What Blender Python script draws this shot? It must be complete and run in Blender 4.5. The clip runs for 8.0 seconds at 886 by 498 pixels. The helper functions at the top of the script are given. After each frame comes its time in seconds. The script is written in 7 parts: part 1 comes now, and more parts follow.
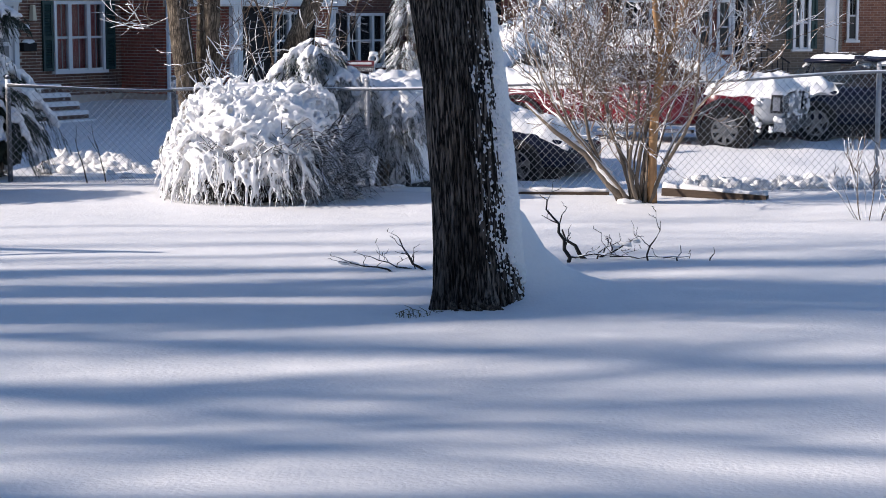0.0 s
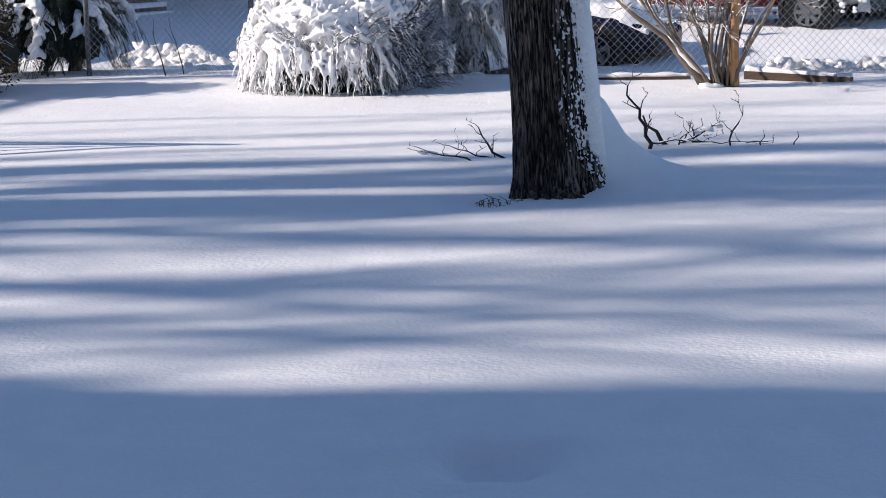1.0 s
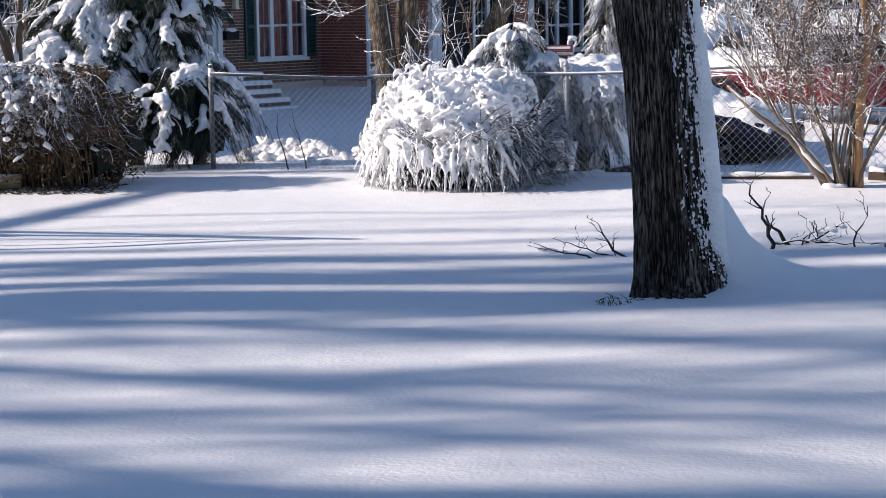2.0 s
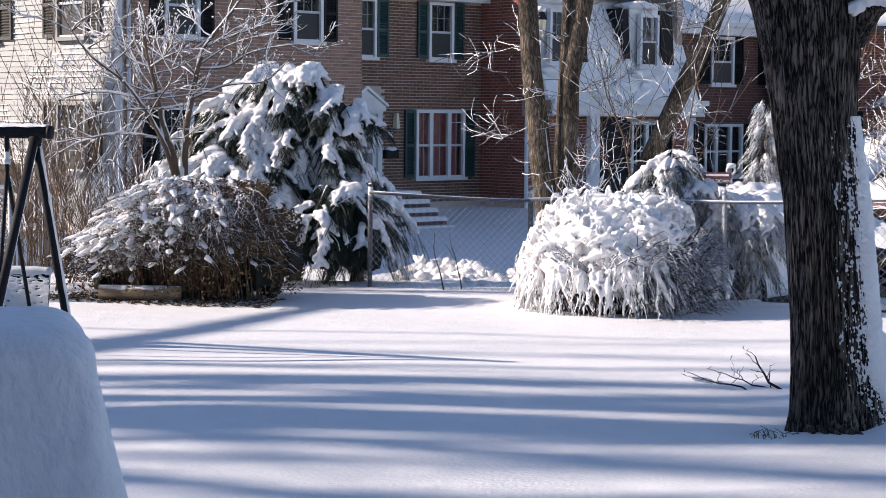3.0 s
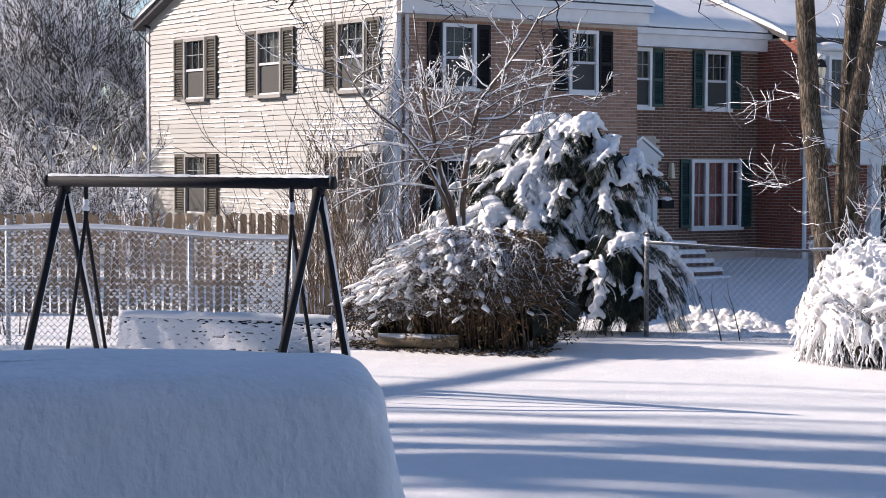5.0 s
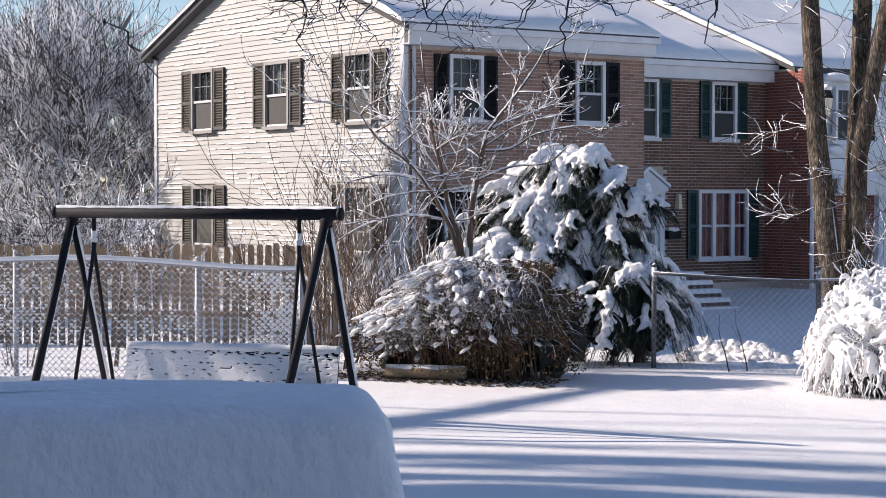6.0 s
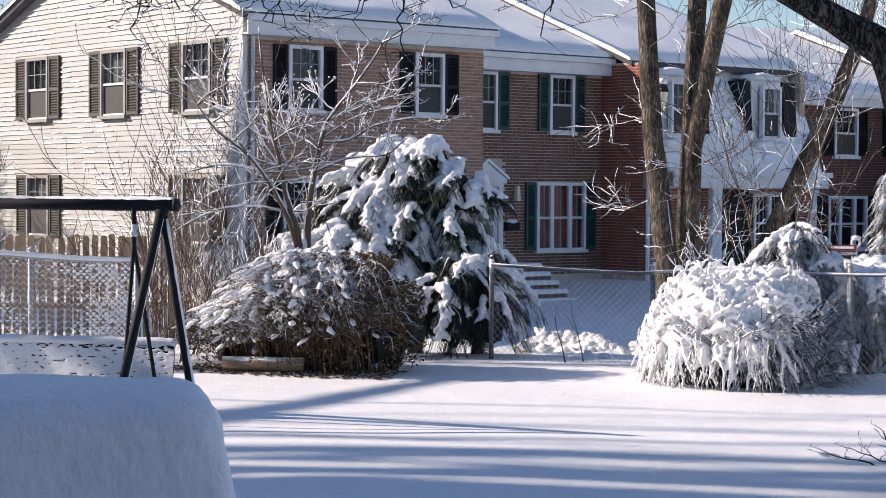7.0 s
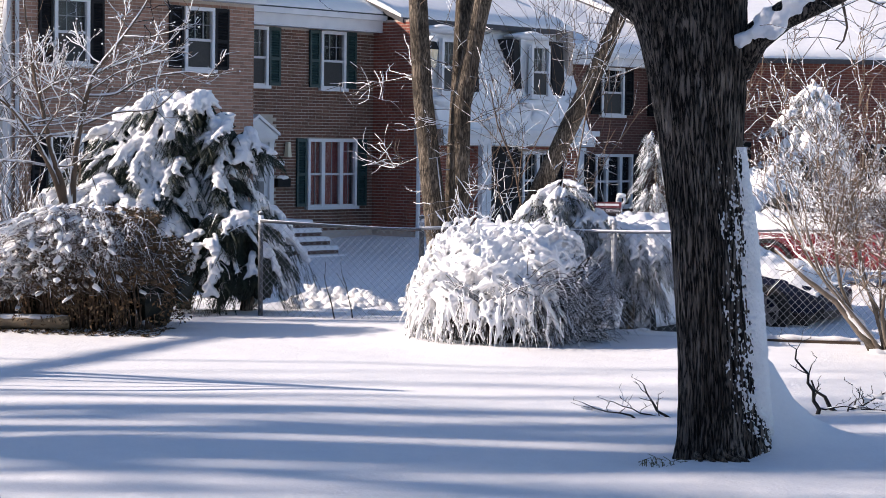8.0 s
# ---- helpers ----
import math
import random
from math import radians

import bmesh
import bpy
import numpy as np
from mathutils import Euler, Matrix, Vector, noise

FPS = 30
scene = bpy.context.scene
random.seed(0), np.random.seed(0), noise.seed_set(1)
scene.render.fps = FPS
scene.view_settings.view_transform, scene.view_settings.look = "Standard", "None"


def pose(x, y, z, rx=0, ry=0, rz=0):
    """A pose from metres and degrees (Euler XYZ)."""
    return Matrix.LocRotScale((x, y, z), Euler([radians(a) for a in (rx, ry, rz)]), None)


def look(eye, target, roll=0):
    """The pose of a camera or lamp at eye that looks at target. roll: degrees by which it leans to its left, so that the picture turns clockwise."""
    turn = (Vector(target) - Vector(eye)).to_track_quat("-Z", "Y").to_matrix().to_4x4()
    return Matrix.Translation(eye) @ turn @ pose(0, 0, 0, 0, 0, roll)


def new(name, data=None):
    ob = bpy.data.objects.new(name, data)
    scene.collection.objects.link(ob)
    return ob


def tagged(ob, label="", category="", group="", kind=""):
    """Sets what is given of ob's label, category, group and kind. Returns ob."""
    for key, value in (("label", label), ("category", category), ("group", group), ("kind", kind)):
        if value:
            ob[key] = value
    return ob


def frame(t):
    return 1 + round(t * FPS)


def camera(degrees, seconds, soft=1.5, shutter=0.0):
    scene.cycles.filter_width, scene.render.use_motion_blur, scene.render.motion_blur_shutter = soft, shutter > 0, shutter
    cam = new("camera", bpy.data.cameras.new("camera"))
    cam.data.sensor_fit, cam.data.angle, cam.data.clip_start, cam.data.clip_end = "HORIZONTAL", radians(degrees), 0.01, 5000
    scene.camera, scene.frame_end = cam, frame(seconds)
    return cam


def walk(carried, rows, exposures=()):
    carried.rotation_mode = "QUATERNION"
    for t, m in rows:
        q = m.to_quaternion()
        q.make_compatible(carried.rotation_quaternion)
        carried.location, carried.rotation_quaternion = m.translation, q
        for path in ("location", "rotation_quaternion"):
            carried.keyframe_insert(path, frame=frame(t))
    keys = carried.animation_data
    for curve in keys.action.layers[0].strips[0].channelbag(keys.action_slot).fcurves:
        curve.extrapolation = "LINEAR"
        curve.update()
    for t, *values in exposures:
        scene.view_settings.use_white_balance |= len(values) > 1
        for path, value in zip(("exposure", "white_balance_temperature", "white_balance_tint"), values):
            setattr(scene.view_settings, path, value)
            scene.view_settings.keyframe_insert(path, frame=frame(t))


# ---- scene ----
# ---------------------------------------------------------------- camera
cam = camera(26.34, 8.0, soft=0.9)
PATH = [
    (0, (0.021, -0.158, 1.900), (0.047, 19.681, -0.635), -0.01),
    (0.5, (0.023, -0.102, 1.901), (-0.326, 19.654, -1.195), -0.59),
    (1, (0.026, -0.069, 1.898), (-0.810, 19.568, -1.803), -1.18),
    (1.5, (0.022, -0.053, 1.897), (-1.396, 19.543, -1.843), -1.69),
    (2, (0.011, -0.048, 1.902), (-2.056, 19.664, -0.780), -0.89),
    (2.2, (0.008, -0.051, 1.905), (-2.359, 19.673, -0.417), -0.57),
    (3.3, (-0.011, -0.085, 1.938), (-4.102, 19.451, 0.679), 0.48),
    (3.5, (-0.017, -0.089, 1.940), (-4.357, 19.398, 0.734), 0.36),
    (4, (-0.031, -0.089, 1.931), (-5.206, 19.199, 0.843), 0.41),
    (4.5, (-0.047, -0.082, 1.927), (-5.994, 18.987, 0.911), 0.27),
    (4.7, (-0.047, -0.080, 1.926), (-6.265, 18.903, 0.942), 0.31),
    (5.8, (-0.038, -0.100, 1.927), (-6.705, 18.746, 1.299), -0.00),
    (6, (-0.038, -0.100, 1.926), (-6.575, 18.793, 1.351), 0.08),
    (6.5, (-0.031, -0.084, 1.927), (-5.865, 19.038, 1.385), 0.24),
    (7, (-0.022, -0.071, 1.929), (-4.944, 19.303, 1.267), 0.35),
    (7.5, (-0.002, -0.061, 1.924), (-3.803, 19.555, 1.040), 0.48),
    (8, (0.011, -0.070, 1.928), (-2.546, 19.736, 0.830), 0.75),
]
walk(cam, [(t, look(eye, target, roll)) for t, eye, target, roll in PATH], exposures=[(0.0, 0.37, 6450, 15), (2.2, 0.44, 6550, 16), (3.4, 0.6, 6750, 18), (4.5, 0.58, 6750, 18), (6.0, 0.5, 6750, 18), (7.0, 0.52, 6750, 18), (8.0, 0.62, 6750, 18)])

# ---------------------------------------------------------------- light
SUN_TURN, SUN_HIGH = 186.0, 26.0      # degrees from +x, and above the horizon
world = bpy.data.worlds.new("sky")
scene.world = world
world.use_nodes = True
wn = world.node_tree
sky = wn.nodes.new("ShaderNodeTexSky")
sky.sky_type = "NISHITA"
sky.sun_disc = False
sky.sun_elevation = radians(SUN_HIGH)
sky.sun_rotation = radians(90.0 - SUN_TURN)
sky.air_density, sky.dust_density, sky.ozone_density = 1.0, 0.1, 4.0
wn.links.new(sky.outputs["Color"], wn.nodes["Background"].inputs["Color"])
wn.nodes["Background"].inputs["Strength"].default_value = 0.1
sun_data = bpy.data.lights.new("sun", "SUN")
sun_data.energy, sun_data.angle, sun_data.color = 5.0, radians(0.8), (1.0, 0.915, 0.81)
sun = new("sun", sun_data)
sd = Vector((math.cos(radians(SUN_HIGH)) * math.cos(radians(SUN_TURN)), math.cos(radians(SUN_HIGH)) * math.sin(radians(SUN_TURN)), math.sin(radians(SUN_HIGH))))
sun.matrix_world = look(sd * 60, (0, 0, 0))

# ---------------------------------------------------------------- materials
def rgb(c):
    return (c[0], c[1], c[2], 1.0)


def material(name, col, col2=None, rough=0.7, scale=6.0, metal=0.0, bump=0.2, fine=60.0, stretch=(1, 1, 1), snow=0.0, island=0.0, world_space=False, spec=0.5, bump_dist=0.02):
    """Two colours mixed by noise at two scales, fine relief, and, if asked, snow lying on what faces up."""
    m = bpy.data.materials.new(name)
    m.use_nodes = True
    nt = m.node_tree
    b = nt.nodes["Principled BSDF"]
    b.inputs["Roughness"].default_value, b.inputs["Metallic"].default_value = rough, metal
    b.inputs["Specular IOR Level"].default_value = spec
    tc = nt.nodes.new("ShaderNodeTexCoord")
    mp = nt.nodes.new("ShaderNodeMapping")
    mp.inputs["Scale"].default_value = stretch
    if world_space:
        geo0 = nt.nodes.new("ShaderNodeNewGeometry")
        nt.links.new(geo0.outputs["Position"], mp.inputs["Vector"])
    else:
        nt.links.new(tc.outputs["Object"], mp.inputs["Vector"])
    n1 = nt.nodes.new("ShaderNodeTexNoise")
    n1.inputs["Scale"].default_value, n1.inputs["Detail"].default_value = scale, 5
    n2 = nt.nodes.new("ShaderNodeTexNoise")
    n2.inputs["Scale"].default_value, n2.inputs["Detail"].default_value = fine, 3
    for nn in (n1, n2):
        nt.links.new(mp.outputs["Vector"], nn.inputs["Vector"])
    mixf = nt.nodes.new("ShaderNodeMath")
    mixf.operation = "MULTIPLY_ADD"
    nt.links.new(n2.outputs["Fac"], mixf.inputs[0])
    mixf.inputs[1].default_value = 0.5
    nt.links.new(n1.outputs["Fac"], mixf.inputs[2])
    ramp = nt.nodes.new("ShaderNodeMapRange")
    ramp.inputs["From Min"].default_value, ramp.inputs["From Max"].default_value = 0.5, 1.0
    nt.links.new(mixf.outputs[0], ramp.inputs["Value"])
    mix = nt.nodes.new("ShaderNodeMix")
    mix.data_type = "RGBA"
    col2 = col2 or tuple(c * 0.72 for c in col)
    mix.inputs["A"].default_value, mix.inputs["B"].default_value = rgb(col), rgb(col2)
    nt.links.new(ramp.outputs["Result"], mix.inputs["Factor"])
    out = mix.outputs["Result"]
    if island:
        gi = nt.nodes.new("ShaderNodeNewGeometry")
        oi = nt.nodes.new("ShaderNodeObjectInfo")
        add = nt.nodes.new("ShaderNodeMath")
        nt.links.new(gi.outputs["Random Per Island"], add.inputs[0])
        nt.links.new(oi.outputs["Random"], add.inputs[1])
        fr = nt.nodes.new("ShaderNodeMath")
        fr.operation = "FRACT"
        nt.links.new(add.outputs[0], fr.inputs[0])
        hv = nt.nodes.new("ShaderNodeHueSaturation")
        mr = nt.nodes.new("ShaderNodeMapRange")
        mr.inputs["To Min"].default_value, mr.inputs["To Max"].default_value = 1 - island, 1 + island
        nt.links.new(fr.outputs[0], mr.inputs["Value"])
        nt.links.new(mr.outputs["Result"], hv.inputs["Value"])
        nt.links.new(out, hv.inputs["Color"])
        out = hv.outputs["Color"]
    if snow:
        g = nt.nodes.new("ShaderNodeNewGeometry")
        sp = nt.nodes.new("ShaderNodeSeparateXYZ")
        nt.links.new(g.outputs["Normal"], sp.inputs[0])
        ad = nt.nodes.new("ShaderNodeMath")
        ad.operation = "MULTIPLY_ADD"
        nt.links.new(n1.outputs["Fac"], ad.inputs[0])
        ad.inputs[1].default_value = 0.9
        nt.links.new(sp.outputs["Z"], ad.inputs[2])
        rr = nt.nodes.new("ShaderNodeMapRange")
        rr.inputs["From Min"].default_value, rr.inputs["From Max"].default_value = 1.0 - snow, 1.15 - snow
        nt.links.new(ad.outputs[0], rr.inputs["Value"])
        ms = nt.nodes.new("ShaderNodeMix")
        ms.data_type = "RGBA"
        ms.inputs["B"].default_value = (0.86, 0.87, 0.9, 1)
        nt.links.new(rr.outputs["Result"], ms.inputs["Factor"])
        nt.links.new(out, ms.inputs["A"])
        out = ms.outputs["Result"]
    nt.links.new(out, b.inputs["Base Color"])
    if bump:
        bp = nt.nodes.new("ShaderNodeBump")
        bp.inputs["Strength"].default_value, bp.inputs["Distance"].default_value = bump, bump_dist
        nt.links.new(mixf.outputs[0], bp.inputs["Height"])
        nt.links.new(bp.outputs["Normal"], b.inputs["Normal"])
    return m


def glass(name, tint):
    m = bpy.data.materials.new(name)
    m.use_nodes = True
    b = m.node_tree.nodes["Principled BSDF"]
    b.inputs["Base Color"].default_value = rgb(tint)
    b.inputs["Roughness"].default_value = 0.05
    b.inputs["Specular IOR Level"].default_value = 0.35
    b.inputs["Alpha"].default_value = 0.25
    return m


M_SNOW = material("snow", (0.9, 0.892, 0.885), (0.82, 0.818, 0.825), rough=0.55, scale=5, bump=0.35, fine=70, spec=0.3)
M_SNOWBLOCK = material("wind_packed_snow", (0.88, 0.885, 0.9), (0.8, 0.81, 0.83), rough=0.6, scale=11, bump=0.62, fine=28, stretch=(1, 1, 0.65), spec=0.25, bump_dist=0.036)
M_GROUND = material("ground_snow", (0.9, 0.893, 0.888), (0.84, 0.838, 0.845), rough=0.55, scale=4, bump=0.5, fine=36, world_space=True, spec=0.3, bump_dist=0.022)
def bark_material(name, ridge, furrow_shade, scale, stretch, depth):
    """Braided upright ridges; the shade of the furrows between them is put into the colour."""
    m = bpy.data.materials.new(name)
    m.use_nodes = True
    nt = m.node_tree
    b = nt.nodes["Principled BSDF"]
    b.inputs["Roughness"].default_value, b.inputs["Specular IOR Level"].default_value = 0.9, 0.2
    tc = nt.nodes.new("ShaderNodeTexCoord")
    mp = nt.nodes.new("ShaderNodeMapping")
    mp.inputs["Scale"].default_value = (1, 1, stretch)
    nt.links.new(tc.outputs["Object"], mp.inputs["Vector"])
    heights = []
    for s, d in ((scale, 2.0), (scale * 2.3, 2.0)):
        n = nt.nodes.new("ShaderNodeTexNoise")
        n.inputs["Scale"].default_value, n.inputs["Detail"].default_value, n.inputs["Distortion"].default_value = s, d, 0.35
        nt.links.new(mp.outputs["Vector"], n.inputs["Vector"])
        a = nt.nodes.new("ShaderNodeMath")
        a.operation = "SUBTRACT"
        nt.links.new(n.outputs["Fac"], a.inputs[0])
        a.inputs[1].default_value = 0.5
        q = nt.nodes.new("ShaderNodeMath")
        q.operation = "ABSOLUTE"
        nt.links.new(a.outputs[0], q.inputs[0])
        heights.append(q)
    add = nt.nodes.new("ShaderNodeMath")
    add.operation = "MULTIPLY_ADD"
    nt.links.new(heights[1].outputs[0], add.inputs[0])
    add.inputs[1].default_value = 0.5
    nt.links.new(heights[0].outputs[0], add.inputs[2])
    # colour ramp darkens the recesses as shade would, down to near black
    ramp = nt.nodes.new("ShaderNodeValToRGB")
    ramp.color_ramp.elements[0].position, ramp.color_ramp.elements[0].color = 0.05, rgb(furrow_shade)
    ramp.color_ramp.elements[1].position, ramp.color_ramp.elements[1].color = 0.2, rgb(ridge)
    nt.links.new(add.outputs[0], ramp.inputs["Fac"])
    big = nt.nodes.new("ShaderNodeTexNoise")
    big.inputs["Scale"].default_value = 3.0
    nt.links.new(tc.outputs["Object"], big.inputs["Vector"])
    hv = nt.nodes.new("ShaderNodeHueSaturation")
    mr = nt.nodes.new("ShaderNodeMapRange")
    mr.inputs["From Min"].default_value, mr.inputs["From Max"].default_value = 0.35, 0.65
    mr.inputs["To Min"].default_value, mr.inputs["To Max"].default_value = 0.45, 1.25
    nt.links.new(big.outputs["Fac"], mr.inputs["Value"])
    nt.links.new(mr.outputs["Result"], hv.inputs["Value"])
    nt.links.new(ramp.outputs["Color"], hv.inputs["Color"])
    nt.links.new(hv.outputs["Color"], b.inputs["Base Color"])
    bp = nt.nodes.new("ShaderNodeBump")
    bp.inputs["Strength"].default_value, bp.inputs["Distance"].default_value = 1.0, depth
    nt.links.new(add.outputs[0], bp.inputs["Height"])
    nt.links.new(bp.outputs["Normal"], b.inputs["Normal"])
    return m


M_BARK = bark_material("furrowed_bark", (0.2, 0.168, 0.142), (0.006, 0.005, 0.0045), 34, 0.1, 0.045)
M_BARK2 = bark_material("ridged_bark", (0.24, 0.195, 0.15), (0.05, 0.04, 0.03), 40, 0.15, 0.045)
M_TWIG = material("snowy_twig", (0.14, 0.09, 0.058), (0.075, 0.052, 0.036), rough=0.8, scale=9, bump=0.2, fine=60, snow=0.34)
M_TWIG_W = material("snow_laden_twig", (0.12, 0.085, 0.06), (0.07, 0.05, 0.036), rough=0.8, scale=9, bump=0.2, fine=60, snow=0.55)
M_FROST = material("frosted_twig", (0.06, 0.055, 0.052), (0.035, 0.032, 0.03), rough=0.8, scale=9, bump=0.1, fine=60, snow=0.64)
M_TWIG_B = material("bare_brown_twig", (0.05, 0.034, 0.024), (0.025, 0.018, 0.013), rough=0.8, scale=9, bump=0.2, snow=0.16)
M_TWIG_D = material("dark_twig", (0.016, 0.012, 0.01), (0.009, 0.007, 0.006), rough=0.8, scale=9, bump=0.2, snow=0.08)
M_STEM = material("smooth_tan_bark", (0.42, 0.24, 0.11), (0.3, 0.17, 0.08), rough=0.75, scale=7, bump=0.3, stretch=(1, 1, 0.3))
M_STEM2 = material("grey_brown_stem", (0.2, 0.16, 0.125), (0.1, 0.08, 0.06), rough=0.85, scale=9, bump=0.4, snow=0.3, stretch=(1, 1, 0.4))
M_TWIG_C = material("brown_seeded_twig", (0.24, 0.165, 0.11), (0.13, 0.09, 0.06), rough=0.8, scale=14, bump=0.2, fine=60, snow=0.42)
M_SASH = material("taupe_casing", (0.3, 0.285, 0.27), (0.24, 0.23, 0.22), rough=0.6, scale=3, bump=0.05)
M_NEEDLE = material("dark_evergreen", (0.034, 0.05, 0.032), (0.014, 0.022, 0.016), rough=0.7, scale=8, bump=0, island=0.4)
# near-black colour standing in for shade deep inside evergreens and hedge
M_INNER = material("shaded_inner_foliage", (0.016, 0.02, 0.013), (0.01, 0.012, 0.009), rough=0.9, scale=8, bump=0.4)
M_NEEDLE2 = material("frosted_evergreen", (0.06, 0.08, 0.055), (0.03, 0.04, 0.03), rough=0.7, scale=8, bump=0, snow=0.3, island=0.3)
M_LEAF = material("brown_hedge_leaf", (0.15, 0.075, 0.028), (0.04, 0.034, 0.016), rough=0.7, scale=3, bump=0, island=0.4)
M_GALV = material("galvanised_wire", (0.5, 0.51, 0.53), (0.34, 0.35, 0.37), rough=0.5, metal=0.3, scale=20, bump=0.1)
M_WIRE_W = material("snow_crusted_wire", (0.4, 0.41, 0.43), (0.28, 0.29, 0.31), rough=0.7, scale=6, bump=0.1, snow=0.6)
M_RAIL = material("weathered_rail", (0.085, 0.095, 0.11), (0.05, 0.056, 0.065), rough=0.65, scale=12, bump=0.1, snow=0.03)
M_RAIL_L = material("galvanised_rail", (0.3, 0.31, 0.33), (0.2, 0.21, 0.23), rough=0.55, scale=12, bump=0.1, snow=0.3)
M_BLACK = material("black_steel", (0.008, 0.008, 0.011), (0.014, 0.014, 0.018), rough=0.7, scale=20, bump=0.1, spec=0.25)
M_SIDING = material("cream_siding", (0.35, 0.35, 0.335), (0.29, 0.29, 0.28), rough=0.55, scale=1.6, bump=0.1, fine=25, stretch=(1, 0.4, 3), island=0.05)
M_WHITE = material("white_paint", (0.78, 0.78, 0.78), (0.66, 0.66, 0.67), rough=0.5, scale=3, bump=0.05)
M_TRIMG = material("grey_white_trim", (0.62, 0.62, 0.63), (0.5, 0.5, 0.52), rough=0.5, scale=3, bump=0.05)
M_SH_OLIVE = material("olive_shutter", (0.06, 0.054, 0.042), (0.042, 0.038, 0.03), rough=0.6, scale=4, bump=0.1)
M_SH_BLACK = material("black_shutter", (0.01, 0.01, 0.012), (0.016, 0.016, 0.018), rough=0.6, scale=4, bump=0.1, spec=0.2)
M_SH_GREEN = material("green_shutter", (0.022, 0.06, 0.058), (0.014, 0.04, 0.04), rough=0.55, scale=4, bump=0.1)
M_BRICK = {}
for key, c, c2 in (("brown", (0.39, 0.22, 0.155), (0.29, 0.16, 0.115)), ("dark", (0.2, 0.095, 0.065), (0.115, 0.058, 0.04)), ("red", (0.31, 0.088, 0.052), (0.21, 0.06, 0.04)),
                   ("tan", (0.4, 0.29, 0.2), (0.32, 0.23, 0.16)), ("orange", (0.4, 0.17, 0.09), (0.3, 0.12, 0.07)), ("deep", (0.19, 0.07, 0.05), (0.12, 0.05, 0.04))):
    M_BRICK[key] = material(key + "_brick", c, c2, rough=0.85, scale=3, bump=0.3, fine=50, island=0.2)
def far_brick(name, c, c2, mortar):
    """Running brickwork for walls too far off for single bricks."""
    m = material(name, c, c2, rough=0.85, scale=3, bump=0)
    nt = m.node_tree
    b = nt.nodes["Principled BSDF"]
    old = b.inputs["Base Color"].links[0].from_socket
    tc = nt.nodes.new("ShaderNodeTexCoord")
    mp = nt.nodes.new("ShaderNodeMapping")
    mp.inputs["Rotation"].default_value = (radians(90), 0, 0)
    br = nt.nodes.new("ShaderNodeTexBrick")
    br.inputs["Scale"].default_value = 1.0
    br.inputs["Brick Width"].default_value, br.inputs["Row Height"].default_value, br.inputs["Mortar Size"].default_value = 0.205, 0.0685, 0.006
    br.inputs["Mortar"].default_value = rgb(mortar)
    br.inputs["Color2"].default_value = rgb(tuple(v * 0.75 for v in c2))
    nt.links.new(tc.outputs["Object"], mp.inputs["Vector"])
    nt.links.new(mp.outputs["Vector"], br.inputs["Vector"])
    nt.links.new(old, br.inputs["Color1"])
    nt.links.new(br.outputs["Color"], b.inputs["Base Color"])
    return m


M_FAR = {"red": far_brick("far_red_brick", (0.27, 0.08, 0.05), (0.18, 0.055, 0.04), (0.3, 0.22, 0.18)), "tan": far_brick("far_tan_brick", (0.2, 0.155, 0.118), (0.15, 0.118, 0.09), (0.24, 0.2, 0.165)),
         "orange": far_brick("far_orange_brick", (0.29, 0.13, 0.075), (0.22, 0.09, 0.058), (0.33, 0.25, 0.2)), "deep": far_brick("far_deep_brick", (0.17, 0.065, 0.05), (0.11, 0.045, 0.036), (0.22, 0.16, 0.13))}
M_SCREEN = material("insect_screen", (0.06, 0.06, 0.056), (0.045, 0.045, 0.042), rough=0.8, scale=30, bump=0)
M_MUNTIN = material("grey_muntin", (0.36, 0.37, 0.37), (0.28, 0.29, 0.3), rough=0.6, scale=3, bump=0)
M_MORTAR = material("mortar", (0.56, 0.49, 0.42), (0.44, 0.38, 0.32), rough=0.9, scale=8, bump=0.3)
M_MORTAR_D = material("dark_mortar", (0.52, 0.43, 0.36), (0.4, 0.32, 0.27), rough=0.9, scale=8, bump=0.3)
M_GLASS = glass("window_glass", (0.02, 0.025, 0.03))
M_CARGLASS = glass("car_glass", (0.02, 0.03, 0.035))
# near-black colour standing in for the shade of unlit rooms
M_ROOM_SHADE = material("room_shade", (0.02, 0.02, 0.022), (0.03, 0.03, 0.03), rough=0.9, scale=2, bump=0)
M_CURTAIN = material("red_curtain", (0.92, 0.45, 0.38), (0.55, 0.08, 0.08), rough=0.8, scale=9, bump=0.2, stretch=(6, 6, 0.4))
M_NET = material("pale_blind", (0.3, 0.32, 0.31), (0.2, 0.22, 0.22), rough=0.8, scale=3, bump=0.1)
M_ROOF = material("grey_shingle", (0.09, 0.09, 0.095), (0.06, 0.06, 0.065), rough=0.9, scale=5, bump=0.3)
M_WOOD = material("weathered_picket", (0.42, 0.3, 0.19), (0.24, 0.165, 0.105), rough=0.85, scale=5, bump=0.4, stretch=(1, 1, 0.2), island=0.25)
M_TIMBER = material("landscape_timber", (0.11, 0.07, 0.045), (0.05, 0.035, 0.025), rough=0.85, scale=4, bump=0.5, stretch=(0.3, 1, 1))
M_LOG = material("pale_log", (0.36, 0.27, 0.17), (0.24, 0.18, 0.115), rough=0.8, scale=6, bump=0.4, snow=0.04)
M_TYRE = material("tyre_rubber", (0.008, 0.008, 0.009), (0.014, 0.014, 0.015), rough=0.85, scale=20, bump=0.3, spec=0.15)
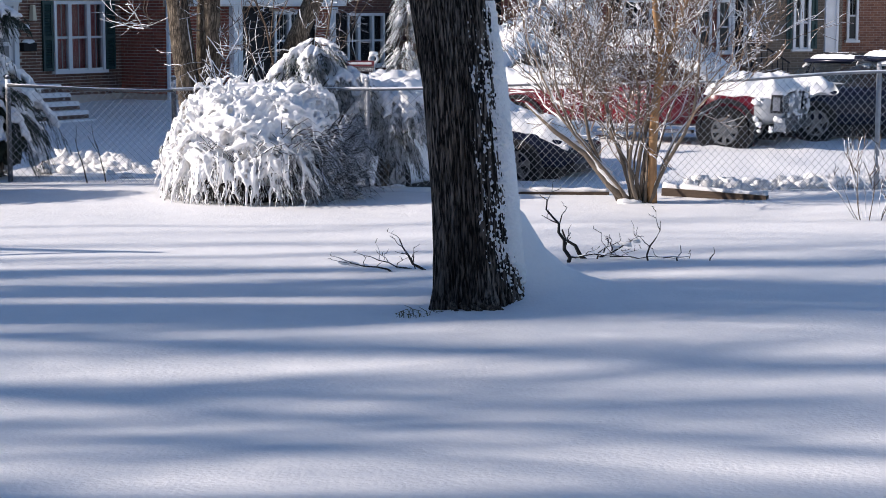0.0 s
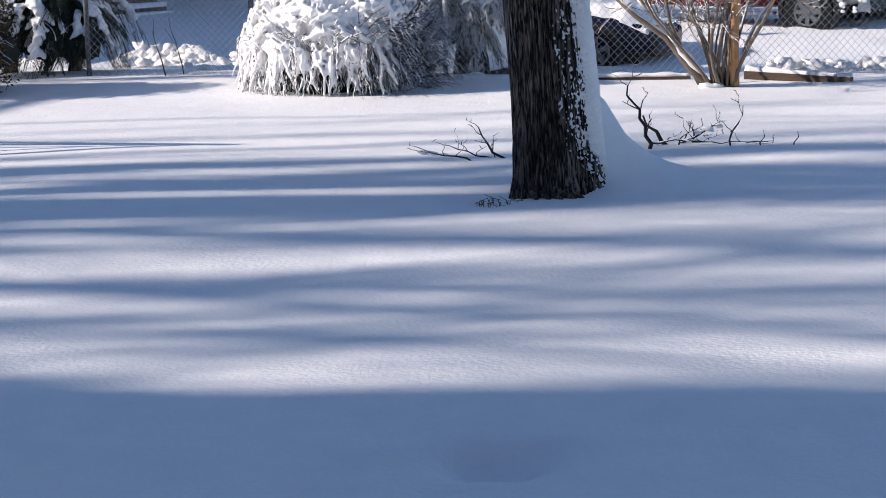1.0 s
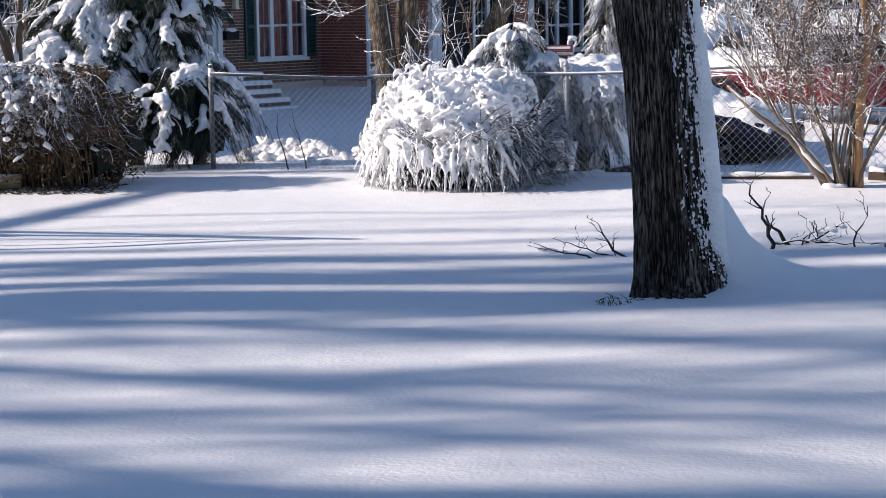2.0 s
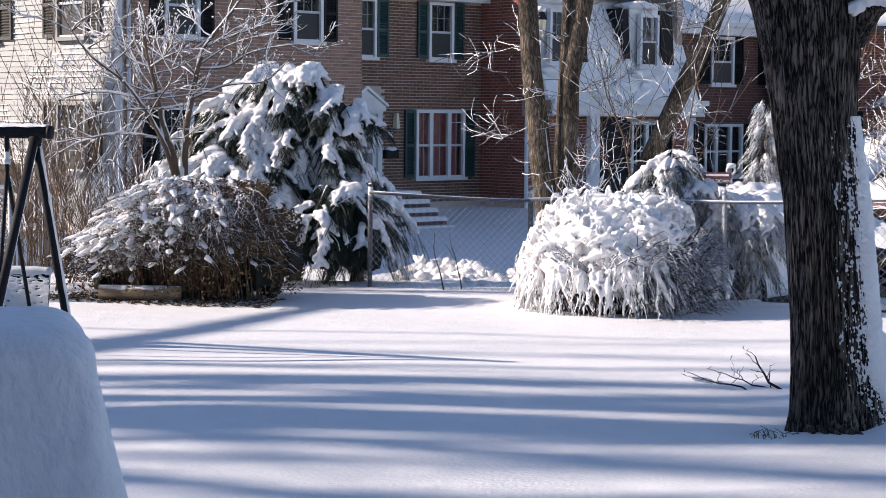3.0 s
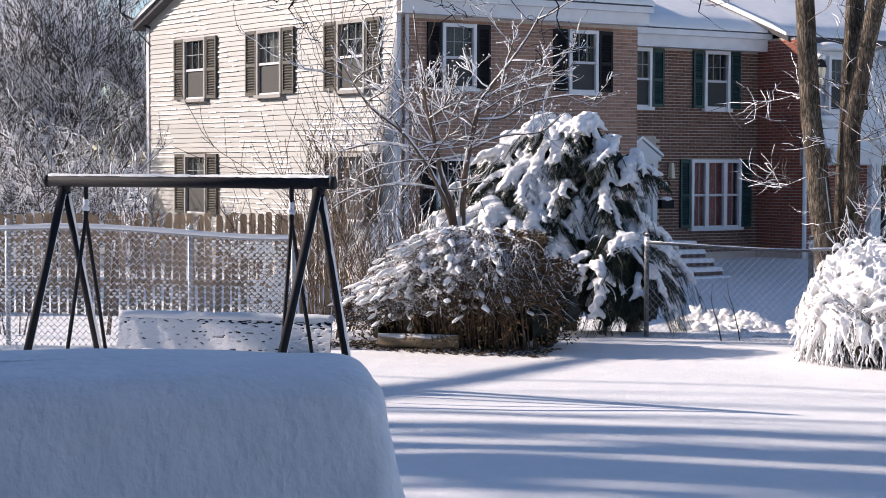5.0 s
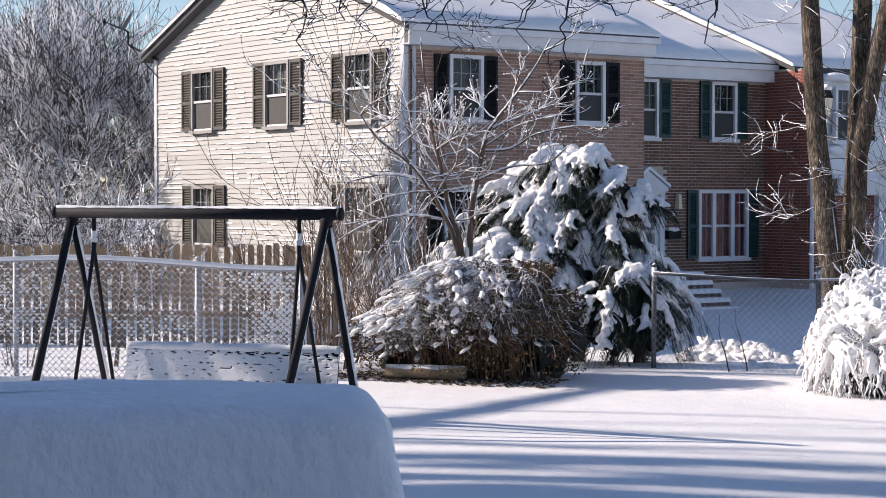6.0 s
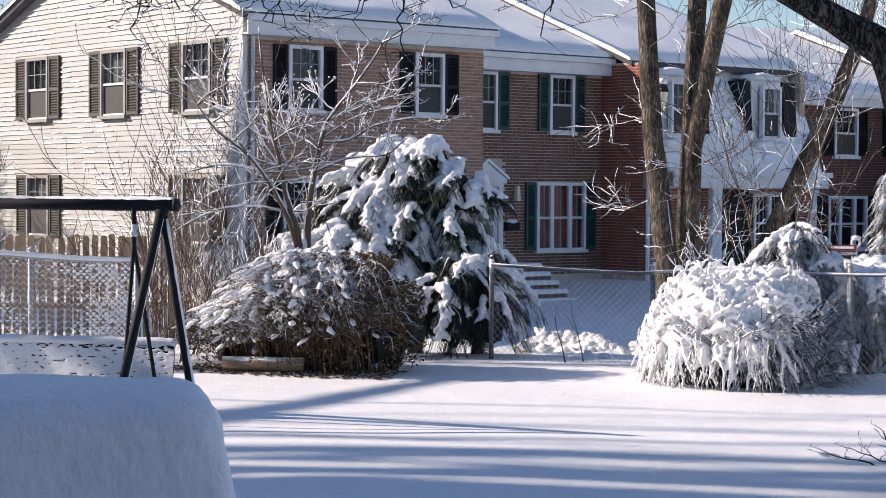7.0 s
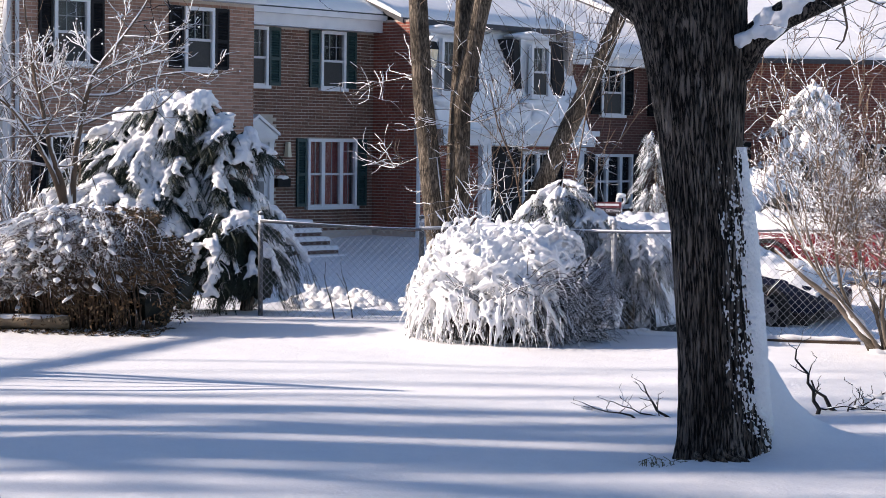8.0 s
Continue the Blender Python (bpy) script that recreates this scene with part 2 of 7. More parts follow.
M_RIM = material("alloy_rim", (0.17, 0.175, 0.185), (0.09, 0.095, 0.1), rough=0.3, metal=0.25, scale=10, bump=0)
M_REDPAINT = material("red_car_paint", (0.13, 0.006, 0.014), (0.09, 0.005, 0.01), rough=0.25, scale=3, bump=0.02)
M_BLACKPAINT = material("midnight_car_paint", (0.007, 0.009, 0.022), (0.01, 0.012, 0.026), rough=0.25, scale=3, bump=0.02, spec=0.3)
M_WHITEPAINT = material("white_car_paint", (0.72, 0.74, 0.76), (0.62, 0.64, 0.66), rough=0.3, scale=3, bump=0.02)
M_SILVER = material("silver_car_paint", (0.4, 0.42, 0.45), (0.32, 0.34, 0.37), rough=0.3, metal=0.4, scale=3, bump=0.02)
M_PLASTIC = material("black_plastic", (0.01, 0.01, 0.012), (0.016, 0.016, 0.018), rough=0.6, scale=10, bump=0.1, spec=0.2)
M_CHROME = material("dull_chrome", (0.6, 0.6, 0.62), (0.45, 0.45, 0.47), rough=0.25, metal=0.9, scale=10, bump=0)
M_LAMPGLASS = material("frosted_lamp_glass", (0.75, 0.68, 0.5), (0.65, 0.6, 0.45), rough=0.4, scale=5, bump=0)
M_TAIL = material("red_lens", (0.4, 0.01, 0.015), (0.3, 0.01, 0.01), rough=0.25, scale=5, bump=0)
M_SIGN = material("maroon_sign", (0.16, 0.02, 0.03), (0.12, 0.02, 0.03), rough=0.5, scale=4, bump=0)
M_SIGNDK = material("dark_sign_band", (0.03, 0.025, 0.03), (0.04, 0.03, 0.04), rough=0.5, scale=4, bump=0)
M_STUCCO = material("plain_wall", (0.5, 0.46, 0.4), (0.42, 0.38, 0.33), rough=0.85, scale=3, bump=0.3)
M_GRASS = material("dry_grass", (0.16, 0.13, 0.05), (0.08, 0.07, 0.03), rough=0.8, scale=6, bump=0)
M_CONCRETE = material("brick_step", (0.11, 0.06, 0.045), (0.07, 0.042, 0.034), rough=0.85, scale=5, bump=0.3)


# ---------------------------------------------------------------- mesh kit
class Mesh:
    """Collects vertices and faces of one part."""

    def __init__(self):
        self.v, self.f = [], []

    def quad(self, a, b, c, d):
        i = len(self.v)
        self.v += [tuple(a), tuple(b), tuple(c), tuple(d)]
        self.f.append((i, i + 1, i + 2, i + 3))
        return self

    def box(self, x0, x1, y0, y1, z0, z1, m=None, cut=0.0):
        i = len(self.v)
        pts = [(x0, y0, z0), (x1, y0, z0), (x1, y1, z0), (x0, y1, z0), (x0 + cut, y0 + cut, z1), (x1 - cut, y0 + cut, z1), (x1 - cut, y1 - cut, z1), (x0 + cut, y1 - cut, z1)]
        if m is not None:
            pts = [tuple(m @ Vector(p)) for p in pts]
        self.v += pts
        self.f += [tuple(i + k for k in q) for q in ((3, 2, 1, 0), (4, 5, 6, 7), (0, 1, 5, 4), (1, 2, 6, 5), (2, 3, 7, 6), (3, 0, 4, 7))]
        return self

    def tube(self, pts, radii, n=6, cap=True):
        base = len(self.v)
        pts = [Vector(p) for p in pts]
        ref = Vector((0.31, 0.17, 0.93))
        for k, p in enumerate(pts):
            d = (pts[min(k + 1, len(pts) - 1)] - pts[max(k - 1, 0)])
            d = d.normalized() if d.length > 1e-9 else Vector((0, 0, 1))
            if abs(d.dot(ref)) > 0.97:
                ref = Vector((0.93, 0.21, 0.1))
            a = d.cross(ref).normalized()
            b = d.cross(a)
            for j in range(n):
                w = 2 * math.pi * j / n
                q = p + (a * math.cos(w) + b * math.sin(w)) * radii[k]
                self.v.append((q.x, q.y, q.z))
        for k in range(len(pts) - 1):
            for j in range(n):
                j2 = (j + 1) % n
                self.f.append((base + k * n + j, base + (k + 1) * n + j, base + (k + 1) * n + j2, base + k * n + j2))
        if cap and n > 3:
            self.f.append(tuple(base + j for j in range(n)))
            self.f.append(tuple(base + (len(pts) - 1) * n + j for j in reversed(range(n))))
        return self

    def disc_ring(self, m, r0, r1, y0, y1, n=24):
        """A ring about the local y axis, from radius r0 to r1 and from y0 to y1."""
        i = len(self.v)
        for j in range(n):
            w = 2 * math.pi * j / n
            for r, y in ((r0, y0), (r1, y0), (r1, y1), (r0, y1)):
                self.v.append(tuple(m @ Vector((r * math.cos(w), y, r * math.sin(w)))))
        for j in range(n):
            a, b = i + 4 * j, i + 4 * ((j + 1) % n)
            for k in range(4):
                k2 = (k + 1) % 4
                self.f.append((a + k, a + k2, b + k2, b + k))
        return self

    def blob(self, c, r, seed=0, rough=0.25, nu=8, nv=5, m=None, droop=0.0, freq=1.7):
        """A lumpy closed shape, for a clump of snow."""
        base = len(self.v)
        c = Vector(c)

        def at(lat, lon):
            d = Vector((math.cos(lat) * math.cos(lon), math.cos(lat) * math.sin(lon), math.sin(lat)))
            k = 1 + rough * noise.noise(d * freq + Vector((seed * 3.1, seed * 1.7, seed * 0.9)))
            p = Vector((d.x * r[0], d.y * r[1], d.z * r[2])) * k
            if droop:
                p.z -= droop * ((p.x + r[0]) ** 2 / r[0] * 0.5 + p.y ** 2 / r[1] * 0.6)
            if m is not None:
                p = m @ p
            return tuple(c + p)
        self.v.append(at(-math.pi / 2, 0))
        for i in range(1, nv):
            for j in range(nu):
                self.v.append(at(-math.pi / 2 + math.pi * i / nv, 2 * math.pi * j / nu))
        self.v.append(at(math.pi / 2, 0))
        last = len(self.v) - 1
        for j in range(nu):
            j2 = (j + 1) % nu
            self.f.append((base, base + 1 + j2, base + 1 + j))
            for i in range(nv - 2):
                a, b = base + 1 + i * nu, base + 1 + (i + 1) * nu
                self.f.append((a + j, a + j2, b + j2, b + j))
            a = base + 1 + (nv - 2) * nu
            self.f.append((a + j, a + j2, last))
        return self

    def prism(self, prof, y0, y1, m=None):
        """A profile of (x, z) points drawn out from y0 to y1."""
        i, k = len(self.v), len(prof)
        for y in (y0, y1):
            for x, zz in prof:
                p = Vector((x, y, zz))
                self.v.append(tuple(m @ p if m is not None else p))
        self.f.append(tuple(i + j for j in range(k)))
        self.f.append(tuple(i + k + j for j in reversed(range(k))))
        for j in range(k):
            j2 = (j + 1) % k
            self.f.append((i + j, i + k + j, i + k + j2, i + j2))
        return self


def make(name, g, mat, smooth=False):
    me = bpy.data.meshes.new(name)
    me.from_pydata(g.v, [], g.f)
    me.validate()
    if smooth:
        me.polygons.foreach_set("use_smooth", [True] * len(me.polygons))
    me.materials.append(mat)
    me.update()
    return me


def part(name, g, mat, parent, label="", smooth=False):
    """Links a mesh as one part under a thing or a part."""
    ob = new(name, make(name, g, mat, smooth))
    ob.parent = parent
    return tagged(ob, label) if label else ob


def melt(ob, grain, rounds=3):
    """Runs overlapping lumps of snow together into one soft mass."""
    r = ob.modifiers.new("clot", "REMESH")
    r.mode, r.voxel_size, r.use_smooth_shade = "VOXEL", grain, True
    m = ob.modifiers.new("soften", "SMOOTH")
    m.factor, m.iterations = 0.5, rounds
    return ob


def thing(name, m, label, category, group="", kind=""):
    """An empty at the base of a thing; its parts hang under it."""
    ob = new(name)
    ob.empty_display_size = 0.1
    ob.matrix_world = m
    ob.matrix_basis = m
    return tagged(ob, label, category, group, kind)


def setting(name, g, mat, label, category, m=None, smooth=False):
    ob = new(name, make(name, g, mat, smooth))
    if m is not None:
        ob.matrix_basis = m
    return tagged(ob, label, category, kind="structure")


def smoothstep(a, b, x):
    t = min(1.0, max(0.0, (x - a) / (b - a)))
    return t * t * (3 - 2 * t)


def nz(x, y, s, k=0.0):
    return noise.noise(Vector((x * s, y * s, 3.7 + k)))


# ---------------------------------------------------------------- ground
FENCE = [(-4.64, 20.27), (-2.83, 20.1), (-0.75, 19.55), (1.9, 19.35), (4.45, 19.5), (8.5, 19.9)]


def fence_y(x):
    for (xa, ya), (xb, yb) in zip(FENCE, FENCE[1:]):
        if x <= xb:
            return ya + (yb - ya) * max(0.0, (x - xa) / (xb - xa)) if x > xa else ya
    return FENCE[-1][1]


def ground_z(x, y):
    d = y - fence_y(x)
    right = smoothstep(-3.2, -0.9, x)
    lot = -0.62 * smoothstep(0.3, 1.7, d) + 0.22 * smoothstep(26.5, 32, y) - 0.2 * smoothstep(34.5, 37.5, y) + 0.5 * smoothstep(42, 48, y)
    lawn = -0.12 * smoothstep(0.5, 2, d) - 0.24 * smoothstep(2, 4.5, d) + 0.24 * smoothstep(19.5, 21.5, d)
    z = right * lot + (1 - right) * lawn
    if y < 75 and abs(x) < 45:
        z += 0.045 * nz(x, y, 0.32) + 0.018 * nz(x * 0.5, y, 1.3, 5)
        near = smoothstep(16, 5, y)
        z += 0.006 * near * nz(x, y, 4.5, 9)
    if y > 21 and x > -1:
        z += 0.045 * right * (nz(x, y * 2.5, 1.6, 40) + 0.6 * nz(x, y, 5, 44)) * smoothstep(21, 22, y) * smoothstep(40, 34, y) * smoothstep(9, 6, x)
    z += (0.6 * math.exp(-max(0.0, x - 0.5) / 0.2) + 0.13 * math.exp(-max(0.0, x - 0.5) / 0.8)) * math.exp(-((y - 12.22) / 0.27) ** 2) * smoothstep(0.25, 0.47, x)
    z += 0.05 * math.exp(-max(0.0, x - 0.5) / 1.6) * math.exp(-((y - 11.75 + 0.12 * (x - 0.5)) / 0.3) ** 2) * smoothstep(0.45, 0.9, x)
    z -= 0.05 * math.exp(-(((x + 0.16) / 0.16) ** 2 + ((y - 11.6) / 0.22) ** 2))
    r = math.hypot((x + 0.07) / 0.2, (y - 6.1) / 0.2)
    z -= 0.11 * math.exp(-r ** 4) - 0.02 * math.exp(-((r - 1.3) / 0.4) ** 2)
    if 0.2 < d < 5.5 and y < 40:
        lump = max(0.0, nz(x, y, 2.6, 20) + 0.15) + 0.5 * max(0.0, nz(x, y, 6.5, 30))
        z += (0.22 + 0.15 * (1 - right)) * lump * math.exp(-((d - 1.5 - 1.7 * (1 - right)) / 0.8) ** 2)
    return z


def spread(stops):
    out = [stops[0][0]]
    for (a, step), (b, _) in zip(stops, stops[1:]):
        n = max(1, round((b - a) / step))
        out += [a + (b - a) * (k + 1) / n for k in range(n)]
    return out


gx = spread([(-900, 200), (-100, 12), (-40, 2.0), (-14, 0.4), (-6, 0.14), (7, 0.25), (14, 2.0), (40, 12), (100, 200), (900, 1)])
gy = spread([(-300, 60), (-30, 4), (0, 0.5), (4, 0.07), (8, 0.09), (14, 0.14), (25, 0.25), (40, 0.5), (46, 2), (80, 20), (200, 200), (1500, 1)])
g = Mesh()
for yy in gy:
    for xx in gx:
        g.v.append((xx, yy, ground_z(xx, yy)))
W = len(gx)
for j in range(len(gy) - 1):
    for i in range(W - 1):
        g.f.append((j * W + i, j * W + i + 1, (j + 1) * W + i + 1, (j + 1) * W + i))
setting("ground", g, M_GROUND, "smooth deep white snow over a sloping back yard and lot", "snowy ground", smooth=True)

# ---------------------------------------------------------------- houses
TURN = math.degrees(math.atan2(0.799, 0.602))


def row_pose(offset):
    """The frame of a house front: x along the row, y into the house, offset metres in front of the row's line."""
    k = -31.1 + offset
    return Matrix.Translation((0.799 * k, -0.602 * k, 0)) @ pose(0, 0, 0, 0, 0, TURN)


def sash_window(house, x, z0, z1, w, face, lights=1, cols=3, rows=2, inside=None, shutter=None, sw=0.32, axis="x", name="window", shutters=(True, True), casing=None):
    """A framed sash window in the plane y = face (axis x) or x = face (axis y), standing proud of it."""
    def bx(gm, a0, a1, d0, d1, zz0, zz1):
        if axis == "x":
            gm.box(a0, a1, face + d0, face + d1, zz0, zz1)
        else:
            gm.box(face + d0, face + d1, a0, a1, zz0, zz1)
    fr = 0.07
    gm = Mesh()
    bx(gm, x - w / 2, x + w / 2, -0.06, 0.05, z1 - fr, z1)
    bx(gm, x - w / 2, x - w / 2 + fr, -0.06, 0.05, z0, z1 - fr)
    bx(gm, x + w / 2 - fr, x + w / 2, -0.06, 0.05, z0, z1 - fr)
    casing = casing or M_WHITE
    win = part(name, gm, casing, house, "white framed sash window" if casing == M_WHITE else "taupe framed sash window")
    gm = Mesh()
    bx(gm, x - w / 2 - 0.04, x + w / 2 + 0.04, -0.1, 0.05, z0 - 0.07, z0)
    part("sill", gm, casing, win)
    inner = w - 2 * fr
    edges = [q / lights for q in range(lights + 1)] if lights != 3 else [0.0, 0.29, 0.7, 1.0]
    zm = (z0 + z1 - fr) / 2
    bars = Mesh()
    for k in range(lights):
        sash = Mesh()
        a, lw = x - inner / 2 + edges[k] * inner, (edges[k + 1] - edges[k]) * inner
        if k:
            mull = Mesh()
            bx(mull, a - 0.05, a + 0.05, -0.05, 0.05, z0, z1 - fr)
            part("mullion", mull, M_WHITE, win)
        l0, l1 = a + (0.05 if k else 0), a + lw - (0.05 if k < lights - 1 else 0)
        bx(sash, l0, l1, -0.03, 0.02, zm - 0.025, zm + 0.025)
        part("meeting_rail", sash, M_TRIMG, win)
        sash = Mesh()
        bx(sash, l0, l1, -0.03, 0.02, z0, z0 + 0.04)
        part("bottom_rail", sash, M_WHITE, win)
        for half, (q0, q1) in enumerate(((z0 + 0.04, zm - 0.025), (zm + 0.025, z1 - fr))):
            if half == 0 and lights == 1:
                scr = Mesh()
                bx(scr, l0, l1, 0.002, 0.006, q0, q1)
                part("screen", scr, M_SCREEN, win)
                continue
            for c in range(1, cols):
                cx = l0 + (l1 - l0) * c / cols
                bx(bars, cx - 0.0065, cx + 0.0065, -0.02, 0.0, q0, q1)
            for c in range(1, rows):
                cz = q0 + (q1 - q0) * c / rows
                bx(bars, l0, l1, -0.018, 0.002, cz - 0.0065, cz + 0.0065)
            pane = Mesh()
            bx(pane, l0, l1, 0.008, 0.014, q0, q1)
            part("pane", pane, M_GLASS, win)
    tagged(part("muntin_grid", bars, M_MUNTIN, win), kind="stuff")
    # a curtain or blind, else a near-black sheet painted as the room's shade
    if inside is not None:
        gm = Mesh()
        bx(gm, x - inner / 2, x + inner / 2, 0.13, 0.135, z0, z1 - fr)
        part("curtain_or_room_shade", gm, inside, win)
    if shutter is not None:
        for side in (-1, 1):
            if not shutters[(side + 1) // 2]:
                continue
            gm = Mesh()
            c = x + side * (w / 2 + 0.03 + sw / 2)
            # louvres: one folded sheet between two stiles
            k = int((z1 - z0) / 0.055)
            for j in range(2 * k + 1):
                q, dep = z0 + (z1 - z0) * j / (2 * k), -0.042 if j % 2 else -0.012
                for e in (c - sw / 2 + 0.05, c + sw / 2 - 0.05):
                    gm.v.append((e, face + dep, q) if axis == "x" else (face + dep, e, q))
            gm.f += [(2 * j, 2 * j + 1, 2 * j + 3, 2 * j + 2) for j in range(2 * k)]
            sh = part("shutter", gm, shutter, house)
            for e in (c - sw / 2, c + sw / 2 - 0.05):
                gm = Mesh()
                bx(gm, e, e + 0.05, -0.05, 0.0, z0, z1)
                part("stile", gm, shutter, sh)
            for q in (z0, zm - 0.04, z1 - 0.07):
                gm = Mesh()
                bx(gm, c - sw / 2 + 0.05, c + sw / 2 - 0.05, -0.048, 0.0, q, q + 0.07)
                part("cross_rail", gm, shutter, sh)
    return win


def gable_roof(house, x0, x1, y0, y1, eave, rise, over=0.35, snow=0.16):
    """A ridge along x, with shingles and a thick layer of snow."""
    ym = (y0 + y1) / 2
    ridge = eave + rise
    sl = rise / (ym - y0)
    prof = [(y0 - over, eave - over * sl), (ym, ridge), (y1 + over, eave - over * sl), (y1 + over, eave - over * sl + 0.12), (ym, ridge + 0.13), (y0 - over, eave - over * sl + 0.12)]
    turn = pose(0, 0, 0, 0, 0, 90)
    g = Mesh().prism([(a, b) for a, b in prof], -x1, -x0, turn @ Matrix.Identity(4))
    roof = part("roof", g, M_ROOF, house)
    g = Mesh()
    nx, ny = 26, 10
    for side in (0, 1):
        base = len(g.v)
        for lay in (0, 1):
            for j in range(ny + 1):
                t = j / ny
                yy = (y0 - over) + t * (ym - y0 + over) if side == 0 else (y1 + over) - t * (y1 + over - ym)
                zz = eave - over * sl + t * (rise + over * sl) + 0.125
                for i in range(nx + 1):
                    xx = x0 - 0.06 + (x1 - x0 + 0.12) * i / nx
                    th = snow * (0.75 + 0.35 * nz(xx, yy, 0.9)) * (0.55 if j == 0 else 1)
                    g.v.append((xx, yy, zz + lay * th))
        lay_n = (nx + 1) * (ny + 1)
        for j in range(ny):
            for i in range(nx):
                a = base + lay_n + j * (nx + 1) + i
                g.f.append((a, a + 1, a + nx + 2, a + nx + 1))
        for i in range(nx):
            g.f.append((base + i, base + i + 1, base + lay_n + i + 1, base + lay_n + i))
        for j in range(ny):
            for i in (0, nx):
                a = base + j * (nx + 1) + i
                g.f.append((a, a + nx + 1, a + nx + 1 + lay_n, a + lay_n))
    part("roof_snow", g, M_SNOW, house, "thick smooth snow on the roof slope", smooth=True)
    return roof


def pierced(g, a0, a1, z0, z1, rects, put):
    """A wall with openings, built up of blocks round them."""
    xs = sorted({a0, a1, *(min(max(v, a0), a1) for r in rects for v in r[:2])})
    for l, r in zip(xs, xs[1:]):
        z = z0
        for q in sorted((q for q in rects if q[0] < (l + r) / 2 < q[1]), key=lambda q: q[2]):
            if q[2] > z:
                put(l, r, z, q[2])
            z = max(z, q[3])
        if z < z1:
            put(l, r, z, z1)


def shell(house, x0, x1, y0, y1, z1, mat, left=True, front=(), side=(), front_top=None):
    g = Mesh()
    pierced(g, x0, x1, -0.6, front_top or z1, front, lambda l, r, a, b: g.box(l, r, y0, y0 + 0.2, a, b))
    g.box(x0, x1, y1 - 0.2, y1, -0.6, z1)
    g.box(x1 - 0.2, x1, y0 + 0.2, y1 - 0.2, -0.6, z1)
    if left:
        pierced(g, y0 + 0.2, y1 - 0.2, -0.6, z1, side, lambda l, r, a, b: g.box(x0, x0 + 0.2, l, r, a, b))
    return part("wall", g, mat, house)


def fascia(house, x0, x1, z0, z1, y=-0.3):
    board = part("fascia", Mesh().box(x0, x1, y, y + 0.03, z0 + 0.03, z1), M_WHITE, house, "white boxed eave with gutter")
    part("soffit", Mesh().box(x0, x1, y, -0.001, z0, z0 + 0.027), M_WHITE, board)
    part("gutter", Mesh().box(x0 - 0.04, x1 + 0.04, y - 0.1, y - 0.002, z1 - 0.1, z1 + 0.02), M_WHITE, board)
    return board


def holes_cut(rects, x, z, w, h):
    for a0, a1, b0, b1 in rects:
        if x + w > a0 and x < a1 and z + h > b0 and z < b1:
            return True
    return False


BRICK_W, BRICK_H, COURSE = 0.205, 0.0545, 0.0685


def bricks(house, wallpart, x0, x1, z0, z1, rects, mat, face=0.0, axis="x", single=None, sign=-1):
    """Courses of separate bricks standing 8 mm proud of the mortar; those inside the rectangle single become parts of their own."""
    g, row, z = Mesh(), 0, z0
    proto = None
    count = 0
    while z + BRICK_H < z1:
        a = x0 - (BRICK_W / 2 if row % 2 else 0)
        while a < x1:
            l, r = max(a, x0), min(a + BRICK_W - 0.014, x1)
            if r - l > 0.03 and not holes_cut(rects, l, z, r - l, BRICK_H):
                if single and r - l > 0.188 and single[0] < l < single[1] and single[2] < z < single[3] and count < 300:
                    if proto is None:
                        proto = make("brick", Mesh().box(0, BRICK_W - 0.014, -0.008, 0.01, 0, BRICK_H), mat)
                    ob = new("brick", proto)
                    ob.parent = wallpart
                    ob.location = (l, face, z)
                    count += 1
                elif axis == "x":
                    g.box(l, r, face - 0.008, face + 0.01, z, z + BRICK_H)
                else:
                    g.box(face - 0.008, face + 0.01, l, r, z, z + BRICK_H)
            a += BRICK_W
        z += COURSE
        row += 1
    ob = part("brickwork", g, mat, wallpart)
    tagged(ob, kind="stuff")


# end house: cream siding gable, brown brick front
H1 = thing("end_townhouse", row_pose(1.4), "end townhouse with cream siding gable and brown brick front, snowy roof", "house")
S0, S1, DEEP = 19.04, 24.82, 10.7
F1 = [(20.01, 20.79, 3.29, 4.58), (23.03, 23.77, 3.29, 4.58), (22.7, 23.7, 0.63, 2.05), (19.9, 21.3, 0.63, 2.05)]
SIDE1 = [(c - 0.525, c + 0.525, a, b) for c, a, b in ((8.22, 3.27, 4.69), (4.82, 3.27, 4.69), (1.57, 3.27, 4.69), (8.2, 0.73, 2.12), (1.57, 0.73, 2.12))]
w1 = shell(H1, S0 + 0.02, S1, 0, DEEP, 5.1, M_MORTAR, True, F1, SIDE1)
GAB = 1.95
g = Mesh().prism([(0.0, 5.0), (DEEP, 5.0), (DEEP / 2, 5.1 + GAB)], -(S0 + 0.2), -(S0 + 0.02), pose(0, 0, 0, 0, 0, 90))
part("gable", g, M_SIDING, H1)
gable_roof(H1, S0 - 0.25, S1 + 0.1, 0, DEEP, 5.12, GAB)
fascia(H1, S0 - 0.1, S1 + 0.06, 4.71, 5.06)
g = Mesh()
g.tube([(S0 + 0.16, -0.06, 4.7), (S0 + 0.16, -0.06, 0)], [0.045, 0.045], 6)
part("downspout", g, M_TRIMG, H1)
g = Mesh().box(S0 - 0.05, S0 + 0.03, -0.05, 0.09, -0.3, 5.05)
part("corner_board", g, M_TRIMG, H1)
g = Mesh().box(S0 - 0.05, S0 + 0.03, DEEP - 0.1, DEEP + 0.03, -0.3, 5.05)
part("corner_board", g, M_TRIMG, H1)
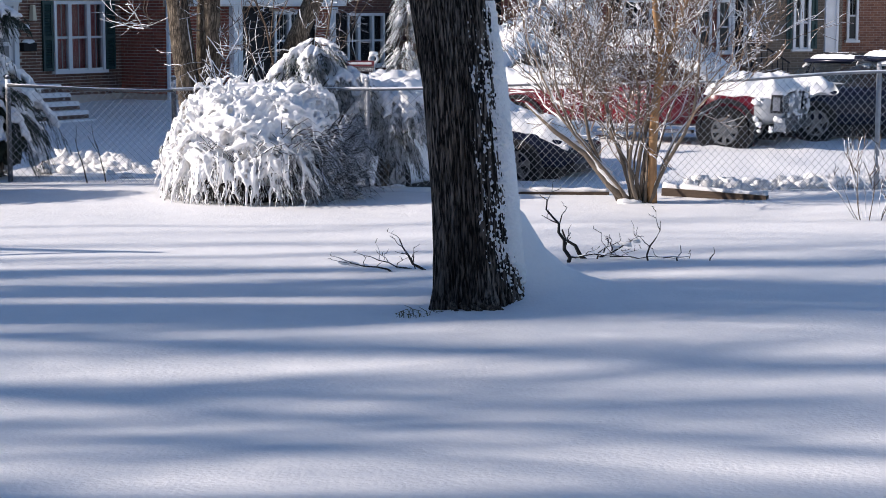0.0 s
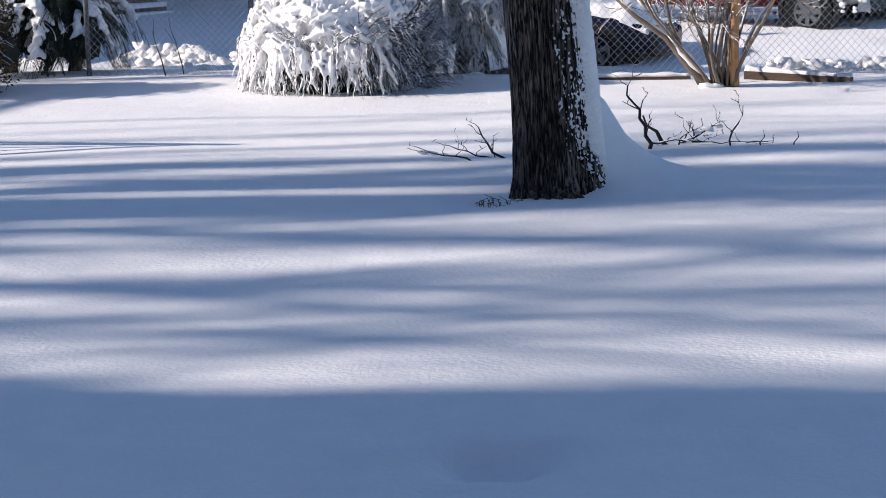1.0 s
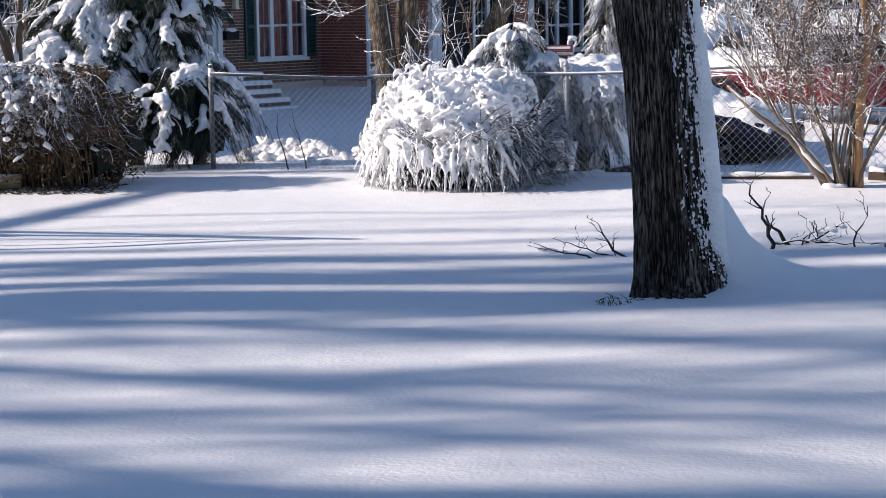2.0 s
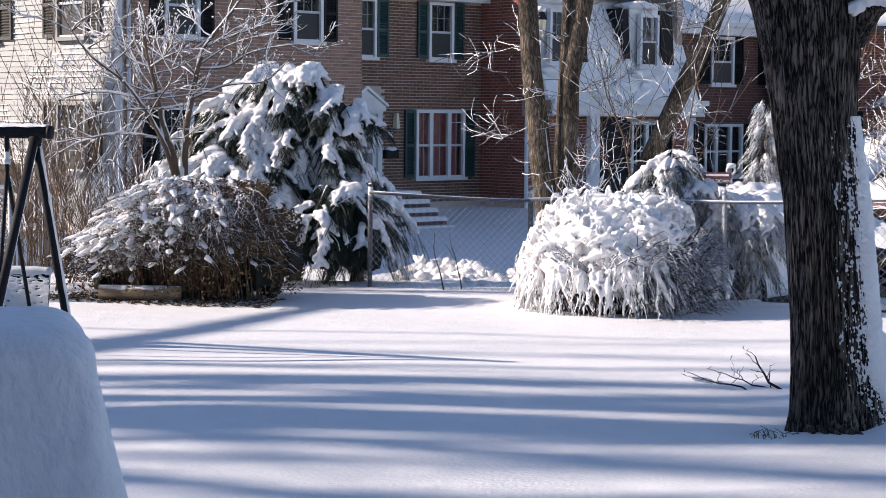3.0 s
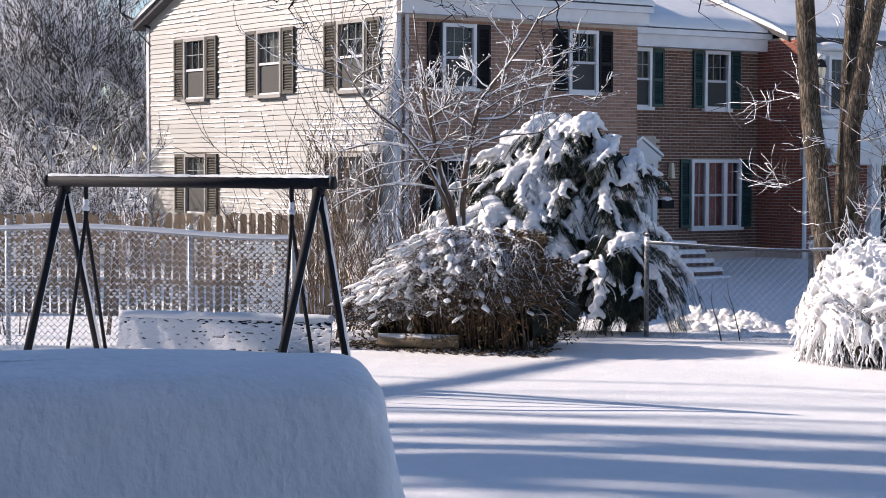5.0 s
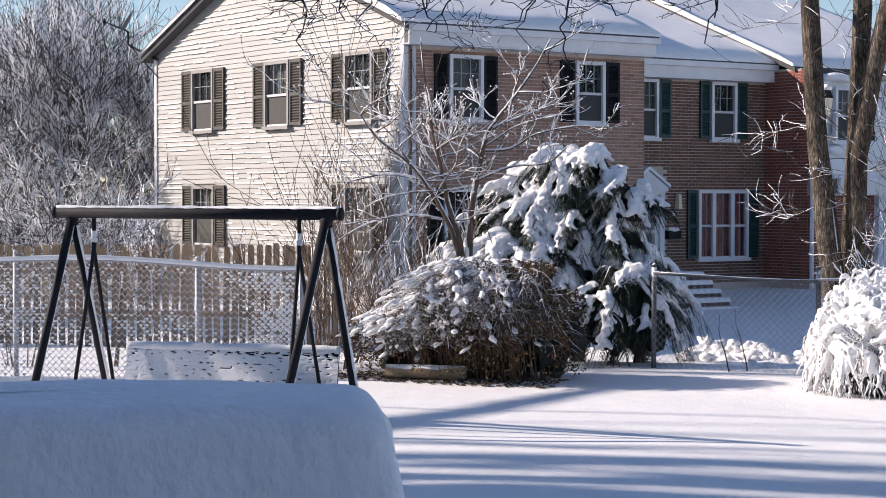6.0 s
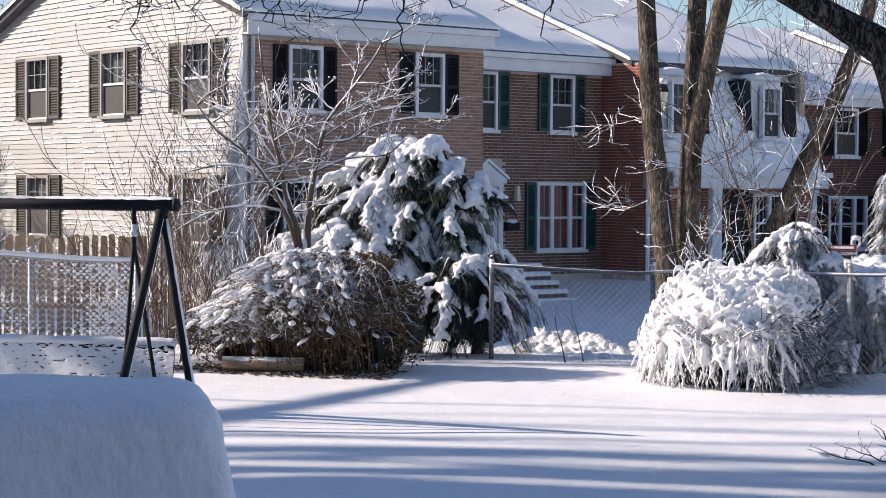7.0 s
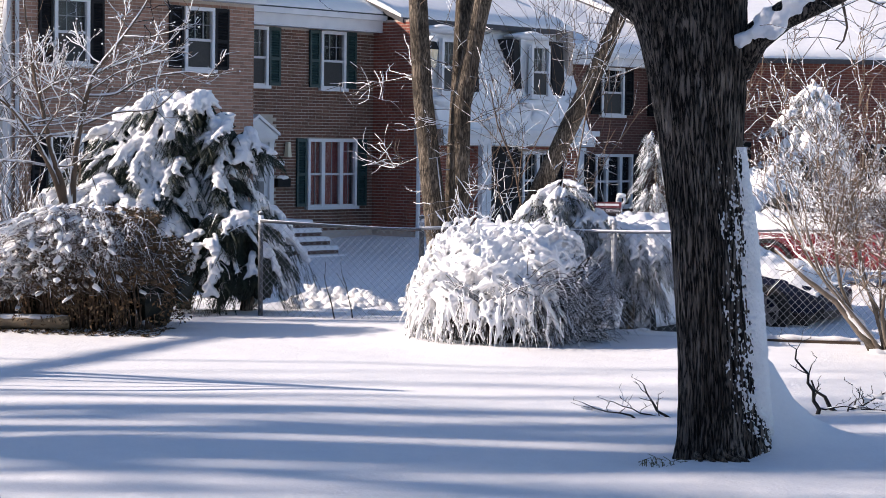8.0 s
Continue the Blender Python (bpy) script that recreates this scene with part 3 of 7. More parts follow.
# lap siding, one part for each board
lap = 0.108
k = 0
z = 0.0
while z < 5.1 + GAB - 0.1:
    half = DEEP / 2 if z < 5.1 else DEEP / 2 * (1 - (z - 5.1) / GAB)
    a, b = DEEP / 2 - half + 0.09 * (z < 5.05), DEEP / 2 + half - 0.1 * (z < 5.05)
    cuts = sorted((q[0], q[1]) for q in SIDE1 if q[2] < z + lap / 2 < q[3])
    runs, at = [], a
    for c0, c1 in cuts:
        runs.append((at, c0))
        at = c1
    runs.append((at, b))
    for a, b in runs:
        g = Mesh()
        nseg = max(4, int((b - a) / 0.16))
        for j in range(nseg + 1):
            y = a + (b - a) * j / nseg
            wv = 0.007 * nz(y, z * 3, 1.1) + 0.006 * nz(y, z * 5, 4.3, 3)
            g.v += [(S0 + 0.02, y, z), (S0 - 0.03 + wv, y, z + 0.8 * wv), (S0 - 0.01 + wv, y, z + lap)]
        for j in range(nseg):
            c = 3 * j
            g.f += [(c, c + 1, c + 4, c + 3), (c + 1, c + 2, c + 5, c + 4)]
        part("siding_board", g, M_SIDING, w1)
    z += lap
# snow stuck along the laps
g = Mesh()
rng = random.Random(14)
for k in range(1500):
    y, row = rng.uniform(0.2, DEEP - 0.2), rng.randrange(2, 62)
    z = row * lap
    if z > 5.05 and abs(y - DEEP / 2) > DEEP / 2 * (1 - (z - 5.0) / GAB) - 0.3 or nz(y * 0.5, z, 0.9, 5) < -0.12 or any(q[0] - 0.55 < y < q[1] + 0.55 and q[2] - 0.1 < z < q[3] + 0.1 for q in SIDE1):
        continue
    w, h = rng.uniform(0.06, 0.35), rng.uniform(0.01, 0.026)
    g.box(S0 - 0.042, S0 - 0.02, y - w, y + w, z - h * 0.3, z + h, cut=0.006)
tagged(part("lap_snow", g, M_SNOW, w1, "snow stuck along the laps"), kind="stuff")
for yc in (8.22, 4.82, 1.57):
    sash_window(H1, yc, 3.34, 4.69, 1.05, S0 - 0.03, inside=M_NET if yc == 4.82 else M_ROOM_SHADE, shutter=M_SH_OLIVE, sw=0.47, axis="y", casing=M_SASH)
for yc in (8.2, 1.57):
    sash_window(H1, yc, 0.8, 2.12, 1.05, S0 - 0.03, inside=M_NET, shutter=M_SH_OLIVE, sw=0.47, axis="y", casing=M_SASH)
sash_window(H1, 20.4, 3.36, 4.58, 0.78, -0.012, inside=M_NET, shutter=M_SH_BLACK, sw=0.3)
sash_window(H1, 23.4, 3.36, 4.58, 0.74, -0.012, inside=M_ROOM_SHADE, shutter=M_SH_BLACK, sw=0.34)
sash_window(H1, 23.2, 0.7, 2.05, 1.0, -0.012, inside=M_ROOM_SHADE, shutter=M_SH_BLACK, sw=0.34)
sash_window(H1, 20.6, 0.7, 2.05, 1.4, -0.012, lights=2, inside=M_ROOM_SHADE, shutter=M_SH_BLACK, sw=0.34)

# second house: dark brick, green shutters
H2 = thing("brick_townhouse", row_pose(0), "dark brick townhouse with green shutters, white entrance and snowy roof", "house")
F2 = [(25.7, 26.36, 3.08, 4.4), (27.87, 28.61, 3.08, 4.4), (27.51, 28.97, 0.47, 2.03)]
w2 = shell(H2, 24.6, 29.52, 0, DEEP, 4.8, M_MORTAR, True, F2)
gable_roof(H2, 24.4, 29.6, 0, DEEP, 4.84, 2.0)
fascia(H2, 24.4, 29.5, 4.42, 4.78)
sash_window(H2, 26.03, 3.15, 4.4, 0.66, -0.012, inside=M_NET, shutter=M_SH_GREEN, sw=0.32, shutters=(False, True))
sash_window(H2, 28.24, 3.15, 4.4, 0.74, -0.012, inside=M_ROOM_SHADE, shutter=M_SH_GREEN, sw=0.29)
sash_window(H2, 28.24, 0.54, 2.03, 1.46, -0.012, lights=3, cols=2, rows=1, inside=M_CURTAIN, shutter=M_SH_GREEN, sw=0.28)
# entrance with pediment
g = Mesh()
for a in (25.52, 26.38):
    g.box(a, a + 0.12, -0.1, 0.0, 0.2, 1.93)
g.box(25.5, 26.5, -0.12, 0.0, 1.93, 2.0)
ent = part("door_surround", g, M_WHITE, H2, "white door surround with a gabled hood")
g = Mesh().prism([(25.4, 2.0), (26.5, 2.0), (26.5, 2.08), (25.95, 2.44), (25.4, 2.08)], -0.22, 0.0)
part("hood", g, M_WHITE, ent)
g = Mesh().prism([(25.36, 2.08), (25.95, 2.46), (26.54, 2.08), (26.54, 2.14), (25.95, 2.53), (25.36, 2.14)], -0.26, -0.02)
part("hood_snow", g, M_SNOW, ent)
g = Mesh().box(25.64, 26.38, -0.04, 0.0, 0.2, 1.93)
door = part("door_leaf", g, M_WHITE, H2, "white glazed storm door")
g = Mesh().box(25.75, 26.27, -0.047, -0.041, 0.45, 1.1).box(25.75, 26.27, -0.047, -0.041, 1.18, 1.88)
part("pane", g, M_GLASS, door)
g = Mesh().box(26.85, 26.95, -0.16, -0.02, 1.62, 1.95, cut=0.02)
part("wall_lantern", g, M_LAMPGLASS, H2)
g = Mesh().box(26.6, 26.95, -0.13, 0.0, 0.98, 1.16)
mail = part("mailbox", g, M_PLASTIC, H2)
part("mailbox_snow", Mesh().blob((26.77, -0.07, 1.17), (0.18, 0.08, 0.06), 3), M_SNOW, mail, smooth=True)
part("number_bar", Mesh().box(26.62, 26.86, -0.03, -0.01, 1.44, 1.54), M_WHITE, H2, "white plate with an unreadable dark bar")

# third house: mansard storey over red brick
H3 = thing("mansard_townhouse", row_pose(1.33), "red brick townhouse with a snow-covered mansard storey and dormers", "house")
w3 = shell(H3, 29.5, 35.1, 0, DEEP, 4.7, M_MORTAR_D, True, [(33.05, 34.15, 0.43, 1.8)], front_top=2.3)
part("upper_wall", Mesh().box(29.6, 35.1, 0.8, 1.0, 2.3, 4.7), M_BRICK["red"], H3)
gable_roof(H3, 29.45, 35.2, 0.7, DEEP, 4.75, 1.9)
g = Mesh().prism([(-0.35, 2.28), (0.06, 2.28), (0.75, 4.68), (0.62, 4.68)], -35.12, -30.0, pose(0, 0, 0, 0, 0, 90))
part("mansard", g, M_SNOW, H3, "steep mansard roof plastered with snow")
rng, g = random.Random(61), Mesh()
for k in range(46):
    u = rng.random()
    g.blob((rng.uniform(30.0, 35.0), -0.35 + 1.05 * u, 2.3 + 2.4 * u), (rng.uniform(0.15, 0.5), 0.07, rng.uniform(0.08, 0.22)), k, 0.8, 9, 6)
tagged(part("slope_snow", g, M_SNOW, H3, smooth=True), kind="stuff")
fascia(H3, 29.9, 35.1, 1.93, 2.28, y=-0.55)
# one thin slanting gap of dark shutter beside each dormer and a broad one on its other flank
for xc in (33.5, 30.5):
    dm = part("dormer", Mesh().box(xc - 0.5, xc + 0.5, 0.02, 0.7, 2.9, 4.45), M_WHITE, H3, "white dormer with a snowy hood")
    part("hood_snow", Mesh().blob((xc, 0.2, 4.5), (0.62, 0.5, 0.12), 7, 0.4, 16, 8), M_SNOW, dm, smooth=True)
    part("sill_snow", Mesh().blob((xc - 0.1, -0.12, 2.92), (0.5, 0.16, 0.12), 8, 0.7, 16, 8), M_SNOW, dm, smooth=True)
    sash_window(H3, xc, 3.1, 4.3, 0.66, -0.13, inside=M_NET)
    for cx, w, lean in ((xc - 0.68, 0.1, 0.16), (xc + 0.76, 0.22, 0.14)):
        g = Mesh().prism([(cx - w + lean, 2.95), (cx + w + lean, 2.85), (cx + w, 4.4), (cx - w, 4.42)], 0.0, 0.55)
        part("shutter", g, M_SH_BLACK, H3)
g = Mesh()
for a in (31.2, 31.36):
    g.box(a, a + 0.14, -0.5, -0.36, -0.2, 1.94)
part("porch_post", g, M_WHITE, H3)
sash_window(H3, 33.6, 0.5, 1.8, 1.1, -0.012, lights=2, inside=M_ROOM_SHADE, shutter=M_SH_BLACK)
part("door_leaf", Mesh().box(32.0, 32.9, -0.04, 0.0, 0.0, 1.9), M_SH_BLACK, H3)
g = Mesh().tube([(29.58, -0.07, 4.6), (29.58, -0.07, -0.2)], [0.05, 0.05], 6)
part("downspout", g, M_WHITE, H3)

# fourth and fifth houses
H4 = thing("brown_townhouse", row_pose(0.3), "deep red brick townhouse with black shutters and a wide window", "house")
w4 = shell(H4, 35.1, 41.2, 0, DEEP, 4.2, M_FAR["deep"], True, [(36.95, 38.45, 0.35, 1.75), (37.15, 38.05, 2.68, 3.95), (39.45, 40.35, 2.68, 3.95)])
gable_roof(H4, 35.0, 41.3, 0, DEEP, 4.3, 1.9)
fascia(H4, 35.0, 41.2, 3.98, 4.28)
sash_window(H4, 37.7, 0.42, 1.75, 1.5, -0.012, lights=3, cols=1, rows=1, inside=M_ROOM_SHADE, shutter=M_SH_BLACK, sw=0.4)
sash_window(H4, 37.6, 2.75, 3.95, 0.9, -0.012, inside=M_ROOM_SHADE, shutter=M_SH_BLACK, sw=0.35)
sash_window(H4, 39.9, 2.75, 3.95, 0.9, -0.012, inside=M_ROOM_SHADE, shutter=M_SH_BLACK, sw=0.35)
part("door_leaf", Mesh().box(35.8, 36.6, -0.04, 0.0, 0.0, 1.9), M_WHITE, H4)
H5 = thing("mansard_townhouse", row_pose(1.0), "townhouse with a white mansard storey beyond bare shrubs", "house")
shell(H5, 41.2, 47.4, 0, DEEP, 4.2, M_FAR["red"], True, [(42.3, 43.3, 0.33, 1.7), (45.1, 46.1, 0.33, 1.7)], front_top=2.15)
gable_roof(H5, 41.1, 47.5, 0, DEEP, 4.25, 1.9)
fascia(H5, 41.1, 47.4, 3.9, 4.2)
g = Mesh().prism([(-0.3, 2.1), (0.06, 2.1), (0.5, 4.0), (0.4, 4.0)], -47.4, -41.2, pose(0, 0, 0, 0, 0, 90))
part("mansard", g, M_SNOW, H5)
for xc in (42.8, 45.6):
    part("dormer", Mesh().box(xc - 0.5, xc + 0.5, -0.05, 0.5, 2.7, 3.8), M_WHITE, H5)
    sash_window(H5, xc, 2.8, 3.7, 0.7, -0.2, inside=M_ROOM_SHADE)
    sash_window(H5, xc, 0.4, 1.7, 1.0, -0.012, inside=M_ROOM_SHADE, shutter=M_SH_BLACK)

# the row that closes the lot
ROW2 = Matrix.Translation((8.2, 51.4, 0)) @ pose(0, 0, 0, 0, 0, 12)
H6 = thing("red_brick_house", ROW2, "red brick house with tall white windows behind a railed stoop", "house")
shell(H6, -9.0, 0.0, 0, 9, 4.2, M_FAR["red"], True, [(c - w / 2, c + w / 2, 0.63, 2.1) for c, w in ((-1.1, 0.4), (-0.55, 0.4), (-7.5, 0.8), (-5.2, 0.8), (-3.0, 0.8))])
gable_roof(H6, -9.1, 0.05, 0, 9, 4.3, 1.9)
for xc in (-1.1, -0.55):
    sash_window(H6, xc, 0.7, 2.1, 0.4, -0.012, cols=2, inside=M_NET)
for xc in (-7.5, -5.2, -3.0):
    sash_window(H6, xc, 0.7, 2.1, 0.8, -0.012, inside=M_ROOM_SHADE, shutter=M_SH_BLACK)
part("door_surround", Mesh().box(-0.34, -0.26, -0.1, 0, 0.3, 2.4).box(0.0, 0.08, -0.1, 0, 0.3, 2.4).box(-0.4, 0.14, -0.15, 0, 2.4, 2.6), M_WHITE, H6)
part("door_leaf", Mesh().box(-0.26, 0.0, -0.04, 0.0, 0.3, 2.4), M_SH_BLACK, H6)
H7 = thing("tan_brick_house", ROW2, "tan brick house with a white door and dark shutters", "house")
shell(H7, 0.1, 2.7, -0.4, 9, 5.6, M_FAR["tan"], True, [(1.27, 1.77, 0.71, 2.25)])
gable_roof(H7, 0.05, 2.75, -0.4, 9, 5.7, 1.9)
sash_window(H7, 1.52, 0.78, 2.25, 0.5, -0.412, lights=2, cols=1, inside=M_NET, shutter=M_SH_GREEN, sw=0.16)
part("door_surround", Mesh().box(2.18, 2.24, -0.5, -0.4, 0.4, 2.5).box(2.5, 2.56, -0.5, -0.4, 0.4, 2.5).box(2.15, 2.6, -0.52, -0.4, 2.5, 2.62), M_WHITE, H7)
part("door_leaf", Mesh().box(2.24, 2.5, -0.44, -0.4, 0.4, 2.5), M_WHITE, H7)
H8 = thing("orange_brick_house", ROW2, "orange brick house with a small white window", "house")
shell(H8, 2.7, 9.0, 0.2, 9, 5.6, M_FAR["orange"], True, [(3.08, 3.42, 0.93, 2.4), (4.8, 5.6, 0.93, 2.4)])
gable_roof(H8, 2.75, 9.0, 0.2, 9, 5.7, 1.9)
sash_window(H8, 3.25, 1.0, 2.4, 0.34, 0.188, cols=2, inside=M_ROOM_SHADE)
sash_window(H8, 5.2, 1.0, 2.4, 0.8, 0.188, inside=M_ROOM_SHADE)

# unseen plain walls, added to shade the yard and close the place
g = Mesh().box(-27, -20, -8, 4.58, -0.3, 11.8)
setting("shade_wall_west", g, M_STUCCO, "unseen wall added to shade the near yard", "wall")
g = Mesh().box(-36, -25, 24.2, 31.6, -0.3, 11.0)
setting("shade_wall_north", g, M_STUCCO, "unseen wall added to shade the lawn and lot", "wall")
g = Mesh().box(-11.6, 14, -6.5, -1.6, -0.3, 6.0)
setting("unseen_wall_south", g, M_STUCCO, "unseen wall added behind the yard to close the place", "wall")

# ---------------------------------------------------------------- growing wood
def grow(rng, p, d, length, r, level, sink, levels=4, wig=0.25, up=0.12, kids=(3, 5), spreadang=0.75, ratio=0.62, segs=5, thin=0.3):
    """Adds a limb and its branches; sink(level, points, radii) takes each one."""
    pts, rad = [Vector(p)], [r]
    dd = Vector(d).normalized()
    for k in range(segs):
        dd = (dd + Vector((rng.uniform(-1, 1), rng.uniform(-1, 1), rng.uniform(-1, 1))) * wig * 0.5 + Vector((0, 0, up)) * 0.4).normalized()
        pts.append(pts[-1] + dd * (length / segs))
        rad.append(max(0.0022, r * (1 - (1 - thin) * (k + 1) / segs)))
    sink(level, pts, rad)
    if level >= levels:
        return
    for _ in range(rng.randint(*kids)):
        t = rng.uniform(0.3, 1.0)
        i = min(segs - 1, int(t * segs))
        q = pts[i].lerp(pts[i + 1], t * segs - i)
        ax = Vector((rng.uniform(-1, 1), rng.uniform(-1, 1), rng.uniform(-0.4, 1))).normalized()
        nd = (dd * (1 - spreadang * 0.5) + ax * spreadang).normalized()
        grow(rng, q, nd, length * rng.uniform(0.45, 0.8) * ratio / 0.62, max(0.0025, rad[i] * rng.uniform(0.4, 0.65)), level + 1, sink, levels, wig, up, kids, spreadang, ratio, max(3, segs - 1), thin)


def bare_tree(name, x, y, height, r, seed, label, mats=(M_BARK2, M_TWIG), levels=5, lean=(0, 0), kids=(3, 5), group="", z=None, trunk_h=0.45, minr=0.004):
    rng = random.Random(seed)
    base = ground_z(x, y) - 0.05 if z is None else z
    t = thing(name, pose(x, y, base), label, "tree", group)
    gt, gb = Mesh(), Mesh()

    def sink(level, pts, rad):
        if level == 0:
            gt.tube(pts, rad, 10)
        elif level == 1:
            gt.tube(pts, rad, 6)
        else:
            gb.tube(pts, [max(minr, q) for q in rad], 4 if level < 3 else 3, cap=False)
    grow(rng, (0, 0, 0), (lean[0], lean[1], 1), height * trunk_h, r, 0, sink, levels, 0.18, 0.15, kids, 0.7, 0.68)
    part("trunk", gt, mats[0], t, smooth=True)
    tagged(part("branchwork", gb, mats[1], t), kind="stuff")
    return t


def crooked(g, rng, p, lean, length, r, spurs, snag=0.55):
    """A kinked stick that leaves p along lean (x, y, z), with short spurs at its kinks."""
    d = Vector(lean).normalized()
    pts, rad = [Vector(p)], [r]
    n = max(3, int(length / 0.07))
    side = 1
    for k in range(n):
        side = -side if rng.random() < 0.7 else side
        kink = Vector((side * rng.uniform(0.1, snag), rng.uniform(-0.3, 0.3), rng.uniform(-0.35, 0.35) * snag))
        q = pts[-1] + (d + kink).normalized() * length / n
        pts.append(q)
        rad.append(r * (1 - 0.7 * (k + 1) / n))
        if spurs and k and rng.random() < 0.75:
            out = (d * 0.5 + Vector((-side * rng.uniform(0.5, 1.0), rng.uniform(-0.4, 0.4), rng.uniform(-0.2, 0.9)))).normalized()
            crooked(g, rng, q, out, length * rng.uniform(0.2, 0.42), max(0.0035, rad[-1] * 0.6), spurs - 1, snag)
    g.tube(pts, rad, 5)


# ---------------------------------------------------------------- the near tree
def near_tree():
    rng = random.Random(5)
    t = thing("tree", pose(0.275, 11.9, -0.01), "large dark furrowed tree trunk with snow plastered down one side", "tree")
    # axis and half width by height
    rows = [(-0.15, 0.01, 0.36), (0.0, 0.0, 0.315), (0.12, -0.015, 0.285), (0.35, -0.03, 0.265), (0.7, -0.05, 0.255), (1.4, -0.115, 0.245), (1.95, -0.19, 0.255), (2.3, -0.215, 0.29), (2.6, -0.25, 0.33), (2.85, -0.3, 0.37)]

    def axis(z):
        for a, b in zip(rows, rows[1:]):
            if z <= b[0]:
                k = (z - a[0]) / (b[0] - a[0])
                return a[1] + (b[1] - a[1]) * k, a[2] + (b[2] - a[2]) * k
        return rows[-1][1:]
    nu, nv = 320, 280
    g = Mesh()
    for j in range(nv + 1):
        z = -0.15 + 3.0 * j / nv
        cx, r = axis(z)
        foot = math.exp(-max(0.0, z) / 0.12)
        for i in range(nu):
            w = 2 * math.pi * i / nu
            c, s = math.cos(w), math.sin(w)
            ridge = abs(noise.noise(Vector((c * 10 + 0.5 * nz(z, w, 2.5), s * 10, z * 1.7)))) * 0.8 + 0.35 * abs(noise.noise(Vector((c * 21, s * 21, z * 3.4))))
            fine = noise.noise(Vector((c * 30, s * 30, z * 9)))
            rr = r * (1 + 0.1 * foot * math.cos(5 * w + 1.0)) + 0.026 * min(1.0, ridge * 3.6) - 0.019 + 0.003 * fine
            g.v.append((cx + c * rr, s * rr, z))
    for j in range(nv):
        for i in range(nu):
            i2 = (i + 1) % nu
            g.f.append((j * nu + i, j * nu + i2, (j + 1) * nu + i2, (j + 1) * nu + i))
    part("trunk", g, M_BARK, t, "deeply furrowed bark with furrow shade in its colour", smooth=True)
    # snow on the windward side with a ragged edge
    g = Mesh()
    n1, n2 = 110, 360
    for j in range(n2 + 1):
        z = -0.05 + 2.0 * j / n2
        cx, r = axis(z)
        wide = -0.3 + 0.8 * smoothstep(0.05, 0.42, z) - 0.12 * smoothstep(0.9, 1.7, z)
        for i in range(n1 + 1):
            w = -wide - 0.95 + (wide + 1.95) * i / n1
            edge = smoothstep(-wide - 0.85, -wide + 0.4, w)
            rag = 0.7 * noise.noise(Vector((w * 9, z * 7, 2.0))) + 1.2 * noise.noise(Vector((w * 26, z * 40, 4.0)))
            th = -0.022 + 0.062 * edge + 0.05 * rag * (1 - 0.8 * edge) - 0.02 * smoothstep(1.4, 2.0, z)
            rr = r + th
            g.v.append((cx + math.cos(w) * rr, math.sin(w) * rr, z))
    for j in range(n2):
        for i in range(n1):
            a = j * (n1 + 1) + i
            g.f.append((a, a + 1, a + n1 + 2, a + n1 + 1))
    part("snow_crust", g, M_SNOW, t, "white wind-blown snow stuck to the bark", smooth=True)
    # roots bared at the foot
    for k in range(5):
        w = -2.25 + 0.2 * k + 0.1 * rng.uniform(-1, 1)
        p = Vector((math.cos(w) * 0.3, math.sin(w) * 0.3, 0.05))
        q = Vector((math.cos(w + 0.3) * 0.4, math.sin(w + 0.15) * 0.4, -0.01))
        part("root", Mesh().tube([p, p.lerp(q, 0.5) + Vector((0, 0, 0.012)), q], [0.02, 0.018, 0.008], 7), M_BARK2, t, smooth=True)
    # limbs
    limbs = Mesh()
    limbs.tube([(0.0, 0.0, 2.45), (0.12, -0.08, 2.62), (0.3, -0.16, 2.76), (0.6, -0.25, 2.9), (1.1, -0.3, 3.25), (1.9, -0.2, 3.8)], [0.13, 0.1, 0.088, 0.085, 0.08, 0.06], 12)
    limbs.tube([(-0.3, 0.0, 2.6), (-0.55, -0.05, 2.8), (-0.85, -0.1, 2.98), (-1.3, -0.25, 3.25), (-2.4, -0.6, 3.75), (-3.8, -0.8, 4.0), (-5.2, -1.0, 4.0)], [0.2, 0.12, 0.09, 0.085, 0.08, 0.06, 0.035], 12)
    limbs.tube([(-0.2, 0.05, 2.6), (-0.1, 0.2, 3.2), (0.1, 0.4, 4.2), (0.1, 0.5, 5.6)], [0.26, 0.22, 0.18, 0.12], 12)
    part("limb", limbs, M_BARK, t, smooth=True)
    g = Mesh()
    for k in range(46):
        q = rng.random() ** 0.8
        p = Vector((0.04, -0.2, 2.6)).lerp(Vector((0.75, -0.3, 3.07)), q)
        sz = rng.uniform(0.02, 0.05) * (1.15 - 0.55 * q)
        g.blob(p + Vector((rng.uniform(-0.05, 0.05), rng.uniform(-0.05, 0.04), rng.uniform(-0.06, 0.05) * (1 - 0.6 * q))), (sz * 1.6, sz, sz), k, 0.8, 8, 6, pose(0, 0, 0, 0, -34, 0))
    melt(part("limb_snow", g, M_SNOW, t, "ragged snow lodged in a crotch", smooth=True), 0.012, 2)
    tw = Mesh()

    def sink(level, pts, rad):
        tw.tube(pts, rad, 4, cap=False)
    for k in range(26):
        p = Vector((-2.4, -0.6, 3.75)).lerp(Vector((-5.2, -1.0, 4.0)), k / 25) + Vector((0, 0, -0.03))
        bend = Vector((rng.uniform(-0.9, 0.6), rng.uniform(-0.5, 0.4), rng.uniform(-1.0, -0.55)))
        crooked(tw, rng, p, bend, rng.uniform(0.6, 1.3), rng.uniform(0.009, 0.015), 2, 0.75)
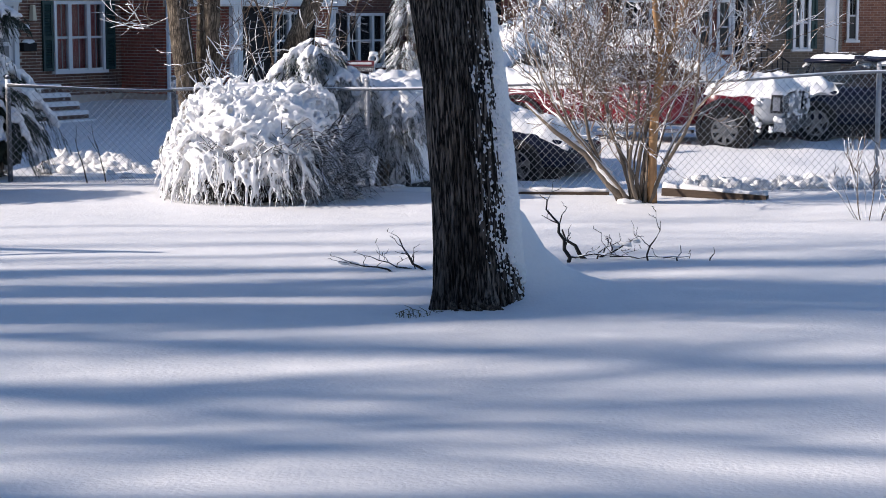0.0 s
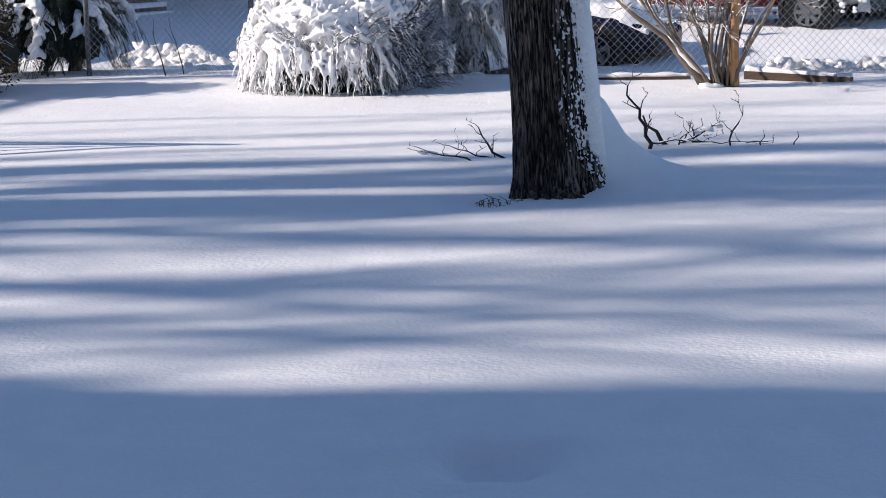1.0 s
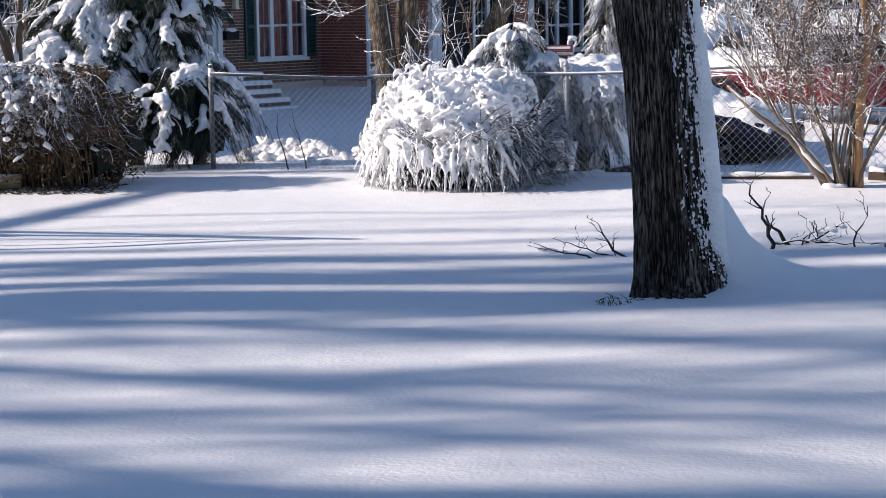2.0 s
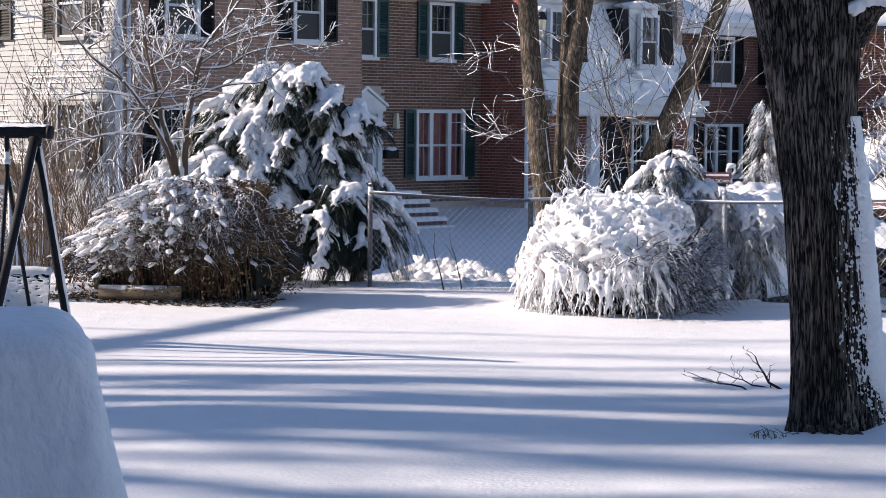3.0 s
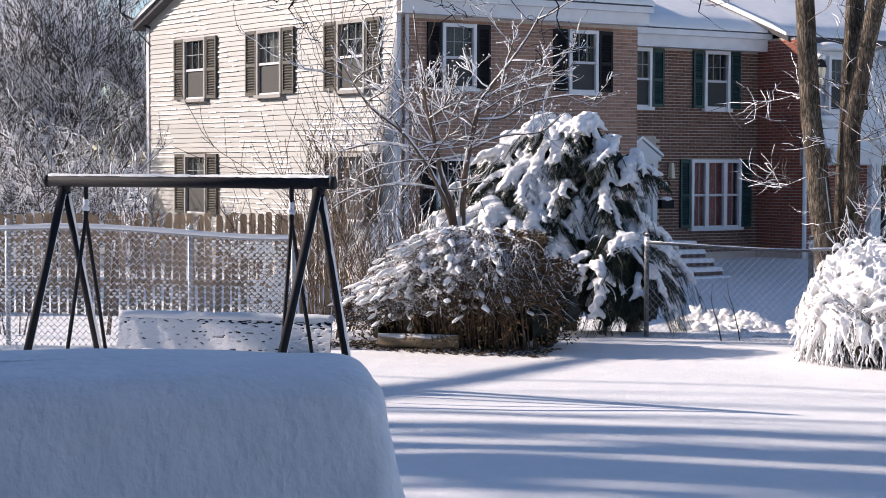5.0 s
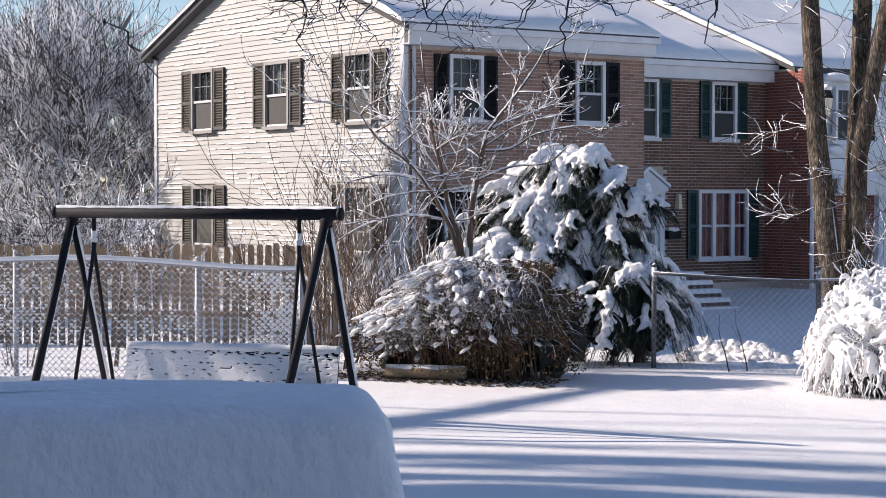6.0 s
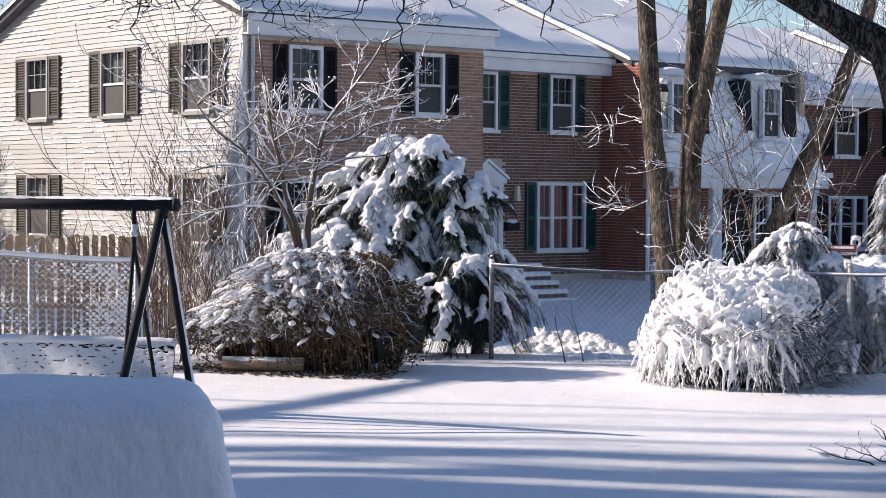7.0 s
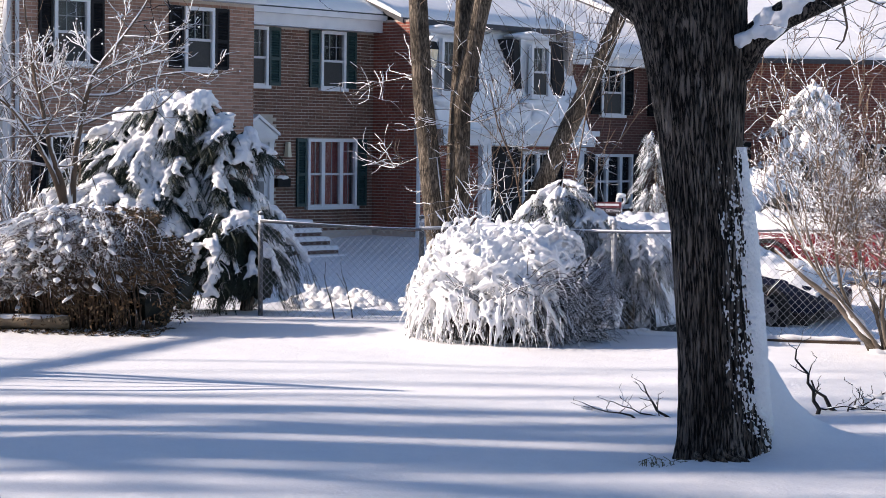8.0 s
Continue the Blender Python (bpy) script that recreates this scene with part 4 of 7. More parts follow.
    tagged(part("twig_tangle", tw, M_TWIG_D, t), kind="stuff")
    tw = Mesh()
    for k in range(20):
        p = Vector((0.6, -0.25, 2.9)).lerp(Vector((1.9, -0.2, 3.8)), k / 19)
        grow(rng, p, (rng.uniform(-0.1, 1), rng.uniform(-0.5, 0.5), rng.uniform(-0.9, 0.1)), rng.uniform(0.6, 1.1), 0.013, 1, sink, 3, 0.5, -0.05, (3, 4), 0.8, 0.6)
    tagged(part("drooping_twiggery", tw, M_TWIG_W, t, "thin twigs lined with snow"), kind="stuff")
    # shade-casting crown above the view
    cr = Mesh()

    def sink2(level, pts, rad):
        cr.tube(pts, rad, 5 if level < 2 else 3, cap=False)
    for k in range(6):
        grow(rng, (0.1, 0.5, 4.2 + 0.25 * k), (rng.uniform(-1, 1), rng.uniform(-1, 1), 0.6), 3.0, 0.09, 1, sink2, 3, 0.3, 0.2, (3, 4), 0.7)
    part("crown", cr, M_TWIG_D, t)


near_tree()

# tuft of grass at its foot
tuft = thing("grass_tuft", pose(-0.22, 11.62, ground_z(-0.22, 11.62)), "dry grass tuft poking out of the snow at a trunk", "grass")
g, rng = Mesh(), random.Random(11)
for k in range(34):
    a, l = rng.uniform(0, 6.28), rng.uniform(0.03, 0.09)
    x0, y0 = rng.uniform(-0.06, 0.3), rng.uniform(-0.08, 0.06)
    g.tube([(x0, y0, -0.02), (x0 + 0.3 * l * math.cos(a), y0 + 0.3 * l * math.sin(a), l * 0.6), (x0 + l * math.cos(a), y0 + l * math.sin(a) * 0.6, l * rng.uniform(0.3, 0.9))], [0.004, 0.003, 0.0015], 3, cap=False)
tagged(part("tuft", g, M_GRASS, tuft), kind="stuff")


def fallen_branch(x, y, lean, size, seed, label, r=0.014, spurs=1, snow=False, z=-0.03):
    rng = random.Random(seed)
    t = thing("fallen_branch", pose(x, y, ground_z(x, y)), label, "branch", "fallen branches in the snow")
    g = Mesh()
    crooked(g, rng, (0, 0, z), lean, size, r, spurs)
    tagged(part("wood", g, M_TWIG_D, t), kind="stuff")
    if snow:
        d = Vector(lean).normalized()
        for q, w in ((0.55, 0.014), (0.75, 0.02), (0.93, 0.016)):
            part("branch_snow", Mesh().blob(tuple(d * size * q + Vector((0, 0, 0.012 - 0.03 * q))), (w * 2.2, w, w), seed + int(9 * q), 0.6, 10, 8, pose(0, 0, 0, 0, 12, 0)), M_SNOW, t, smooth=True)

fallen_branch(-0.05, 13.5, (-0.75, 0, 0.62), 0.38, 36, "dark branch leaning out of the snow beside a trunk", 0.014, 2)
fallen_branch(-0.02, 13.55, (-1, 0, 0.12), 0.5, 37, "dark crooked twigs low over the snow", 0.01, 2)
fallen_branch(-0.3, 13.45, (-1, 0, 0.2), 0.42, 24, "thin fallen twig tipped with snow", 0.01, 2, True)
fallen_branch(0.97, 13.85, (-0.3, 0, 1), 0.58, 23, "forked dark branch standing out of the snow", 0.019, 3)
fallen_branch(0.9, 13.95, (-0.9, 0, 0.55), 0.42, 41, "dark branching twigs spread low over the snow", 0.012, 3)
fallen_branch(1.0, 13.9, (-0.75, 0.1, 0.3), 0.34, 42, "thin dark twigs spread low over the snow", 0.009, 3)
fallen_branch(1.14, 14.1, (-0.62, 0, 0.75), 0.34, 30, "dark broken stub leaning out of the snow", 0.022, 1)
fallen_branch(0.75, 14.2, (-0.8, 0, 0.5), 0.26, 31, "brown broken stub leaning out of the snow", 0.022, 0)
fallen_branch(0.98, 14.0, (1, 0, 0.02), 0.5, 25, "dark crooked twigs lying on the snow", 0.011, 3, z=0.03)
fallen_branch(1.12, 14.15, (1, 0, 0.36), 0.45, 26, "dark fallen branch with clots of snow", 0.019, 3, True)
fallen_branch(1.2, 14.05, (0.5, 0, 0.7), 0.26, 43, "thin dark twigs poking out of snow", 0.008, 3)
fallen_branch(1.3, 14.0, (1, 0, 0.06), 0.45, 27, "dark fallen twigs lying on the snow", 0.011, 3, z=0.03)
fallen_branch(1.58, 13.9, (0.1, 0, 1), 0.36, 29, "thin upright forked twig poking out of snow", 0.009, 3)
fallen_branch(1.68, 13.85, (1, 0, -0.05), 0.2, 32, "thin twig lying on the snow", 0.008, 0, z=0.03)
fallen_branch(1.8, 13.9, (0.25, 0, 1), 0.16, 33, "thin upright twig poking out of snow", 0.008, 0)
fallen_branch(2.04, 13.95, (0.35, 0, 1), 0.15, 28, "small lone twig poking out of snow", 0.007, 0)
fallen_branch(0.78, 13.95, (-0.55, 0, 0.8), 0.3, 34, "thin dark twigs poking out of snow", 0.008, 1)
fallen_branch(0.7, 13.0, (-0.35, 0, 1), 0.3, 35, "thin bent twig in the snowdrift", 0.006, 0)

# ---------------------------------------------------------------- fences
def chain_fence(name, line, height, label, wire, wr, rail_mat, cell=0.039, sag=0.0, post_every=None, snow_rail=0.0, rise=None, clog=0.0, post_mat=None):
    t = thing(name, pose(line[0][0], line[0][1], 0), label, "fence")
    ox, oy = line[0]
    mesh = Mesh()
    total = sum(math.dist(a, b) for a, b in zip(line, line[1:]))

    def at(s):
        for (a, b) in zip(line, line[1:]):
            l = math.dist(a, b)
            if s <= l or b == line[-1]:
                k = s / l
                return a[0] + (b[0] - a[0]) * k, a[1] + (b[1] - a[1]) * k
            s -= l

    def top(s):
        return (height if rise is None else rise(at(s)[0])) - sag * math.sin(math.pi * ((s / 2.6) % 1.0)) + 0.015 * math.sin(s * 1.9)
    n = int(total / cell)
    rows = int(height / cell)
    for i in range(n):
        pts = []
        for j in range(rows + 1):
            s = (i + (j + i) % 2) * cell
            s = min(max(s, 0), total - 1e-3)
            x, y = at(s)
            base = ground_z(x, y) - 0.06
            h = base + (top(s) - base) * j / rows
            pts.append((x - ox, y - oy + (0.006 if j % 2 else -0.006), h))
        mesh.tube(pts, [wr] * len(pts), 3, cap=False)
    part("mesh", mesh, wire, t, "diamond chain-link mesh")
    if clog:
        # snow caught in the meshes, thickest towards the far end and in drifts
        rng, g = random.Random(19), Mesh()
        for i in range(1, n - 1):
            for j in range(1 + i % 2, rows, 2):
                s = i * cell
                x, y = at(s)
                base = ground_z(x, y) - 0.06
                full = clog + 0.5 * smoothstep(total - 0.9, total - 0.3, s) + 0.5 * nz(s, j * 0.16, 0.9) + 0.3 * smoothstep(total - 2.6, total - 3.2, s)
                if rng.random() < full + 0.12:
                    f = min(1.0, max(0.35, full + rng.uniform(-0.2, 0.2)))
                    g.blob((x - ox, y - oy, base + (top(s) - base) * (j - 0.75 + 0.5 * f) / rows), (cell * (0.42 + 0.45 * f), 0.012, cell * (0.18 + 0.5 * f)), i + j, 0.35, 6, 4, pose(0, 0, 0, 0, 0, 24))
        tagged(part("mesh_snow", g, M_SNOW, t, "snow caught in the wire meshes", smooth=True), kind="stuff")
    k = int(total / 0.25)
    g = Mesh().tube([(at(total * i / k)[0] - ox, at(total * i / k)[1] - oy, top(total * i / k)) for i in range(k + 1)], [0.018] * (k + 1), 8)
    part("top_rail", g, rail_mat, t, smooth=True)
    if snow_rail:
        g = Mesh().tube([(at(total * i / k)[0] - ox, at(total * i / k)[1] - oy, top(total * i / k) + 0.025) for i in range(k + 1)], [snow_rail * (0.8 + 0.3 * nz(i * 0.3, 1, 1.0)) for i in range(k + 1)], 6)
        part("rail_snow", g, M_SNOW, t, smooth=True)
    for x, y in (line if post_every is None else [at(q) for q in post_every]):
        b = ground_z(x, y) - 0.1
        zt = (height if rise is None else rise(x)) + 0.06
        p = part("post", Mesh().tube([(x - ox, y - oy + 0.03, b), (x - ox, y - oy + 0.03, zt)], [0.027, 0.027], 10), post_mat or rail_mat, t, smooth=True)
        part("cap", Mesh().blob((x - ox, y - oy + 0.03, zt + 0.02), (0.031, 0.031, 0.026), 1, 0.1), post_mat or rail_mat, p, smooth=True)
    return t


chain_fence("chain_link_fence", FENCE[:2], 1.06, "sagging galvanised chain-link fence edged with snow", M_GALV, 0.003, M_RAIL, sag=0.06, rise=lambda x: 1.07)
chain_fence("chain_link_fence", FENCE[1:], 1.15, "galvanised chain-link fence with a snow-dusted top rail", M_GALV, 0.003, M_RAIL_L, post_mat=M_GALV, post_every=(2.16, 7.485, 11.4), rise=lambda x: 1.03 + 0.018 * (x + 2.83) + 0.06 * smoothstep(1.5, 4.6, x))
chain_fence("chain_link_fence", [(-13.6, 16.1), (-10.85, 17.3), (-9.1, 18.07), (-8.1, 18.52)], 1.23, "chain-link fence crusted with snow in front of wooden pickets", M_WIRE_W, 0.0048, M_WIRE_W, cell=0.033, snow_rail=0.036, clog=0.2, post_mat=M_GALV, rise=lambda x: 1.23 - 0.1 * smoothstep(-10.6, -8.2, x))

PK = thing("picket_fence", pose(-15.4, 20.1, 0), "weathered brown wooden picket fence dusted with snow", "fence")
dx, dy, n = (-9.3 + 15.4), (23.3 - 20.1), 62
proto = make("picket", Mesh().box(-0.042, 0.042, -0.014, 0.014, -0.1, 1.24).prism([(-0.042, 1.24), (0.042, 1.24), (0.022, 1.265), (-0.022, 1.265)], -0.014, 0.014), M_WOOD)
ang = math.atan2(dy, dx)
rng = random.Random(3)
for k in range(n):
    ob = new("picket", proto)
    ob.parent = PK
    ob.matrix_basis = pose(dx * k / n, dy * k / n, rng.uniform(-0.03, 0.02), 0, rng.uniform(-1.5, 1.5), math.degrees(ang))
part("rail", Mesh().tube([(0, 0.04, 0.95), (dx, dy + 0.04, 0.95)], [0.04, 0.04], 4).tube([(0, 0.04, 0.35), (dx, dy + 0.04, 0.35)], [0.04, 0.04], 4), M_WOOD, PK)

# timbers along the fence foot
for a, b, zz, dip in (((-0.85, 19.35), (0.7, 19.24), -0.05, 0), ((0.78, 19.22), (1.75, 19.2), -0.04, 0), ((2.3, 19.15), (3.3, 18.75), 0.01, 2.4)):
    L = math.dist(a, b)
    t = thing("landscape_timber", pose(a[0], a[1], zz, 0, dip, math.degrees(math.atan2(b[1] - a[1], b[0] - a[0]))), "brown landscape timber edging capped with snow at a fence", "timber", "edging timbers")
    part("beam", Mesh().box(0, L, -0.06, 0.06, -0.2, 0.06), M_TIMBER, t)
    g = Mesh()
    kk = int(L / 0.05)
    g.tube([(L * k / kk, 0.0, 0.062) for k in range(kk + 1)], [0.042 + 0.03 * nz(k, 1, 0.31) for k in range(kk + 1)], 8)
    part("snow_cap", g, M_SNOW, t, smooth=True)

# ---------------------------------------------------------------- snow-buried table
def snow_table():
    t = thing("patio_table", Matrix.Translation((-1.785, 4.62, 0)) @ pose(0, 0, 0, 0, 0, 25), "patio table buried under a tall rounded block of snow", "table")
    L, D, Hh = 1.75, 0.95, 1.355
    part("tabletop", Mesh().box(-L + 0.1, -0.1, 0.08, D - 0.08, 0.7, 0.74), M_PLASTIC, t)
    for x in (-L + 0.2, -0.2):
        for y in (0.18, D - 0.18):
            part("leg", Mesh().tube([(x, y, -0.05), (x, y, 0.7)], [0.025, 0.025], 8), M_PLASTIC, t)
    g = Mesh()
    n, rings = 260, 130
    r = 0.13

    def outline(k, grow_):
        """A rounded rectangle round the block."""
        w = 2 * math.pi * k / n
        c, s = math.cos(w), math.sin(w)
        e = 0.16
        sx, sy = math.copysign(abs(c) ** e, c), math.copysign(abs(s) ** e, s)
        return (-L / 2 + sx * (L / 2 + grow_), D / 2 + sy * (D / 2 + grow_))
    for j in range(rings + 1):
        q = j / rings
        if q < 0.62:
            z = (Hh - r) * q / 0.62
            gr = 0.27 * (1 - q / 0.62)
        else:
            a = (q - 0.62) / 0.38
            if a < 0.5:
                w = a / 0.5 * math.pi / 2
                z, gr = Hh - r + r * math.sin(w), -r * (1 - math.cos(w))
            else:
                z, gr = Hh + 0.02 * (a - 0.5), -r - (D / 2 - r - 0.01) * (a - 0.5) / 0.5
        for k in range(n):
            x, y = outline(k, gr)
            wob = 0.014 * noise.noise(Vector((x * 4, y * 4, z * 1.6))) + 0.007 * noise.noise(Vector((x * 9, y * 9, z * 6))) + 0.003 * noise.noise(Vector((x * 22, y * 22, z * 14)))
            zz = z + 0.02 * noise.noise(Vector((x * 2.2, y * 2.2, 7))) * smoothstep(0.6, 1.4, z)
            g.v.append((x + wob * (1 if x > -L / 2 else -1), y - wob, zz))
    for j in range(rings):
        for k in range(n):
            k2 = (k + 1) % n
            g.f.append((j * n + k, j * n + k2, (j + 1) * n + k2, (j + 1) * n + k))
    g.f.append(tuple(rings * n + k for k in range(n)))
    part("snow_block", g, M_SNOWBLOCK, t, "smooth rounded block of deep snow", smooth=True)


snow_table()

# ---------------------------------------------------------------- swing
def swing():
    t = thing("garden_swing", pose(-7.25, 14.35, 0), "black steel garden swing frame with a snow-covered hanging bench", "swing")

    def P(x, y, z):
        return Vector((x + 7.25, y - 14.35, z))
    a, b = P(-8.69, 14.53, 1.765), P(-5.86, 14.14, 1.765)
    bar = part("top_bar", Mesh().tube([a, b], [0.05, 0.05], 14), M_BLACK, t, smooth=True)
    for e, d in ((a, -1), (b, 1)):
        part("end_cap", Mesh().tube([e, e + Vector((0.03 * d, 0, 0))], [0.056, 0.052], 14), M_BLACK, bar, smooth=True)
    g = Mesh().tube([a.lerp(b, k / 90) + Vector((0, 0, 0.038)) for k in range(91)], [0.026 + 0.01 * nz(k, 2, 0.37) for k in range(91)], 8)
    part("bar_snow", g, M_SNOW, bar, smooth=True)
    # each end stands on a pair of splayed legs
    for apex, feet in ((P(-8.54, 14.53, 1.74), (P(-8.6, 13.84, -0.05), P(-8.47, 15.1, -0.05))), (P(-5.98, 14.16, 1.74), (P(-6.12, 13.48, -0.05), P(-5.93, 14.79, -0.05)))):
        for k, f in enumerate(feet):
            leg = part("leg", Mesh().tube([apex, f], [0.036, 0.036], 12), M_BLACK, t, smooth=True)
            off = Vector((0.026, -0.006, 0.004)) if k else Vector((0.03, 0.012, 0.0))
            g = Mesh().tube([apex.lerp(f, 0.05 + 0.05 * q) + off for q in range(19)], [(0.017 if k else 0.007) + 0.005 * nz(q, k, 0.9) for q in range(19)], 7)
            part("leg_snow", g, M_SNOW, leg, smooth=True)
        part("joint_plate", Mesh().blob(apex + Vector((0, 0, -0.03)), (0.06, 0.05, 0.05), 1, 0.1, 10, 8), M_BLACK, t, smooth=True)
    for hx, hy, lows in ((-8.31, 14.5, ((-8.32, 14.1, 0.02), (-8.23, 14.76, 0.02))), (-6.22, 14.16, ((-6.2, 13.85, 0.02), (-6.13, 14.5, 0.02)))):
        mid = P(hx, hy, 1.45)
        h = part("hanger", Mesh().tube([P(hx, hy, 1.73), mid], [0.02, 0.02], 8), M_BLACK, t)
        part("bracket_snow", Mesh().blob(P(hx, hy, 1.53), (0.036, 0.036, 0.03), 2, 0.4).blob(P(hx, hy, 1.58), (0.025, 0.025, 0.05), 3, 0.4), M_SNOW, h, smooth=True)
        for low in lows:
            part("rod", Mesh().tube([mid, P(*low)], [0.017, 0.017], 8), M_BLACK, h)
    # bench between the rods, its back leaning away
    turn = math.degrees(math.atan2(-0.29, 1.91))
    ms = Matrix.Translation(P(-7.2, 14.2, 0.2)) @ pose(0, 0, 0, 0, 0, turn)
    part("seat", Mesh().box(-1.06, 1.06, -0.3, 0.22, -0.05, 0.0, ms), M_BLACK, t)
    mb = Matrix.Translation(P(-6.97, 14.4, 0.25)) @ pose(0, 0, 0, -12, 0, 4)
    part("backrest", Mesh().box(-0.95, 0.95, 0.0, 0.04, -0.1, 0.36, mb), M_BLACK, t)
    g = Mesh()
    nu, nv = 300, 72
    for j in range(nv + 1):
        for i in range(nu + 1):
            x = -0.96 + 1.92 * i / nu
            z = -0.1 + 0.5 * j / nv
            e = 0.2 * noise.noise(Vector((x * 5, z * 8, 1))) + noise.noise(Vector((x * 22 + z * 30, z * 75, 5)))
            bias = 0.4 + 0.9 * smoothstep(0.35, 0.38, z) + 0.3 * smoothstep(0.08, -0.02, z) + 0.12 * smoothstep(-0.2, -0.6, x) - 0.34 * smoothstep(0.365, 0.35, z) * smoothstep(0.31, 0.335, z)
            d = -0.014 + 0.024 * smoothstep(-0.14, 0.0, e + bias) + 0.003 * e
            g.v.append(tuple(mb @ Vector((x, -max(-0.02, min(0.05, d)), z))))
    for j in range(nv):
        for i in range(nu):
            q = j * (nu + 1) + i
            g.f.append((q, q + 1, q + nu + 2, q + nu + 1))
    part("back_snow", g, M_SNOW, t, "patchy snow stuck to the bench back", smooth=True)
    g = Mesh().tube([mb @ Vector((-0.96 + 1.92 * k / 60, 0.01, 0.385)) for k in range(61)], [0.036 + 0.01 * nz(k, 5, 0.33) for k in range(61)], 8)
    part("top_snow", g, M_SNOW, t, smooth=True)
    g = Mesh().blob((0, 0, 0), (1.1, 0.3, 0.12), 9, 0.3, 40, 10, None, 0.0, 3.0)
    g.v = [tuple(ms @ Vector((v[0] - 0.03, v[1] - 0.05, max(0.0, v[2]) + 0.02))) for v in g.v]
    part("seat_snow", g, M_SNOW, t, smooth=True)


swing()

# ---------------------------------------------------------------- snow-laden bushes
def strand(g, p, out, drop, r, rng, n=7, lumpy=0.35):
    """A drooping finger of snow that leaves p along out and falls."""
    pts, rad = [], []
    o = Vector(out)
    for k in range(n + 1):
        q = k / n
        pts.append(Vector(p) + o * (1 - (1 - q) ** 2) + Vector((rng.uniform(-1, 1) * 0.012, rng.uniform(-1, 1) * 0.012, -drop * q ** 1.8)))
        rad.append(max(0.004, r * (1 - 0.75 * q ** 1.5) * (1 + lumpy * rng.uniform(-1, 1))))
    g.tube(pts, rad, 6)


def weeping_bush():
    rng = random.Random(8)
    cx, cy = -1.76, 18.75
    t = thing("weeping_bush", pose(cx, cy, -0.06), "round weeping bush smothered in bright drooping snow", "bush")
    a, b, h = 0.94, 0.8, 1.19
    # solid core, its dark colour standing in for shade inside the bush
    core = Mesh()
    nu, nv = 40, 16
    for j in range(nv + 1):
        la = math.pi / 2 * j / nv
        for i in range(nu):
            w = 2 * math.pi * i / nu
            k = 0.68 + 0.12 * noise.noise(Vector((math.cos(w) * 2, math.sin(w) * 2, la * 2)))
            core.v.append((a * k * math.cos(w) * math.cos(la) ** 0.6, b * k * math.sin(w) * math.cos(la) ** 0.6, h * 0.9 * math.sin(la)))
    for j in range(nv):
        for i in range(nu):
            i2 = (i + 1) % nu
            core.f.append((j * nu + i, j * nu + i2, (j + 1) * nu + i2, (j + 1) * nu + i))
    part("shade_core", core, M_TWIG_D, t, smooth=True)
    tw, cap, fine = Mesh(), Mesh(), Mesh()

    def uncovered(w, la, d):
        """1 on the lower flank that the snow left bare."""
        return smoothstep(-0.05, 0.3, math.cos(w) - 0.2 - 0.95 * max(0.0, la - 0.25) + 0.3 * noise.noise(d * 4))

    def skin(w, la, k):
        return Vector((a * k * math.cos(w) * math.cos(la) ** 0.6, b * k * math.sin(w) * math.cos(la) ** 0.6, h * k * math.sin(la)))
    nu, nv = 300, 100
    for j in range(nv + 1):
        la = 0.3 + (math.pi / 2 - 0.3) * j / nv
        for i in range(nu):
            w = 2 * math.pi * i / nu
            d = Vector((math.cos(w) * math.cos(la), math.sin(w) * math.cos(la), math.sin(la)))
            low = smoothstep(0.95, 0.3, la)
            sw = w + 0.35 * noise.noise(d * 2.5) - 0.5 * la
            mat1 = 1 - 2.2 * abs(noise.noise(Vector((math.cos(sw) * 9, math.sin(sw) * 9, la * 3.2 + 7))))
            mat2 = 1 - 2.2 * abs(noise.noise(Vector((math.cos(sw) * 22, math.sin(sw) * 22, la * 7 + 3))))
            lump = (0.8 * noise.noise(d * 5.0) + 0.4 * noise.noise(d * 12) + 0.34 * mat1 + 0.2 * mat2) * (1 - 0.5 * smoothstep(0.7, 1.3, la))
            k = 0.97 + 0.17 * lump - 0.4 * uncovered(w, la, d) - (0.1 + 0.2 * max(0.0, noise.noise(d * 7 + Vector((3, 1, 0))))) * low
            cap.v.append(tuple(skin(w, la, k)))
    for j in range(nv):
        for i in range(nu):
            i2 = (i + 1) % nu
            cap.f.append((j * nu + i, j * nu + i2, (j + 1) * nu + i2, (j + 1) * nu + i))
    cap.f.append(tuple(reversed(range(nu))))
    cap.f.append(tuple(nv * nu + i for i in range(nu)))
    g = cap

    def trail(sheet, w, la, length, r, proud, drift, sides):
        """A snow-coated shoot that creeps down over the crown, then hangs free."""
        pts, rad, n = [], [], 9
        z = None
        for k in range(n + 1):
            q = k / n
            if la > 0.42:
                p = skin(w, la, proud + 0.07 * math.sin(3 * q + w * 7 + la * 9))
                la -= length / n * rng.uniform(0.2, 1.2)
                w += (drift + rng.uniform(-1.5, 1.5)) * length / n
            else:
                p = pts[-1] + Vector((math.cos(w) * 0.09 + drift * 0.22, math.sin(w) * 0.09, -1)) * (length / n) + Vector((rng.uniform(-1, 1), rng.uniform(-1, 1), 0)) * 0.012 if pts else skin(w, la, proud)
            if p.z < 0.015:
                break
            pts.append(p)
            rad.append(max(0.0035, r * (1 - 0.7 * q ** 1.6) * rng.uniform(0.6, 1.35)))
        if len(pts) > 2:
            sheet.tube(pts, rad, sides)
